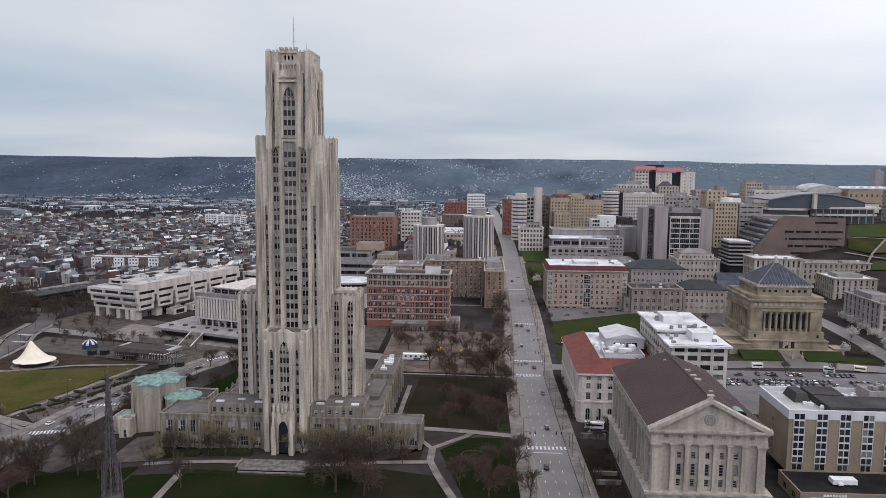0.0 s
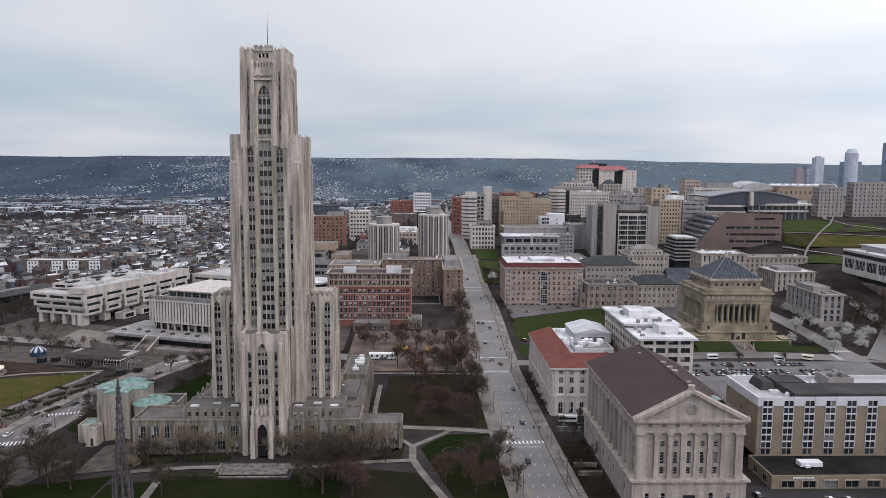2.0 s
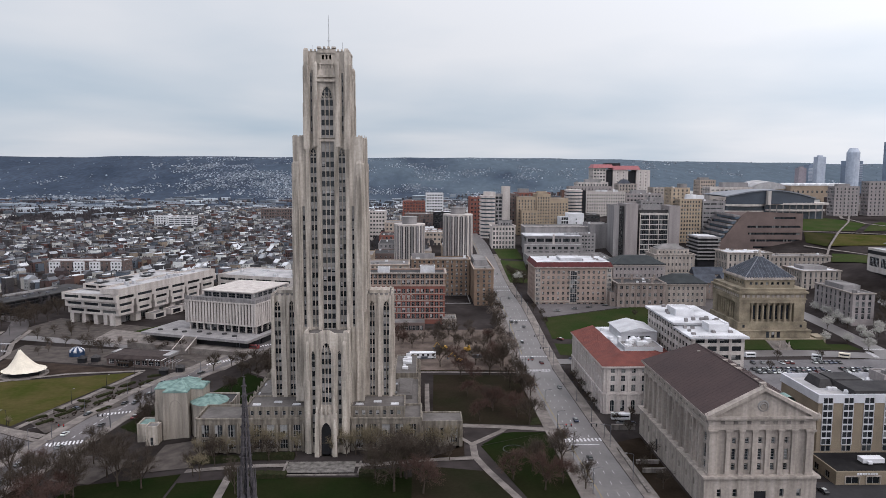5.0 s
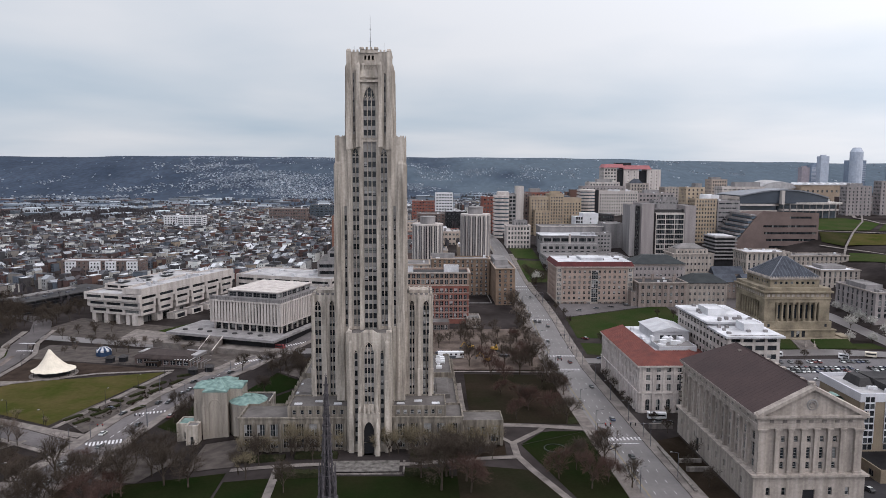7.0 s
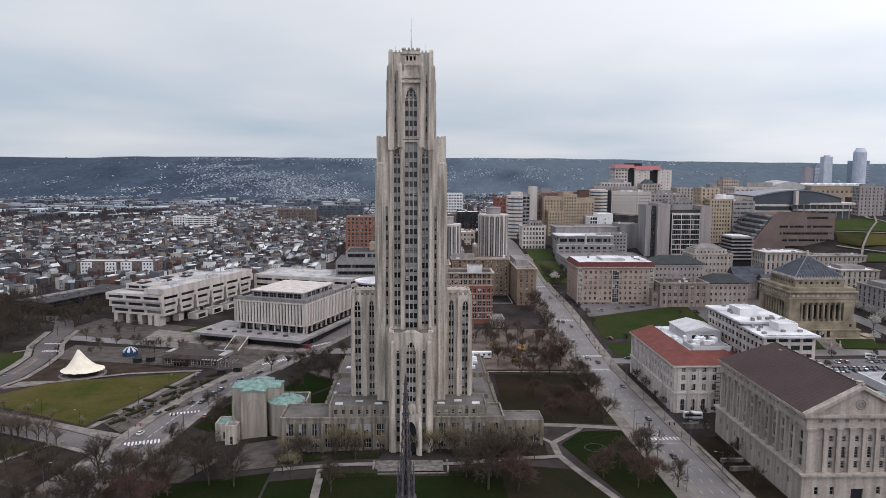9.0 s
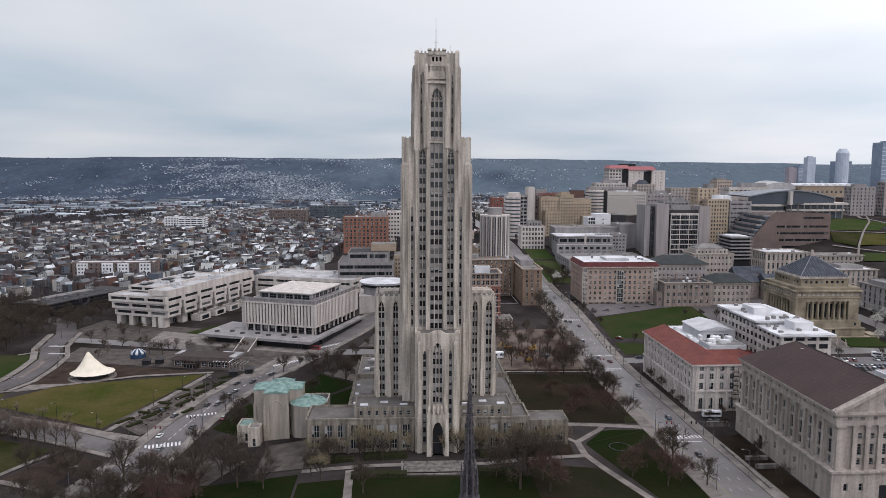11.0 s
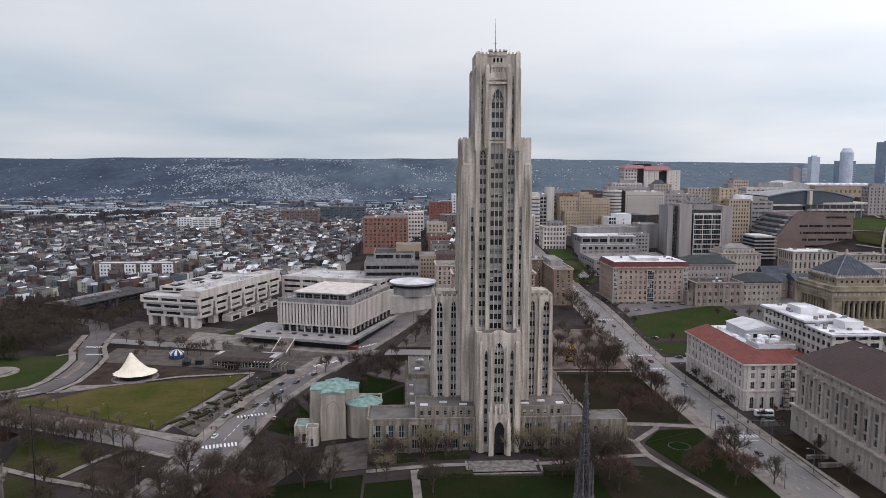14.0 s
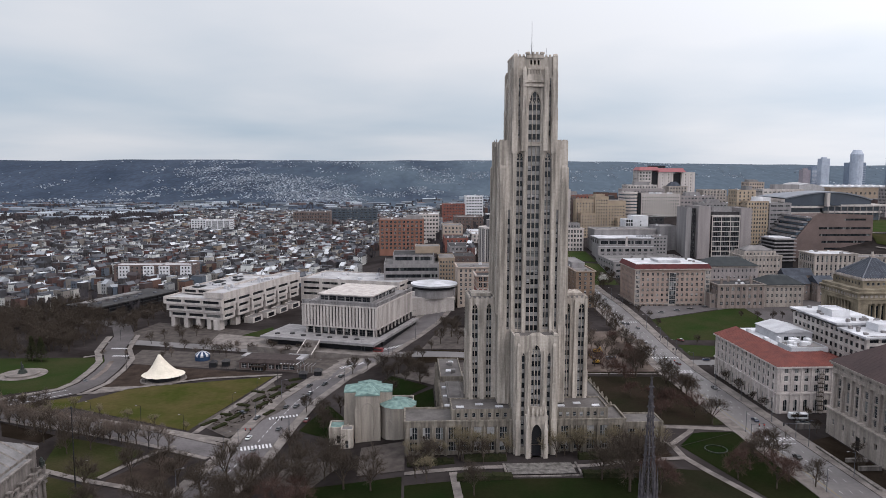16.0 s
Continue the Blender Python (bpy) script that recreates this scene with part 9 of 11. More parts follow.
for x, y, l in ((-99, 249, 20), (-118, 266, 18), (-97, 266, 16), (-55, 249.5, 16), (-52, 266, 18)):
    hedge(x, y, l, 3.6, 1.8, 0)
pl = thing("planting_ring", (-4.2, 272, 17.1), "circular bed with a low stone kerb", "flower bed")
g = Geo()
for i in range(24):
    a, b = 2 * math.pi * i / 24, 2 * math.pi * (i + 1) / 24
    q = [(-4.2 + r * math.cos(t), 272 + r * math.sin(t), z) for r, t, z in ((4.4, a, 17.1), (4.4, b, 17.1), (4.4, b, 17.45), (4.4, a, 17.45))]
    q2 = [(-4.2 + r * math.cos(t), 272 + r * math.sin(t), 17.45) for r, t in ((4.4, a), (4.4, b), (4.0, b), (4.0, a))]
    g.poly(q), g.poly(q2)
part("kerb", g, stone_dark, pl)


# ---------------------------------------------------------------- bare trees
def tree_mesh(seed, height, spread, twigs, levels=4, thick=1.0):
    """Trunk and limbs in one mesh, the fine twigs of the crown in another."""
    r = random.Random(seed)
    trunk, crown_ = Geo(), Geo()

    def twig(p, d, l):
        side = d.orthogonal().normalized()
        side.rotate(Matrix.Rotation(r.uniform(0, 6.28), 3, d))
        w = side * r.uniform(0.009, 0.019) * thick
        crown_.poly((p - w, p + w, p + d * l))

    def grow(p, d, l, rad, lev):
        q = p + d * l
        (trunk if lev < 3 else crown_).tube(p, q, rad, rad * 0.66, 6 if lev == 0 else 4 if lev < 3 else 3)
        if lev >= levels - 1:
            for _ in range(twigs):
                t = r.uniform(0.15, 1.0)
                nd = (d * 0.7 + Vector((r.gauss(0, 0.6), r.gauss(0, 0.6), r.gauss(0.15, 0.5)))).normalized()
                twig(p + d * l * t, nd, l * r.uniform(0.5, 1.1))
            return
        n = (5, 5, 6)[min(lev, 2)]
        for i in range(n):
            t = 1.0 if i == 0 else r.uniform(0.5, 1.0)
            a = 2 * math.pi * (i + r.random()) / n
            side = d.orthogonal().normalized()
            side.rotate(Matrix.Rotation(a, 3, d))
            k = spread * r.uniform(0.6, 1.25) * (0.5 if i == 0 else 1)
            nd = (d + side * k + Vector((0, 0, 0.1))).normalized()
            grow(p + d * l * t, nd, l * r.uniform(0.62, 0.86) * (1.15 if lev == 0 else 1), max(rad * 0.5, 0.022), lev + 1)

    grow(Vector((0, 0, -0.3)), Vector((r.uniform(-0.05, 0.05), r.uniform(-0.05, 0.05), 1)).normalized(), height * 0.27, height * 0.019, 0)
    return trunk, crown_


PROTO = {}


def proto(kind, seed, height, spread, twigs, m, label, thick=1.0):
    ob = thing("tree", (0, 0, -400), label, "tree", "bare street trees")
    t, c = tree_mesh(seed, height, spread, twigs, 4, thick)
    a = new("trunk", t.mesh("trunk", [bark]))
    b = new("crown", c.mesh("crown", [m]))
    a.parent = b.parent = ob
    PROTO.setdefault(kind, []).append([ob, False])
    return ob


for sd in range(4):
    proto("bare", 11 + sd, 17.6 + sd * 1.2, 0.85, 26, bark, "bare winter tree with a wide branching crown", 1.35)
for sd in range(2):
    proto("red", 31 + sd, 15.0 + sd, 0.95, 27, bark_red, "bare tree with reddish budding twigs", 1.3)
for sd in range(2):
    proto("small", 41 + sd, 11.0 + sd, 0.6, 16, bark, "slim young bare street tree")
for sd in range(2):
    proto("pale", 51 + sd, 12.5 + sd, 0.6, 12, twigs_pale, "slender tree with pale budding twigs")
for sd in range(2):
    proto("grey", 61 + sd, 14.0 + sd, 0.7, 16, twigs_grey, "bare street tree with fine greyish twigs")
for sd in range(2):
    proto("wood", 71 + sd, 17.0 + sd, 0.85, 8, bark, "bare woodland tree with a spreading crown", 2.6)
rnd = random.Random(5)


EXTRA = []
PLANTED = [0]


def plant(x, y, kind="bare", s=1.0):
    PLANTED[0] += 1
    c = rnd.choice(PROTO[kind])
    k = s * rnd.uniform(0.85, 1.15)
    m = pose(x, y, land(x, y) + 0.1, 0, 0, rnd.uniform(0, 360))
    if PLANTED[0] > 290 and c[1]:
        EXTRA.append((c[0], m @ Matrix.Diagonal((k, k, k, 1.0))))
        return None
    if not c[1]:
        ob, c[1] = c[0], True
        ob.matrix_basis = m
    else:
        ob = copy_thing(c[0], m)
    ob.scale = (k, k, k * rnd.uniform(0.92, 1.08))
    return ob


def clear(x, y):
    boxes = ((-130, -22, 264, 366), (-166, -120, 290, 328), (48, 90, 216, 292), (38, 80, 311, 384))
    return not any(a < x < b and c < y < d for a, b, c, d in boxes)


for x, y, k, s in ((-194.9, 264.6, "bare", 1.05), (-169, 260, "bare", 1.0), (-156.3, 268.4, "bare", 0.95), (-199.8, 248.3, "bare", 1.1), (-175.7, 291.9, "bare", 0.8), (-185, 243, "bare", 1.0), (-172, 238, "red", 1.15), (-164, 233, "red", 1.0), (-212, 240, "bare", 1.05), (-222, 246, "bare", 1.0), (-206, 232, "bare", 1.1), (-236, 238, "bare", 1.0), (-192, 228, "bare", 1.1), (-120, 250, "pale", 0.9), (-246, 262, "bare", 0.9), (-232, 270, "bare", 0.9),
                   (-184, 256, "bare", 1.1), (-166, 246, "red", 0.9), (-190, 236, "bare", 1.0), (-212, 262, "bare", 1.0), (-222, 272, "bare", 0.9), (-203, 258, "bare", 1.0), (-188, 270, "red", 0.9), (-260, 300, "bare", 0.8), (-272, 304, "bare", 0.8), (-284, 310, "bare", 0.85), (-268, 296, "bare", 0.8)):
    plant(x, y, k, s)
for y in range(246, 560, 17):
    x = 10.2 + rnd.uniform(-0.6, 0.6)
    if y > 412 or y in (263, 348):
        plant(x, y + rnd.uniform(-2, 2), rnd.choice(("grey", "bare", "grey")), 0.95)
for x, y in ((-15, 305), (2, 310), (-8, 322), (8, 335), (-18, 340), (4, 352), (-14, 362), (9, 368), (-4, 376), (-20, 372), (6, 300), (-11, 331), (-30, 392), (-10, 395), (5, 392)):
    plant(x, y, rnd.choice(("bare", "red", "bare")), 0.9)
for _ in range(5):
    x, y = rnd.uniform(-24, 13), rnd.uniform(300, 380)
    plant(x, y, rnd.choice(("bare", "red", "red")), 0.8)
for _ in range(9):
    plant(rnd.uniform(-30, 16), rnd.uniform(384, 412), rnd.choice(("bare", "red", "grey")), 0.85)
for _ in range(12):
    plant(rnd.uniform(-330, -190), rnd.uniform(452, 478), "grey", 0.5)
for _ in range(18):
    plant(rnd.uniform(-58, 15), rnd.uniform(418, 470), rnd.choice(("grey", "small", "red", "grey")), 0.85)
for i in range(17):
    plant(-126 + i * 6.1 + rnd.uniform(-1.2, 1.2) + (9 if -87 < -126 + i * 6.1 < -67 else 0), 268.6 + rnd.uniform(-1.5, 0.8), "pale", 1.05)
for x, y, k, s in ((-50, 236, "bare", 1.35), (-40, 234, "red", 1.3), (-8, 244, "red", 1.1), (2, 236, "red", 1.1), (-46, 246, "bare", 1.2), (-118, 262, "bare", 0.85), (-106, 266.5, "small", 0.9), (-98, 263, "small", 1.0), (-124, 255, "small", 1.1),
                   (0, 252, "bare", 0.9), (9, 241, "red", 0.9), (3, 262, "red", 0.8), (12, 258, "bare", 1.0), (16, 236, "bare", 0.9), (-36, 270, "small", 0.9), (-45, 268, "small", 0.8), (-60, 268, "small", 0.8), (-104, 236, "bare", 0.8), (-30, 262, "small", 0.8), (14, 272, "red", 0.7)):
    plant(x, y, k, s)
ROW_X, ROW_Y = (-360, -324.1, -302.3, -276.7, -254.6, -235.1, -213), (362, 350.1, 340.3, 330.8, 320.6, 311.5, 299.1)
for i in range(27):
    x = -228 - 5.0 * i + rnd.uniform(-1.2, 1.2)
    y = float(np.interp(x, ROW_X, ROW_Y))
    plant(x, y - 8.5 + rnd.uniform(-1, 1), "grey", 0.95)
    if i > 3:
        plant(x + 2.4, y - 13.5 + rnd.uniform(-1.5, 1.5), "grey", 0.9)
    if i % 3 == 0:
        plant(x, y + 14 + rnd.uniform(-2, 2), "pale", 0.6)
for i in range(12):
    plant(-300 - 6 * i + rnd.uniform(-3, 3), 338 + 2 * i + rnd.uniform(-14, 14), "bare", 0.75)
for _ in range(62):
    x, y = rnd.uniform(-450, -365), rnd.uniform(500, 610)
    if x < -372 or y < 560:
        plant(x, y, "wood", 0.95)
for _ in range(24):
    plant(rnd.uniform(-480, -350), rnd.uniform(440, 505), "wood", 0.9)
for x, y in ((-338, 545), (-332, 552), (-328, 540), (-334, 532), (-325, 528), (-322, 548)):
    plant(x, y, "bare", 0.85)
for x, y in ((-282, 500), (-276, 512), (-288, 512), (-300, 490), (-296, 505), (-240, 462), (-228, 466), (-215, 462), (-203, 457), (-191, 453), (-272, 470), (-284, 470)):
    plant(x, y, "grey", 0.72)
for x, y in ((-126, 405), (-132, 396), (-118, 420), (-112, 440), (-106, 455), (-121, 432), (-98, 470), (-102, 488), (-92, 500), (-95, 452), (-128, 380), (-120, 372), (-150, 412), (-158, 404), (-150, 352), (-146, 342)):
    plant(x, y, rnd.choice(("bare", "bare", "small")), 0.85)
for x, y in ((43, 478), (44, 500), (41, 515), (55, 440), (61, 300), (38, 318), (38.5, 330), (38, 344), (38.5, 360), (44, 300), (52, 306), (46, 288), (40, 250), (47, 262), (43, 236), (110, 498), (120, 494), (130, 492), (140, 498), (150, 500), (150, 380), (165, 402), (190, 402)):
    plant(x, y, "small", 0.75)
for _ in range(34):
    plant(rnd.uniform(272, 315), rnd.uniform(420, 510), "wood", 0.9)
for _ in range(20):
    plant(rnd.uniform(38, 60), rnd.uniform(606, 668), "wood", 0.6)
for _ in range(24):
    plant(rnd.uniform(520, 720), rnd.uniform(770, 870), "wood", 1.1)


def joined(name, pairs, mats, which):
    """One mesh out of many placed copies of a part."""
    co, vi, st, tot, nv, nl = [], [], [], [], 0, 0
    for ob, mtx in pairs:
        me = ob.children[which].data
        v = np.empty(len(me.vertices) * 3)
        me.vertices.foreach_get("co", v)
        a, b, c = np.empty(len(me.loops), int), np.empty(len(me.polygons), int), np.empty(len(me.polygons), int)
        me.loops.foreach_get("vertex_index", a), me.polygons.foreach_get("loop_start", b), me.polygons.foreach_get("loop_total", c)
        mm_ = np.array(mtx)
        co.append(v.reshape(-1, 3) @ mm_[:3, :3].T + mm_[:3, 3])
        vi.append(a + nv), st.append(b + nl), tot.append(c)
        nv, nl = nv + len(me.vertices), nl + len(a)
    me = bpy.data.meshes.new(name)
    me.vertices.add(nv), me.loops.add(nl), me.polygons.add(sum(len(c) for c in tot))
    me.vertices.foreach_set("co", np.concatenate(co).ravel())
    me.loops.foreach_set("vertex_index", np.concatenate(vi))
    me.polygons.foreach_set("loop_start", np.concatenate(st))
    me.update(calc_edges=True)
    for q in mats:
        me.materials.append(q)
    return me


for x_, y_, s_ in ((-176, 262, 0.9), (-169, 276, 0.8), (-158, 262, 0.9), (-150, 252, 1.0), (-163, 246, 1.0), (-176, 246, 1.05), (-140, 248, 0.9), (-186, 236, 1.0), (-57, 246, 1.0), (-48, 247, 1.15), (-41, 243, 1.05)):
    plant(x_, y_, "bare", s_)
for x0, x1, y0, y1, n_ in ((-56, 12, 426, 470, 16), (-440, -340, 466, 575, 105), (-300, -190, 446, 470, 5), (-176, -156, 306, 352, 6), (-150, -120, 350, 400, 7), (-345, -300, 565, 610, 8)):
    for k in range(n_):
        plant(rnd.uniform(x0, x1), rnd.uniform(y0, y1), "wood" if y0 > 380 else "bare", rnd.uniform(0.75, 1.1) if y0 > 460 else rnd.uniform(0.55, 0.8))
wood = thing("bare_trees", (-390, 560, 10), "bare winter woodland on the park edge", "trees")
wood["kind"] = "stuff"
for w_ in (0, 1):
    ob = new(("trunks", "crowns")[w_], joined(("trunks", "crowns")[w_], [(p, Matrix.Translation((390, -560, -10)) @ q) for p, q in EXTRA], [bark], w_))
    ob.parent = wood
    ob["kind"] = "stuff"


def blossom_tree(x, y, s):
    ob = thing("blossom_tree", (x, y, land(x, y)), "tree covered in white spring blossom", "tree", "blossom trees")
    r = random.Random(int(x * 13 + y))
    t, c = tree_mesh(int(abs(x) + y), 9 * s, 0.75, 5, 4)
    a = new("trunk", t.mesh("trunk", [bark]))
    a.parent = ob
    g = Geo()
    for v in c.v[::4]:
        for _ in range(2):
            p = Vector(v) + Vector((r.gauss(0, 0.35), r.gauss(0, 0.35), r.gauss(0, 0.3)))
            d = Vector((r.gauss(0, 1), r.gauss(0, 1), r.gauss(0, 1))).normalized() * r.uniform(0.1, 0.24)
            e_ = d.orthogonal()
            g.poly((p - d, p + e_, p + d, p - e_))
    b = new("crown", g.mesh("crown", [blossom]))
    b.parent = ob


for x, y, s in ((44, 622, 1.5), (232, 424, 1.1), (241, 440, 1.2), (246, 455, 1.1), (232, 470, 1.3), (250, 425, 1.2), (226, 436, 1.0), (214, 440, 1.0), (258, 440, 1.3), (246, 470, 1.2), (247, 484, 1.3), (247, 498, 1.2), (247, 512, 1.1), (262, 462, 1.2), (270, 452, 1.3), (256, 452, 1.1)):
    blossom_tree(x, y, s)
for cx_, cy_ in ((-358.0, 449.0), (-351.5, 447.0)):
    ev = thing("conifer", (cx_, cy_, 10), "dark green evergreen conifer in the park", "tree")
    g = Geo()
    r = random.Random(int(-cx_))
    for k in range(700):
        t = r.random() ** 0.7
        a = r.uniform(0, 2 * math.pi)
        rad = 4.2 * (1 - t) + 0.3
        p = Vector((cx_ + rad * math.cos(a) * r.uniform(0.5, 1), cy_ + rad * math.sin(a) * r.uniform(0.5, 1), 11.5 + 14 * t))
        d = Vector((math.cos(a), math.sin(a), -0.4)) * 0.9
        w = Vector((-math.sin(a), math.cos(a), 0)) * 0.45
        g.poly((p - w, p + d, p + w, p - d * 0.4))
    part("crown", g, hedge_leaf, ev)
    g = Geo()
    g.tube((cx_, cy_, 10), (cx_, cy_, 25), 0.35, 0.08, 6)
    part("trunk", g, bark, ev)


# ---------------------------------------------------------------- vehicles
def make_car():
    ob = thing("car", (0, 0, -400), "parked car with dark windows", "car", "cars")
    prof = [(-2.25, 0.35), (-2.3, 0.75), (-2.1, 0.95), (-1.35, 1.0), (1.1, 0.95), (2.1, 0.85), (2.25, 0.6), (2.2, 0.35)]
    g = Geo()
    for sx in (-1, 1):
        q = [(sx * 0.88, y, z) for y, z in prof]
        g.poly(q if sx < 0 else q[::-1])
    for a, b in zip(prof, prof[1:] + prof[:1]):
        g.poly(((-0.88, *a), (0.88, *a), (0.88, *b), (-0.88, *b)))
    body = new("body", g.mesh("body", [car_paint]))
    cab = Geo()
    cb = [(-1.75, 0.95), (-1.2, 1.43), (0.35, 1.45), (1.15, 0.93)]
    for sx in (-1, 1):
        q = [(sx * (0.85 if z < 1 else 0.68), y, z) for y, z in cb]
        cab.poly(q if sx < 0 else q[::-1])
    for a, b in zip(cb, cb[1:]):
        wa, wb = (0.85 if a[1] < 1 else 0.68), (0.85 if b[1] < 1 else 0.68)
        cab.poly(((-wa, *a), (-wb, *b), (wb, *b), (wa, *a)), 1 if a[1] > 1.2 and b[1] > 1.2 else 0)
    cabin = new("cabin", cab.mesh("cabin", [glass, car_paint]))
    w = Geo()
    for i in range(12):
        a, b = 2 * math.pi * i / 12, 2 * math.pi * (i + 1) / 12
        w.poly(((-0.1, 0.33 * math.cos(a), 0.33 * math.sin(a)), (-0.1, 0.33 * math.cos(b), 0.33 * math.sin(b)), (0.1, 0.33 * math.cos(b), 0.33 * math.sin(b)), (0.1, 0.33 * math.cos(a), 0.33 * math.sin(a))))
    for x in (-0.1, 0.1):
        w.poly([(x, 0.33 * math.cos(2 * math.pi * i / 12), 0.33 * math.sin(2 * math.pi * i / 12)) for i in range(12)])
    wm = w.mesh("wheel", [tyre])
    w = Geo()
    w.poly([(0, 0.21 * math.cos(2 * math.pi * i / 10), 0.21 * math.sin(2 * math.pi * i / 10)) for i in range(10)])
    rim = w.mesh("rim", [concrete_gy])
    body.parent = cabin.parent = ob
    for x in (-0.82, 0.82):
        for y in (-1.4, 1.4):
            o = new("wheel", wm)
            o.parent, o.location = ob, (x, y, 0.33)
            rm = new("rim", rim)
            rm.parent, rm.location = o, (0.102 if x > 0 else -0.102, 0, 0)
    return ob


CAR = make_car()
car_used = False


def put_car(x, y, rz, lift=0.18):
    global car_used
    m = pose(x, y, land(x, y) + lift, 0, 0, rz)
    if not car_used:
        CAR.matrix_basis, car_used = m, True
        return CAR
    return copy_thing(CAR, m)


rnd = random.Random(8)
for row_y, x0, x1, skip in ((377, 120, 206, 0.16), (382.5, 128, 210, 0.12), (396, 148, 200, 0.55), (365, 180, 215, 0.5)):
    x = x0
    while x < x1:
        if rnd.random() > skip:
            put_car(x + rnd.uniform(-0.2, 0.2), row_y + rnd.uniform(-0.4, 0.4), rnd.choice((0, 180)) + rnd.uniform(-3, 3))
        x += 2.75
for x, y, a in ((151, 362, 80), (188, 401, 85), (137, 394, 88), (22.5, 442, 0), (23.5, 408, 0), (27.5, 398, 4), (21.5, 487, 0), (24.5, 486, 0), (29, 352, 0), (28.5, 476, 0), (29, 560, 0), (23, 636, 0), (29, 652, 0), (23.5, 262, 0), (27, 304, 0)):
    put_car(x, y, a)
for i, t in enumerate((0.05, 0.12, 0.2, 0.26, 0.31, 0.45, 0.52, 0.6, 0.68, 0.75)):
    k = t * 6
    a, b = FORBES[1 + int(k)], FORBES[2 + int(k)]
    f = k - int(k)
    an = math.degrees(math.atan2(-(b[0] - a[0]), b[1] - a[1]))
    d = (4.6, -2.2, 1.6, -5.2)[i % 4]
    l = math.dist(a, b)
    put_car(a[0] + (b[0] - a[0]) * f + (b[1] - a[1]) / l * d, a[1] + (b[1] - a[1]) * f - (b[0] - a[0]) / l * d, an)
for x, y, a in ((46, 300, 88), (50, 299, 92), (47, 406, 80), (47.5, 448, 40), (62, 301, 90), (120, 228, 2), (126, 228, 3), (131, 227, 0), (97, 232, 10), (108, 222, 4), (-207, 344, 60), (-150, 470, 70), (-146, 460, 160), (-110, 610, 170), (-306, 402, 30), (58, 515, 66), (72, 521, 66), (84, 526, 67), (97, 531, 66), (-178, 372, 164), (-182, 352, 165), (-174, 330, 172), (-172, 388, 158), (-198, 336, 165)):
    put_car(x, y, a)
for x, y, a, l_, lab in ((152, 409, 92, 6, "white shuttle bus in the car park"), (189, 404, 60, 5.5, "white box truck with a plain side"), (207, 407, 60, 6, "cream minibus in the car park"), (47, 305, 85, 8, "white flatbed trailer at the kerb"), (-150, 452, 68, 16, "long articulated city bus"), (70, 307, 92, 8, "dark covered truck at the kerb")):
    z = land(x, y) + 0.18
    ob = thing("bus" if "bus" in lab else "truck", (x, y, z), lab, "vehicle", rz=a)
    m = white_paint if "white" in lab else canvas if "cream" in lab else frame_dark if "dark" in lab else mat("bus_red", (0.2, 0.05, 0.05), rough=0.4)
    g = Geo()
    g.box(x - 1.25, x + 1.25, y - l_ / 2, y + l_ / 2, z + 0.5, z + 3.0)
    part("body", g, m, ob)
    g = Geo()
    g.box(x - 1.28, x - 1.253, y - l_ / 2 + 0.5, y + l_ / 2 - 0.5, z + 1.6, z + 2.4), g.box(x + 1.253, x + 1.28, y - l_ / 2 + 0.5, y + l_ / 2 - 0.5, z + 1.6, z + 2.4)
    part("window_band", g, glass, ob)
    for wx in (-1.0, 1.0):
        for wy in (-l_ * 0.3, l_ * 0.3):
            g = Geo()
            g.box(x + wx - 0.15, x + wx + 0.15, y + wy - 0.45, y + wy + 0.45, z, z + 0.9)
            part("wheel", g, tyre, ob)

# ---------------------------------------------------------------- street furniture and road paint
def line_at(line, y):
    for a, b in zip(line, line[1:]):
        if a[1] <= y <= b[1]:
            t = (y - a[1]) / (b[1] - a[1])
            return a[0] + (b[0] - a[0]) * t
    return line[-1][0]


g = Geo()


def dash(g, x, y, w, l, mi=0, lift=0.19, rz=0.0):
    c, s = math.cos(rz), math.sin(rz)
    q = []
    for a, b in ((-w / 2, -l / 2), (w / 2, -l / 2), (w / 2, l / 2), (-w / 2, l / 2)):
        px, py = x + a * c - b * s, y + a * s + b * c
        q.append((px, py, land(px, py) + lift))
    g.poly(q, mi)


y = 205.0
while y < 880:
    if not (272 < y < 286 or 374 < y < 418 or 486 < y < 496 or 588 < y < 612):
        for d in (-3.6, 0.1, 3.6):
            dash(g, line_at(FIFTH, y) + d, y, 0.16, 2.4)
        for yy in (y, y + 4.5):
            dash(g, line_at(FIFTH, yy) - 6.1, yy, 0.32, 4.7, 1)
    y += 9
for y in (279.2, 384.0):
    dash(g, line_at(FIFTH, y), y - 2.6, 11.5, 0.5)
for i in range(40):
    t = i / 40 * 5.5
    a, b = FORBES[1 + int(t)], FORBES[2 + int(t)]
    f = t - int(t)
    an = math.atan2(-(b[0] - a[0]), b[1] - a[1])
    dash(g, a[0] + (b[0] - a[0]) * f, a[1] + (b[1] - a[1]) * f, 0.25, 3, 0, 0.2, an)
o = structure("road_markings", g, [paint_white, paint_yellow], "worn white lane dashes and yellow line")
o["kind"] = "stuff"


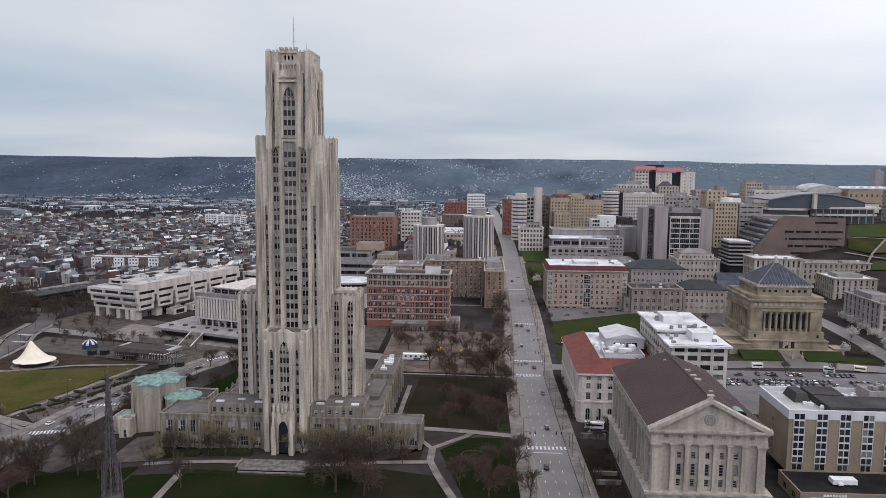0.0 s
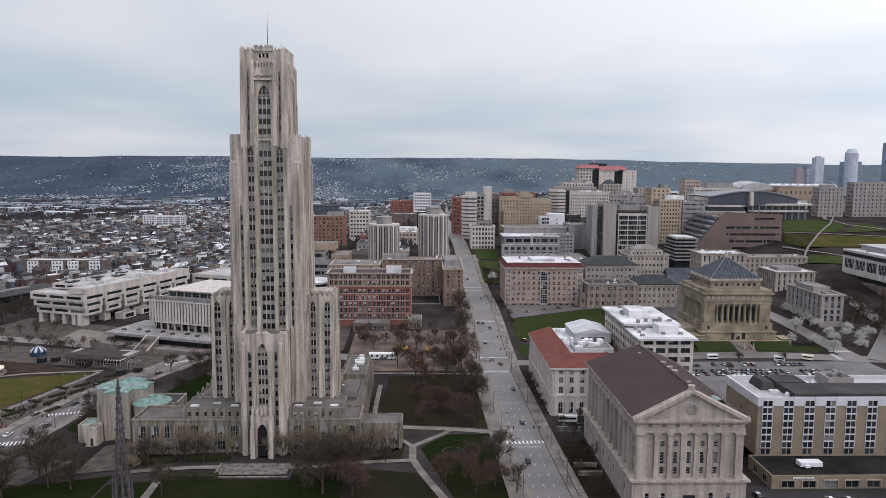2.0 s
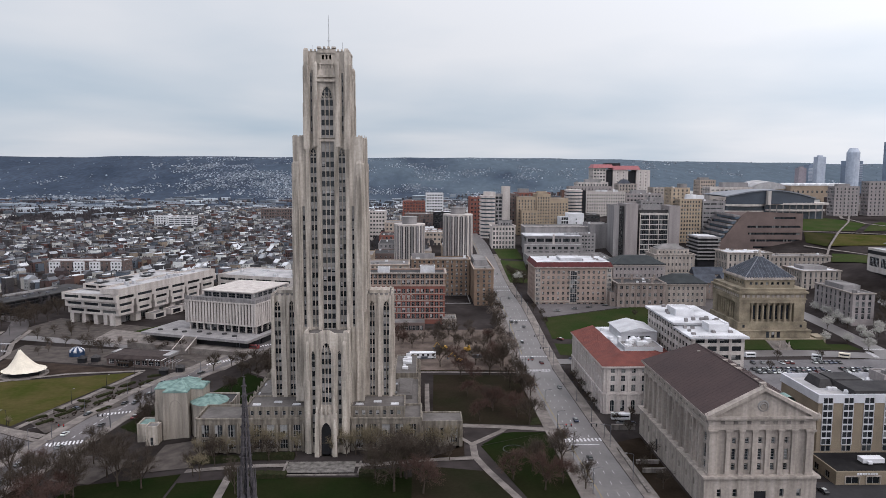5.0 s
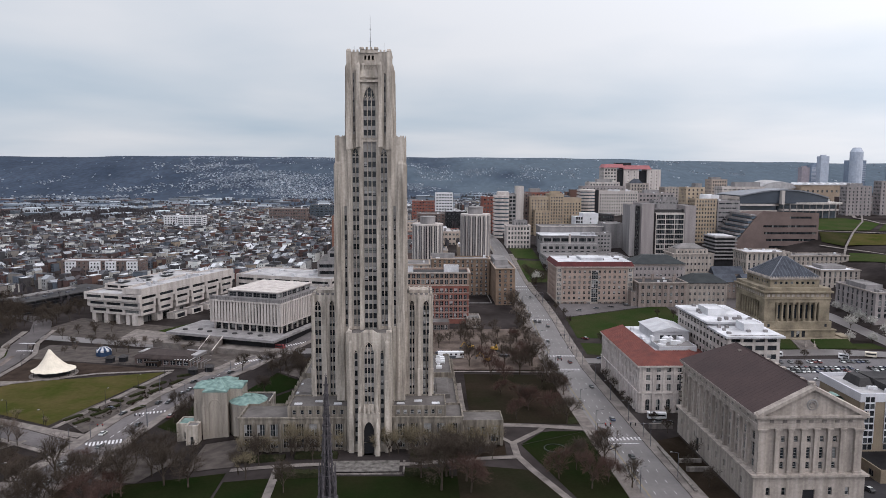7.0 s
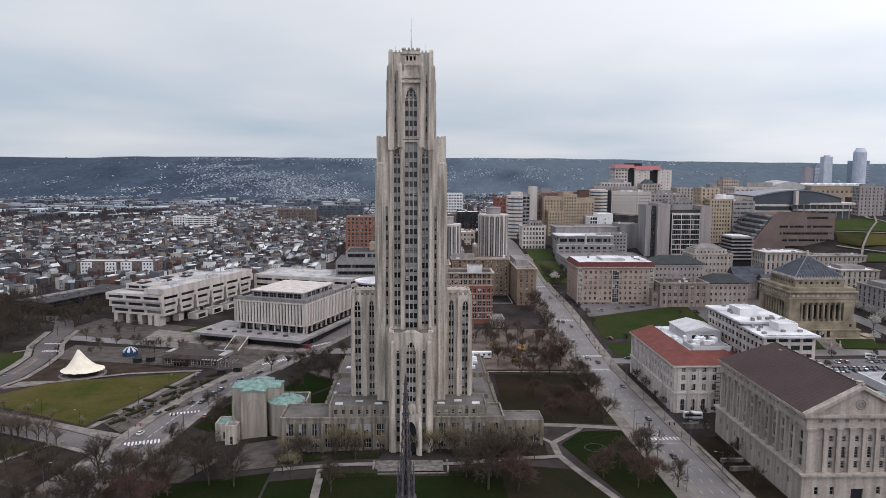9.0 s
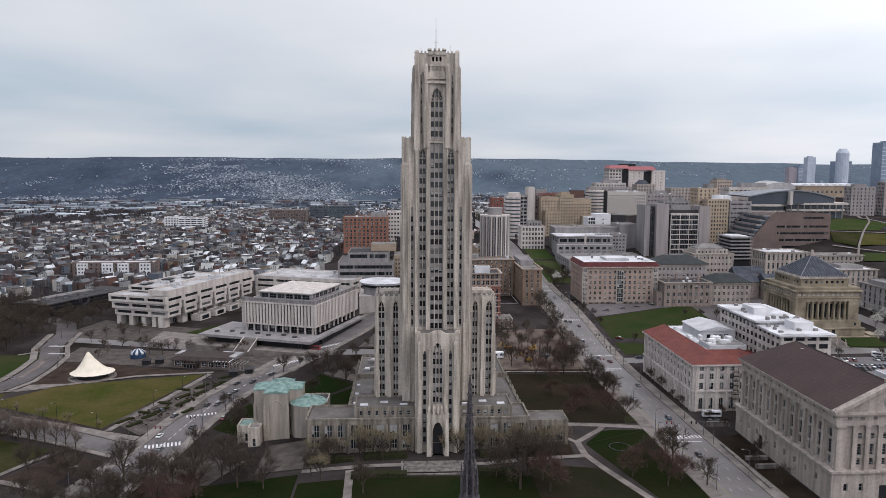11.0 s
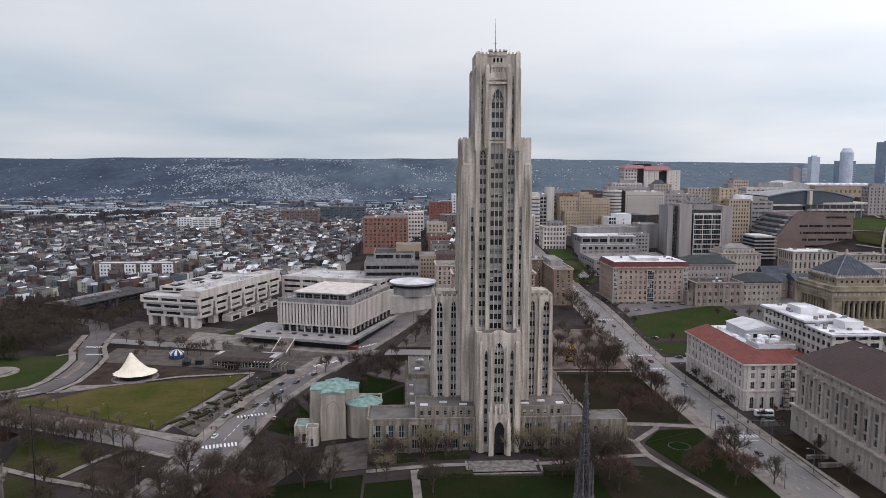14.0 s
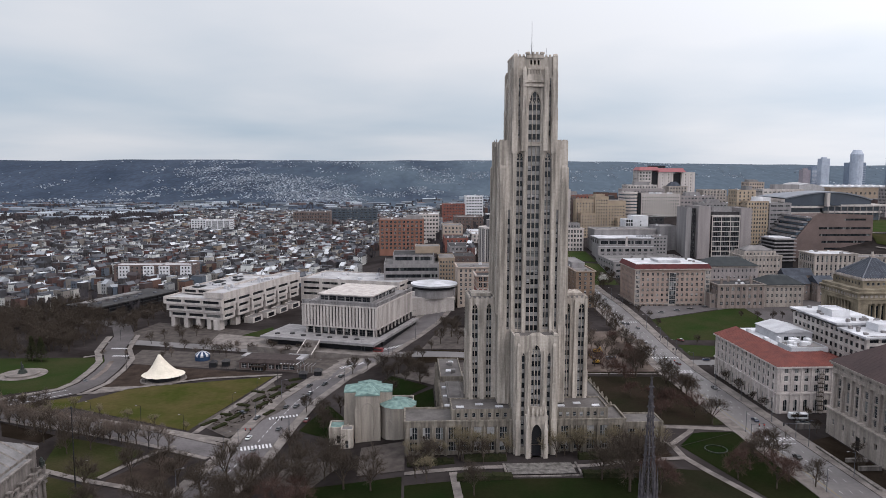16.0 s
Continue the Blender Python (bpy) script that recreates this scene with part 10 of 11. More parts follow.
def crosswalk(x, y, n, pitch, w, l, rz, lift=0.2):
    ob = thing("crosswalk", (x, y, land(x, y)), "row of white painted crossing bars", "crosswalk", "crosswalks")
    c, s = math.cos(radians(rz)), math.sin(radians(rz))
    for i in range(n):
        d = (i - (n - 1) / 2) * pitch
        gg = Geo()
        dash(gg, x + d * c, y + d * s, w, l, 0, lift, radians(rz))
        part("stripe", gg, paint_white, ob)


crosswalk(25.2, 281.6, 10, 1.6, 0.8, 3.2, 2)
crosswalk(23.6, 384.5, 8, 1.7, 0.8, 2.6, 0)
crosswalk(25.2, 412.5, 10, 1.7, 0.8, 2.8, 0)
crosswalk(35.6, 292, 7, 1.5, 0.6, 3.6, 85)
crosswalk(26.5, 491.5, 8, 1.6, 0.7, 2.6, 0)
crosswalk(26, 594, 9, 1.7, 0.8, 2.6, 0), crosswalk(26, 607, 9, 1.7, 0.8, 2.6, 0)
crosswalk(-192, 300, 10, 1.5, 0.8, 4.5, 16)
crosswalk(-186, 338, 9, 1.6, 0.7, 3.0, 16)
crosswalk(-160, 424, 10, 1.6, 0.8, 4, 28), crosswalk(-136, 458, 10, 1.6, 0.8, 4, 24)
crosswalk(-306, 456.5, 9, 1.5, 0.8, 3, -4, 0.6), crosswalk(-314.5, 476, 9, 1.5, 0.8, 3, -4, 0.6)
crosswalk(236, 425, 8, 1.6, 0.8, 3, 0), crosswalk(228, 414, 8, 1.6, 0.8, 3, 85)


def street_lamp(x, y, rz, h=9.0, arm=2.4):
    z = land(x, y) + 0.3
    ob = thing("street_lamp", (x, y, z), "grey metal street lamp with a curved arm", "street lamp", "street lamps", rz)
    g = Geo()
    g.tube((x, y, z), (x, y, z + h), 0.13, 0.08, 6)
    part("pole", g, frame_dark if h < 8 else iron, ob)
    g = Geo()
    g.tube((x, y, z + h), (x + arm, y, z + h + 0.5), 0.07, 0.05, 5)
    part("arm", g, frame_dark if h < 8 else iron, ob)
    g = Geo()
    g.box(x + arm - 0.1, x + arm + 0.8, y - 0.18, y + 0.18, z + h + 0.38, z + h + 0.6, 0, 0.05)
    part("lamp_head", g, concrete_gy, ob)


for i, y in enumerate(range(232, 580, 29)):
    street_lamp(line_at(FIFTH, y) - 8.6, y, 0), street_lamp(line_at(FIFTH, y) + 8.6, y + 12, 180)
for t in range(1, 9):
    a = FORBES[t]
    street_lamp(a[0] - 9, a[1] + 6, 10), street_lamp(a[0] + 8.4, a[1] - 8, 190)
for x, y, rz in ((-228, 322, 200), (-252, 336, 200), (-278, 343, 200), (-300, 350, 190), (-262, 312, 20), (-236, 300, 20), (-290, 420, 0), (-302, 450, 180), (-324, 500, 0), (-213, 352, 60), (-206, 376, 60), (-199, 396, 60), (-340, 380, 0), (-250, 270, 0)):
    street_lamp(x, y, rz, 7.0, 1.4)


def traffic_light(x, y, rz, arm=5.5):
    z = land(x, y) + 0.3
    ob = thing("traffic_light", (x, y, z), "traffic signal on a mast arm showing red", "traffic light", "traffic lights", rz)
    g = Geo()
    g.tube((x, y, z), (x, y, z + 6.2), 0.14, 0.1, 6), g.tube((x, y, z + 5.8), (x + arm, y, z + 6.3), 0.09, 0.06, 5)
    part("mast", g, iron, ob)
    for d in (arm * 0.6, arm * 0.97):
        g = Geo()
        g.box(x + d - 0.22, x + d + 0.22, y - 0.16, y + 0.16, z + 5.0, z + 6.2)
        head = part("signal_head", g, frame_dark, ob)
        g = Geo()
        g.box(x + d - 0.16, x + d + 0.16, y - 0.2, y - 0.163, z + 5.75, z + 6.1)
        part("red_lens", g, signal_red, head)


traffic_light(15.2, 283, 0), traffic_light(34.2, 283, 180), traffic_light(34.0, 410, 180), traffic_light(14.6, 384, 0)
traffic_light(-200, 306, 0), traffic_light(-180, 318, 180), traffic_light(-154, 448, 0), traffic_light(-136, 432, 180), traffic_light(35.5, 540, 180), traffic_light(35, 437, 180)
mast = thing("light_mast", (-249.4, 262.0, 10), "tall slim dark lighting mast", "light mast")
g = Geo()
g.tube((-249.4, 262.0, 9.5), (-249.4, 262.0, 42.0), 0.28, 0.12, 8)
part("pole", g, frame_dark, mast)
g = Geo()
g.cyl(-249.4, 262.0, 0.5, 0.35, 42.0 - 1.2, 42.0 - 0.6, 8)
part("lamp_ring", g, frame_dark, mast)


# ---------------------------------------------------------------- works in the square
digger_yellow = mat("digger_yellow", (0.42, 0.25, 0.04), (0.33, 0.19, 0.035), rough=0.5, scale=1, fine=4)


def excavator(x, y, rz):
    z = land(x, y) + 0.2
    ob = thing("excavator", (x, y, z), "yellow tracked excavator parked on bare ground", "excavator", "excavators", rz)
    for sx in (-1.2, 1.2):
        g = Geo()
        g.box(x + sx - 0.35, x + sx + 0.35, y - 2.1, y + 2.1, z, z + 0.9, 0, 0.12)
        part("track", g, tyre, ob)
    g = Geo()
    g.box(x - 1.4, x + 1.4, y - 2.0, y + 1.6, z + 0.9, z + 2.2, 0, 0.1)
    body = part("body", g, digger_yellow, ob)
    g = Geo()
    g.box(x - 1.35, x - 0.1, y + 0.1, y + 1.6, z + 2.2, z + 3.5, 0, 0.12)
    part("cab", g, frame_dark, body)
    g = Geo()
    g.beam((x + 0.5, y + 1.4, z + 1.8), (x + 0.5, y + 4.2, z + 4.8), 0.5), g.beam((x + 0.5, y + 4.2, z + 4.8), (x + 0.5, y + 6.6, z + 2.2), 0.4)
    arm = part("boom", g, digger_yellow, ob)
    g = Geo()
    g.box(x - 0.1, x + 1.1, y + 6.2, y + 7.2, z + 0.9, z + 2.1, 0, 0.15)
    part("bucket", g, iron, arm)


for x, y, rz in ((-19, 402, 70), (-13, 424, 200), (-27, 428, 120)):
    excavator(x, y, rz)
for x, y, rz in ((-38, 409, 8), (-46, 418, 60), (-8, 411, 0)):
    sk = thing("site_skip", (x, y, land(x, y)), "dark steel rubble skip on bare ground", "skip", "site skips", rz)
    g = Geo()
    z = land(x, y) + 0.15
    g.prism([(x - 2.6, y - 1.1), (x + 2.6, y - 1.1), (x + 2.6, y + 1.1), (x - 2.6, y + 1.1)], z, z + 1.7, 0, None, 1.12)
    part("body", g, iron, sk)

bed = thing("bedding_shrubs", (-205, 355, 11), "dark low shrubs and dead stems in the planting beds", "shrubs")
bed["kind"] = "stuff"
g = Geo()
r = random.Random(61)
for _ in range(240):
    t, u = r.random(), r.uniform(-1, 1)
    x, y = -214 + 24 * t + u * 6.0, 326 + 66 * t - u * 2.4
    if int(t * 9) % 3 == 1 and abs(u) < 0.35:
        continue
    z = land(x, y) + 0.2
    s = r.uniform(0.3, 0.8)
    for _k in range(5):
        a = r.uniform(0, 6.28)
        d = Vector((math.cos(a), math.sin(a), r.uniform(0.2, 0.9))) * s
        e_ = Vector((-math.sin(a), math.cos(a), 0)) * s * 0.4
        p = Vector((x, y, z))
        g.poly((p - e_ * 0.5, p + e_ * 0.5, p + d + e_, p + d - e_))
part("stems", g, mulch, bed)["kind"] = "stuff"

# low stone walls in front of the temple and terrace
for x0, x1, y0, y1, z0, z1 in ((40, 48.5, 249, 250, 17, 18.6), (40, 48.5, 257, 258, 17, 18.4), (36.5, 37.4, 232, 272, 17, 17.9), (40, 50, 293, 294, 17, 19.2), (-91, -90.4, 250, 261, 16.8, 17.5), (-63.6, -63, 250, 261, 16.8, 17.5), (-90, -64, 249.4, 249.9, 16.6, 17.3)):
    w = thing("low_wall", ((x0 + x1) / 2, (y0 + y1) / 2, z0), "low pale stone garden wall", "wall", "garden walls")
    g = Geo()
    g.box(x0, x1, y0, y1, z0, z1), g.box(x0 - 0.1, x1 + 0.1, y0 - 0.1, y1 + 0.1, z1, z1 + 0.15)
    part("body", g, museum_stone, w)

# ---------------------------------------------------------------- the terraced houses beyond
rnd = random.Random(21)
HW, HR = [], []
VAR = []
for k in range(6):
    w, d, h = 5.2 + 0.7 * (k % 3), 10 + 2 * (k % 2), 8.2 + 1.3 * (k % 3)
    g = Geo()
    holes = [(a, b, c, c + 1.5) for a, b in even(w, 2, 1.0, 0.4) for c in (1.0, 3.9, 6.4)]
    facade(g, (-w / 2, -d / 2), "S", w, -3, h, (), (), 0.25, 0, holes)
    facade(g, (w / 2, -d / 2), "E", d, -3, h, (), (), 0.25, 0, [(a, b, c, c + 1.4) for a, b in even(d, 3, 0.9, 1) for c in (1.2, 4.0)])
    facade(g, (-w / 2, d / 2), "W", d, -3, h, (), (), 0.25, 0, [(a, b, c, c + 1.4) for a, b in even(d, 3, 0.9, 1) for c in (1.2, 4.0)])
    facade(g, (w / 2, d / 2), "N", w, -3, h, (), (), 0.25, 0, [])
    g.box(-w / 2 + 0.3, w / 2 - 0.3, -d / 2 + 0.3, d / 2 - 0.3, 0, h - 0.2, 1)
    body = g.mesh("wall", [house_wall, frame_dark])
    r = Geo()
    if k in (0, 2, 4, 5):
        r.box(-w / 2 - 0.1, w / 2 + 0.1, -d / 2 - 0.1, d / 2 + 0.1, h, h + 0.35)
    elif k == 1:
        r.gable(-w / 2, w / 2, -d / 2 - 0.3, d / 2 + 0.3, h, h + 2.8, 0, None, "y", 0.3)
    else:
        r.gable(-w / 2 - 0.3, w / 2 + 0.3, -d / 2, d / 2, h, h + 3.0, 0, None, "x", 0.3)
    if k % 2:
        r.box(w / 2 - 1.3, w / 2 - 0.7, d / 4, d / 4 + 0.7, h, h + 4.0)
    VAR.append((w, d, h, body, r.mesh("roof", [house_roof])))

BUSY = ((-425, -325, 555, 672), (-320, -85, 505, 720), (-440, -338, 745, 800), (-175, -75, 700, 990), (-120, 60, 600, 720), (-50, 10, 740, 1240), (-480, -420, 1240, 1300), (-510, -470, 1265, 1300), (-350, -270, 1390, 1440), (-290, -180, 1490, 1540), (-80, 0, 1190, 1240))


def free(x, y, m=6):
    if any(a - m < x < b + m and c - m < y < d + m for a, b, c, d in BUSY):
        return False
    for ln in (FORBES, FIFTH):
        if abs(x - line_at(ln, y)) < 13:
            return False
    return True


count = 0
far_w, far_r = Geo(), Geo()
ang = radians(-20)
ca_, sa_ = math.cos(ang), math.sin(ang)
spots = []
for row in range(-5, 84):
    v = 560 + row // 2 * 40.0 + (14.5 if row % 2 else 0)
    u = -1000.0
    while u < 460:
        u += rnd.choice((5.4, 5.8, 6.4, 7.2))
        if rnd.random() < 0.1:
            u += rnd.uniform(5, 14)
        x, y = u * ca_ + (v - 560) * -sa_, 560 + u * sa_ + (v - 560) * ca_
        x -= 160
        y += rnd.uniform(-1.5, 1.5)
        dm = math.hypot(x + 60, y)
        if ((x + 735) / 135) ** 2 + ((y - 1560) / 240) ** 2 < 1:
            continue
        if 600 < y < 1950 and x > -0.72 * y - 60 and x < (10 if y < 1000 else 60 + (y - 1000) * 0.25) and free(x, y):
            if y < 700 and x > -330:
                continue
            spots.append((dm, x, y))
spots.sort()
spots = [s for s in spots if rnd.random() < (1.0 if s[0] < 1100 else 0.8)]
for dm, x, y in spots:
    w, d, h, mb, mr = rnd.choice(VAR)
    z = land(x, y)
    rz = -20 + rnd.choice((0, 0, 0, 180, 90)) + rnd.uniform(-2, 2)
    sz, tall = rnd.uniform(0.72, 1.0), rnd.uniform(0.95, 1.3)
    if count < 300:
        ob = thing("house", (x, y, z), "narrow city row house", "house", "row houses", rz)
        ob.scale = (sz, sz, sz * tall)
        a, b = new("wall", mb), new("roof", mr)
        a.parent = b.parent = ob
    elif count < 5200:
        m = np.array(pose(x, y, z, 0, 0, rz) @ Matrix.Diagonal((sz, sz, sz * tall, 1.0)))
        for me, G_ in ((mb, far_w), (mr, far_r)):
            if me is mb:
                gg = Geo()
                gg.box(-w / 2, w / 2, -d / 2, d / 2, -3, h)
                if y < 1300:
                    for sg in (-1, 1):
                        for wx in (-0.24 * w, 0.24 * w):
                            for wz in (1.2, 4.0, 6.6):
                                gg.poly([(wx - 0.6, sg * (d / 2 + 0.04), wz), (wx + 0.6, sg * (d / 2 + 0.04), wz), (wx + 0.6, sg * (d / 2 + 0.04), wz + 1.7), (wx - 0.6, sg * (d / 2 + 0.04), wz + 1.7)][::-sg], 1)
                vs, fs, ms = gg.v, gg.f, gg.m
            else:
                vs, fs = [tuple(v.co) for v in me.vertices], [tuple(p.vertices) for p in me.polygons]
                ms = [0] * len(fs)
            k0 = len(G_.v)
            vv = np.c_[np.array(vs), np.ones(len(vs))] @ m.T
            G_.v.extend(map(tuple, vv[:, :3]))
            G_.f.extend(tuple(k0 + i for i in f) for f in fs)
            G_.m.extend(ms)
    count += 1
rows_ = thing("row_houses", (-300, 1100, 15), "dense field of small row houses and their roofs", "houses")
rows_["kind"] = "stuff"
a = part("walls", far_w, [house_wall_far, frame_dark], rows_)
b = part("roofs", far_r, house_roof_far, rows_)
a["kind"] = b["kind"] = "stuff"

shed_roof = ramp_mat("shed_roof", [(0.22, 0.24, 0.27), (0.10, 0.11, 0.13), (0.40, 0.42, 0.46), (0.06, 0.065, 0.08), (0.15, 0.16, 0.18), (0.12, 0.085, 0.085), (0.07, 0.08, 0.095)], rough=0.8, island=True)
# bigger sheds, blocks and flats in the flats by the river and across the middle distance
rnd = random.Random(99)
g, gr = Geo(), Geo()
for _ in range(700):
    y = rnd.uniform(1500, 2950)
    x = rnd.uniform(-0.72 * y, 0.75 * y)
    if not free(x, y, 14) or (x > 40 and y < 1500):
        continue
    w, d, h = rnd.uniform(14, 56), rnd.uniform(12, 30), rnd.uniform(4, 10)
    if y > 2300 and rnd.random() < 0.15:
        w *= 2.0
    z = land(x, y)
    k0 = len(g.v)
    g.box(x - w / 2, x + w / 2, y - d / 2, y + d / 2, z - 6, z + h)
    gr.box(x - w / 2 - 0.3, x + w / 2 + 0.3, y - d / 2 - 0.3, y + d / 2 + 0.3, z + h, z + h + 0.6)
far_sheds = thing("far_blocks", (-300, 2000, 0), "distant sheds, mills and blocks in the valley", "buildings")
far_sheds["kind"] = "stuff"
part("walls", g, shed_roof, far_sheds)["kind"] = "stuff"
part("roofs", gr, hazed_far_house, far_sheds)["kind"] = "stuff"

g, gr = Geo(), Geo()
for _ in range(70):
    y = rnd.uniform(2250, 2900)
    x = rnd.uniform(-0.75 * y, 0.25 * y)
    w, d, h = rnd.uniform(24, 100), rnd.uniform(18, 40), rnd.uniform(3, 6.5)
    z = land(x, y)
    g.box(x - w / 2, x + w / 2, y - d / 2, y + d / 2, z - 6, z + h)
    gr.box(x - w / 2 - 0.3, x + w / 2 + 0.3, y - d / 2 - 0.3, y + d / 2 + 0.3, z + h, z + h + 0.8, 0, 0.2)
sheds = thing("river_sheds", (-500, 2600, 0), "long white-roofed sheds along the river flats", "buildings")
sheds["kind"] = "stuff"
part("walls", g, hazed_far_house, sheds)["kind"] = "stuff"
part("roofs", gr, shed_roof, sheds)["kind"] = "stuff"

# blocks on the hill to the right, behind the hospital
g, gr = Geo(), Geo()
for _ in range(260):
    y = rnd.uniform(900, 2300)
    x = rnd.uniform(60, 0.8 * y)
    if y < 1120 and x < 460:
        continue
    w, d, h = rnd.uniform(8, 34), rnd.uniform(9, 22), rnd.uniform(6, 17)
    z = land(x, y)
    g.box(x - w / 2, x + w / 2, y - d / 2, y + d / 2, z - 8, z + h)
    gr.box(x - w / 2 - 0.3, x + w / 2 + 0.3, y - d / 2 - 0.3, y + d / 2 + 0.3, z + h, z + h + 0.5)
hill_blocks = thing("hill_blocks", (500, 1500, 60), "distant brick houses and blocks on the hill", "buildings")
hill_blocks["kind"] = "stuff"
part("walls", g, house_wall_far, hill_blocks)["kind"] = "stuff"
part("roofs", gr, house_roof_far, hill_blocks)["kind"] = "stuff"

# houses scattered over the far slopes
g = Geo()
n_ = 0
VILLAGES = ((-760, 3420, 300, 330, 1.0), (-470, 3150, 170, 170, 0.9), (-130, 3350, 170, 150, 0.8), (60, 3700, 260, 160, 0.6), (-1500, 3050, 260, 120, 0.75), (-1150, 3800, 300, 200, 0.6), (640, 3600, 260, 260, 0.4), (1150, 3900, 300, 160, 0.35), (1700, 3800, 350, 160, 0.3), (-1350, 3350, 150, 120, 0.6), (330, 3150, 240, 130, 0.55), (-700, 4150, 800, 90, 0.5), (800, 4150, 900, 90, 0.45), (-200, 3900, 500, 90, 0.4))
while n_ < 8000:
    y = rnd.uniform(2880, 4300)
    x = rnd.uniform(-0.78 * y, 0.8 * y)
    dens = 0.35 * noise.noise((x / 330, y / 330, 9.0)) + 0.55 * noise.noise((x / 90, y / 160, 4.0)) - 0.12
    for vx, vy, rx_, ry_, q in VILLAGES:
        dens += q * math.exp(-((x - vx) / rx_) ** 2 - ((y - vy) / ry_) ** 2)
    if dens < rnd.uniform(0.15, 0.95):
        if rnd.random() > 0.004:
            continue
    z = land(x, y)
    s = 0.2 + 0.46 * rnd.random() ** 2
    g.box(x - 5.0 * s, x + 5.0 * s, y - 4, y + 4, z - 4, z + 6.0 * s)
    n_ += 1
slope = thing("slope_houses", (0, 3500, 80), "tiny pale houses scattered on the far hillsides", "houses")
slope["kind"] = "stuff"
part("walls", g, hazed_far_house, slope)["kind"] = "stuff"

# bare treetops over the middle distance and the far woods
def clump(g, x, y, z, r, h, rr):
    for _ in range(7):
        a, b = rr.uniform(0, 6.28), rr.uniform(0.25, 1.0)
        p = Vector((x + r * b * math.cos(a), y + r * b * math.sin(a), z))
        t = Vector((p.x + rr.uniform(-0.6, 0.6) * r * 0.5, p.y + rr.uniform(-0.4, 0.4) * r * 0.5, z + h * rr.uniform(0.6, 1.1)))
        s = Vector((rr.uniform(-1, 1), rr.uniform(-1, 1), rr.uniform(-0.2, 0.3))).normalized() * r * 0.42
        g.poly((p - s * 0.2, t + s, t + Vector((0, 0, h * 0.12)), t - s))


rr = random.Random(4)
g = Geo()
for _ in range(15000):
    y = 600 + 2300 * rr.random() ** 1.4
    x = rr.uniform(-0.72 * y, 0.75 * y)
    if -330 < x < 60 and y < 760 or (40 < x < 570 and y < 910):
        continue
    if noise.noise((x / 120, y / 120, 1.0)) < rr.uniform(-0.25, 0.35) or abs(x - line_at(FIFTH, y)) < 15 or abs(x - line_at(FORBES, y)) < 13:
        continue
    clump(g, x, y, land(x, y), rr.uniform(2.2, 4.6), rr.uniform(6, 11), rr)
for _ in range(520):
    a, q = rr.uniform(0, 6.28), rr.random() ** 0.5
    x, y = -735 + 130 * q * math.cos(a), 1560 + 240 * q * math.sin(a)
    clump(g, x, y, land(x, y), rr.uniform(3, 6), rr.uniform(5, 9), rr)
tt = structure("treetops", g, mat("bare_treetops", (0.062, 0.056, 0.058), (0.038, 0.035, 0.037), rough=1.0, scale=0.05, fine=0.5, bump=0), "bare winter treetops among the houses")
tt["kind"] = "stuff"
patch("lawn_terrace_1", (37, 622), (58, 622), (60, 700), (37, 705), 0.4, grass_hill, "green terrace lawn beside the avenue")
patch("lawn_terrace_2", (37, 712), (60, 708), (60, 756), (36, 757), 0.4, grass_hill, "green terrace lawn beside the avenue")
patch("pavement_25", (104, 430), (142, 430), (238, 640), (104, 640), 0.08, asphalt_park, "grey campus yards between the halls")
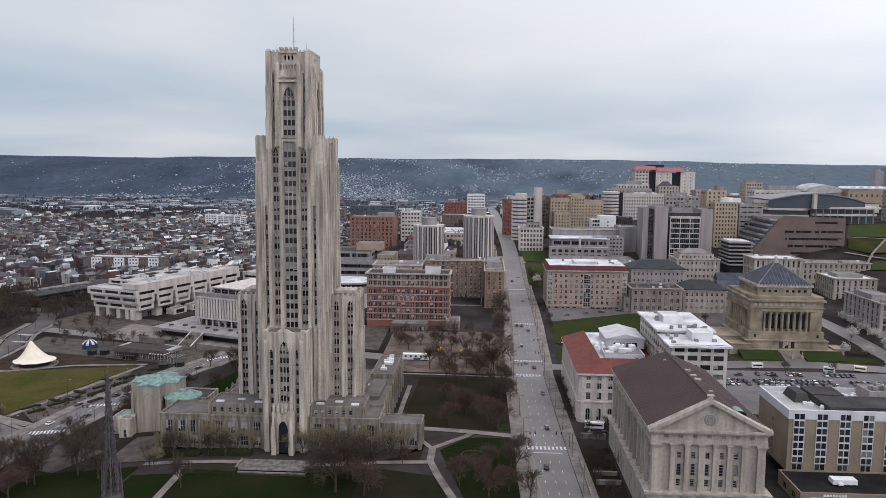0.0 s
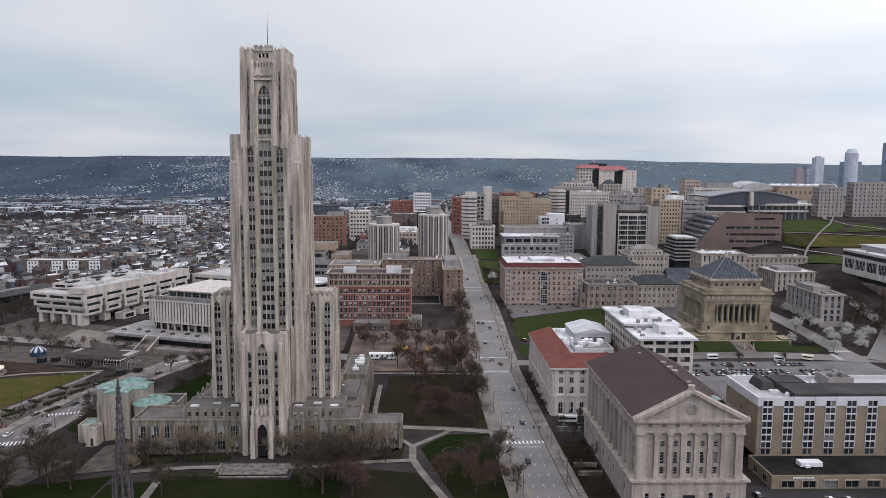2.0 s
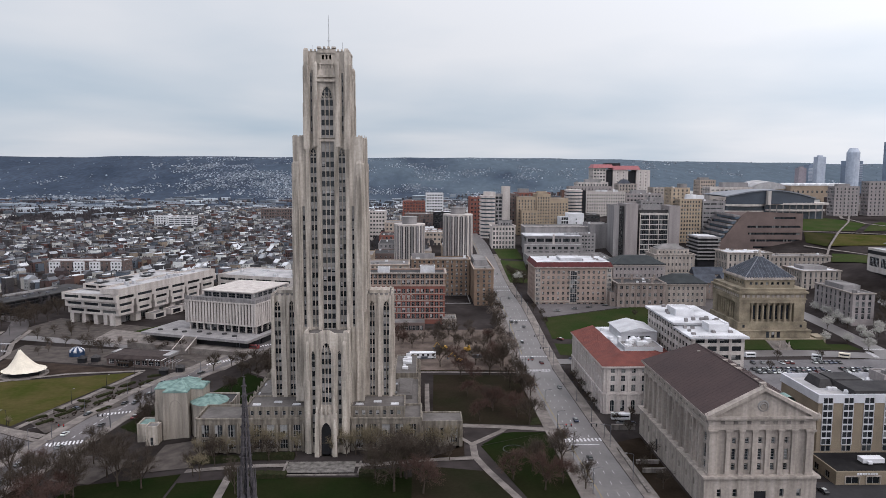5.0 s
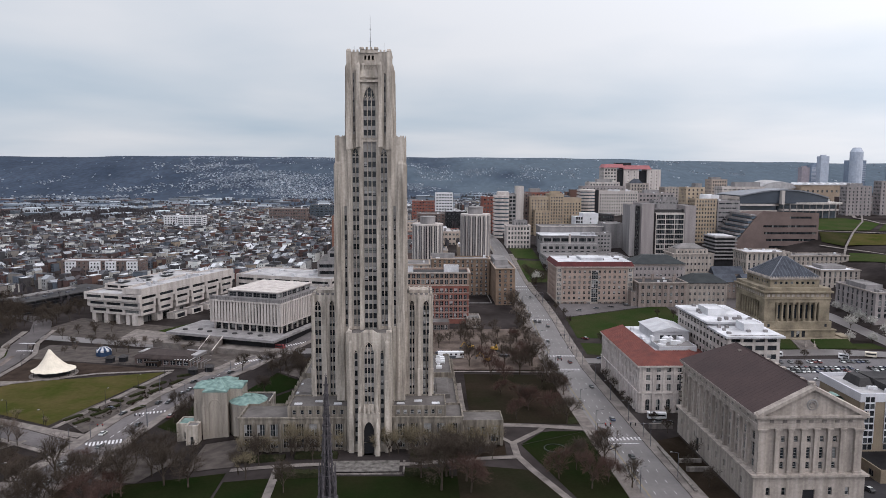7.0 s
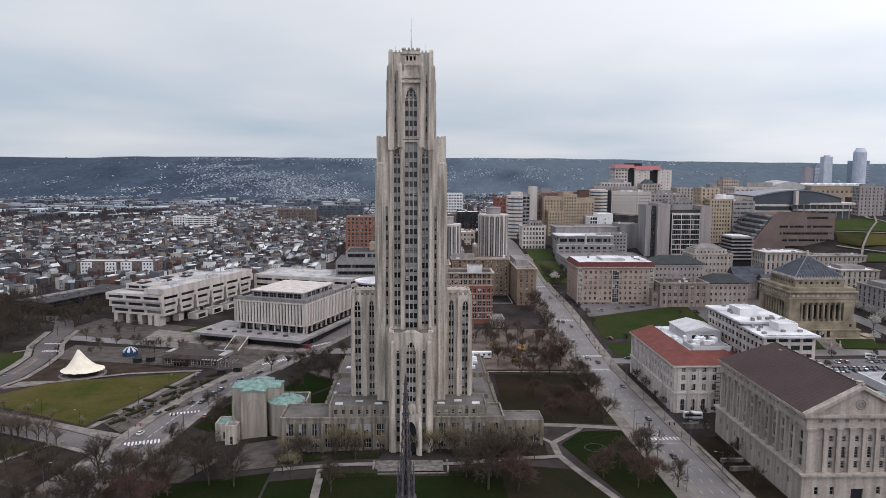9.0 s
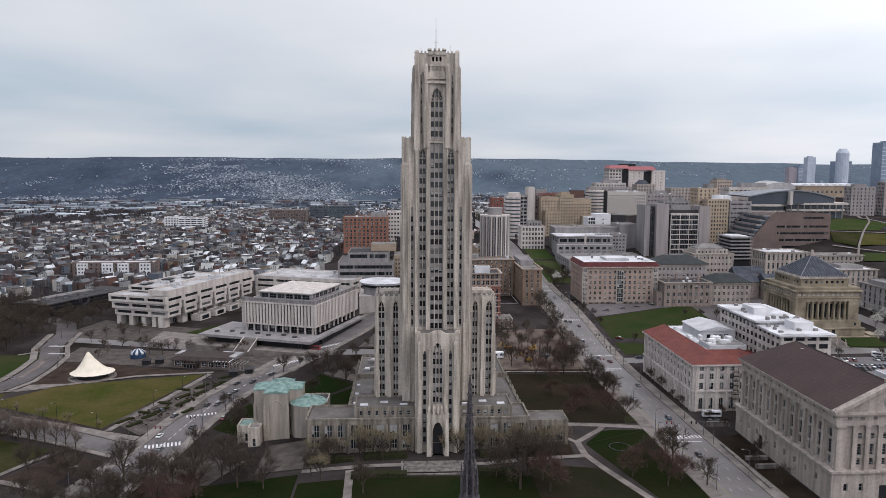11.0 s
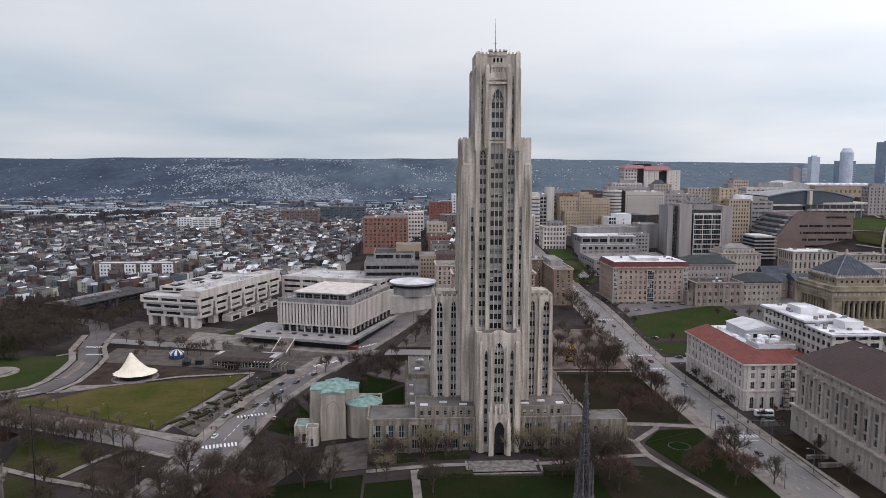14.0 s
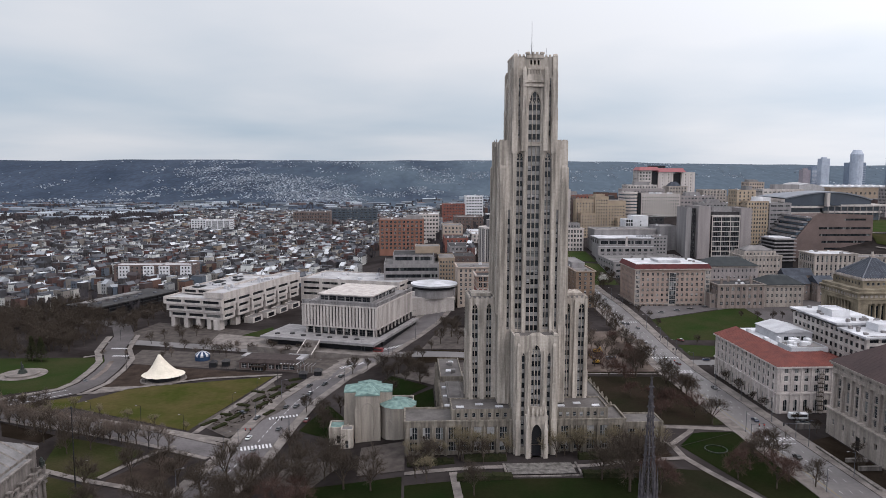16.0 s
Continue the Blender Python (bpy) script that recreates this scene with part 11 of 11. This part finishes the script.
# the far downtown
# tower colours raised towards pale blue, with the haze painted in
steel = mat("far_hazed_steel", (0.20, 0.24, 0.29), (0.17, 0.205, 0.25), rough=0.6, scale=0.02, fine=0.1, bump=0)
pale = mat("far_hazed_pale_tower", (0.38, 0.41, 0.45), (0.32, 0.35, 0.39), rough=0.6, scale=0.02, fine=0.1, bump=0)
rosy = mat("far_hazed_rose_tower", (0.30, 0.26, 0.27), (0.26, 0.23, 0.24), rough=0.7, scale=0.02, fine=0.1, bump=0)
for x, y, w, d, h, m, lab, shape in ((1790, 3060, 52, 40, 212, pale, "pale rounded distant skyscraper", 1), (2000, 3080, 90, 70, 240, steel, "dark steel distant skyscraper", 0), (1680, 3120, 36, 34, 176, pale, "pale slab skyscraper in the distance", 0), (1620, 3160, 34, 34, 128, rosy, "dull rose tower in the distance", 0), (1870, 3200, 70, 50, 160, steel, "grey office tower in the distance", 0), (2060, 3150, 70, 60, 190, pale, "pale office tower in the distance", 0), (1720, 3250, 60, 50, 140, steel, "grey office tower in the distance", 0)):
    z0 = land(x, y) - 5
    ob = thing("skyscraper", (x, y, z0), lab, "skyscraper", "downtown towers")
    g = Geo()
    if shape:
        g.cyl(x, y, w / 2, w / 2, z0, h - 18, 16), g.cyl(x, y, w / 2, w * 0.3, h - 18, h, 16)
    else:
        g.box(x - w / 2, x + w / 2, y - d / 2, y + d / 2, z0, h), g.box(x - w / 4, x + w / 4, y - d / 4, y + d / 4, h, h + 6)
    part("wall", g, m, ob)
    for k in range(10):
        b = Geo()
        z = 70 + (h - 80) * k / 10
        b.box(x - w / 2 - 0.5, x + w / 2 + 0.5, y - d / 2 - 0.6, y - d / 2 - 0.1, z, z + 4) if not shape else b.cyl(x, y, w / 2 + 0.4, w / 2 + 0.4, z, z + 3, 16)
        part("floor_band", b, pale if m is steel else m, ob)

# terraces and paths on the green hill
patch("lawn_hill_1", (350.5, 732), (405, 730), (440, 770), (424, 880), 0.6, grass_hill, "green hillside lawn")
patch("lawn_hill_2", (329, 684), (338, 662), (376, 716), (348, 724), 0.6, grass_worn, "worn hillside grass")
patch("lawn_hill_3", (340, 662), (423, 664), (450, 704), (378, 715), 0.75, grass_lit, "yellowing terrace lawn")
patch("lawn_hill_4", (316, 616), (337, 592), (353, 618), (329, 638), 0.6, grass_hill, "green hillside lawn")
patch("lawn_hill_5", (412, 728), (466, 738), (470, 790), (446, 770), 0.6, grass_hill, "green hillside lawn")
ribbon("path_hill_1", [(348, 727), (383, 722), (442, 708), (520, 700)], 2.4, 0.9, paving, "pale path along the terrace")
ribbon("path_hill_2", [(321, 632), (339, 660), (382, 721), (428, 782), (476, 862)], 1.9, 1.0, paving, "pale steps up the hill")
ribbon("path_hill_3", [(322, 674), (332, 652), (353, 620), (380, 610)], 2.4, 1.0, paving, "pale lower walk on the slope")
ribbon("path_hill_4", [(486, 900), (446, 826), (441, 772), (470, 738), (540, 730)], 3.6, 1.0, paving, "pale curving path")
ribbon("road_hill_2", [(246, 406), (296, 470), (300, 520), (290, 560)], 9, 0.5, asphalt, "side road past the hall")
finish_windows()
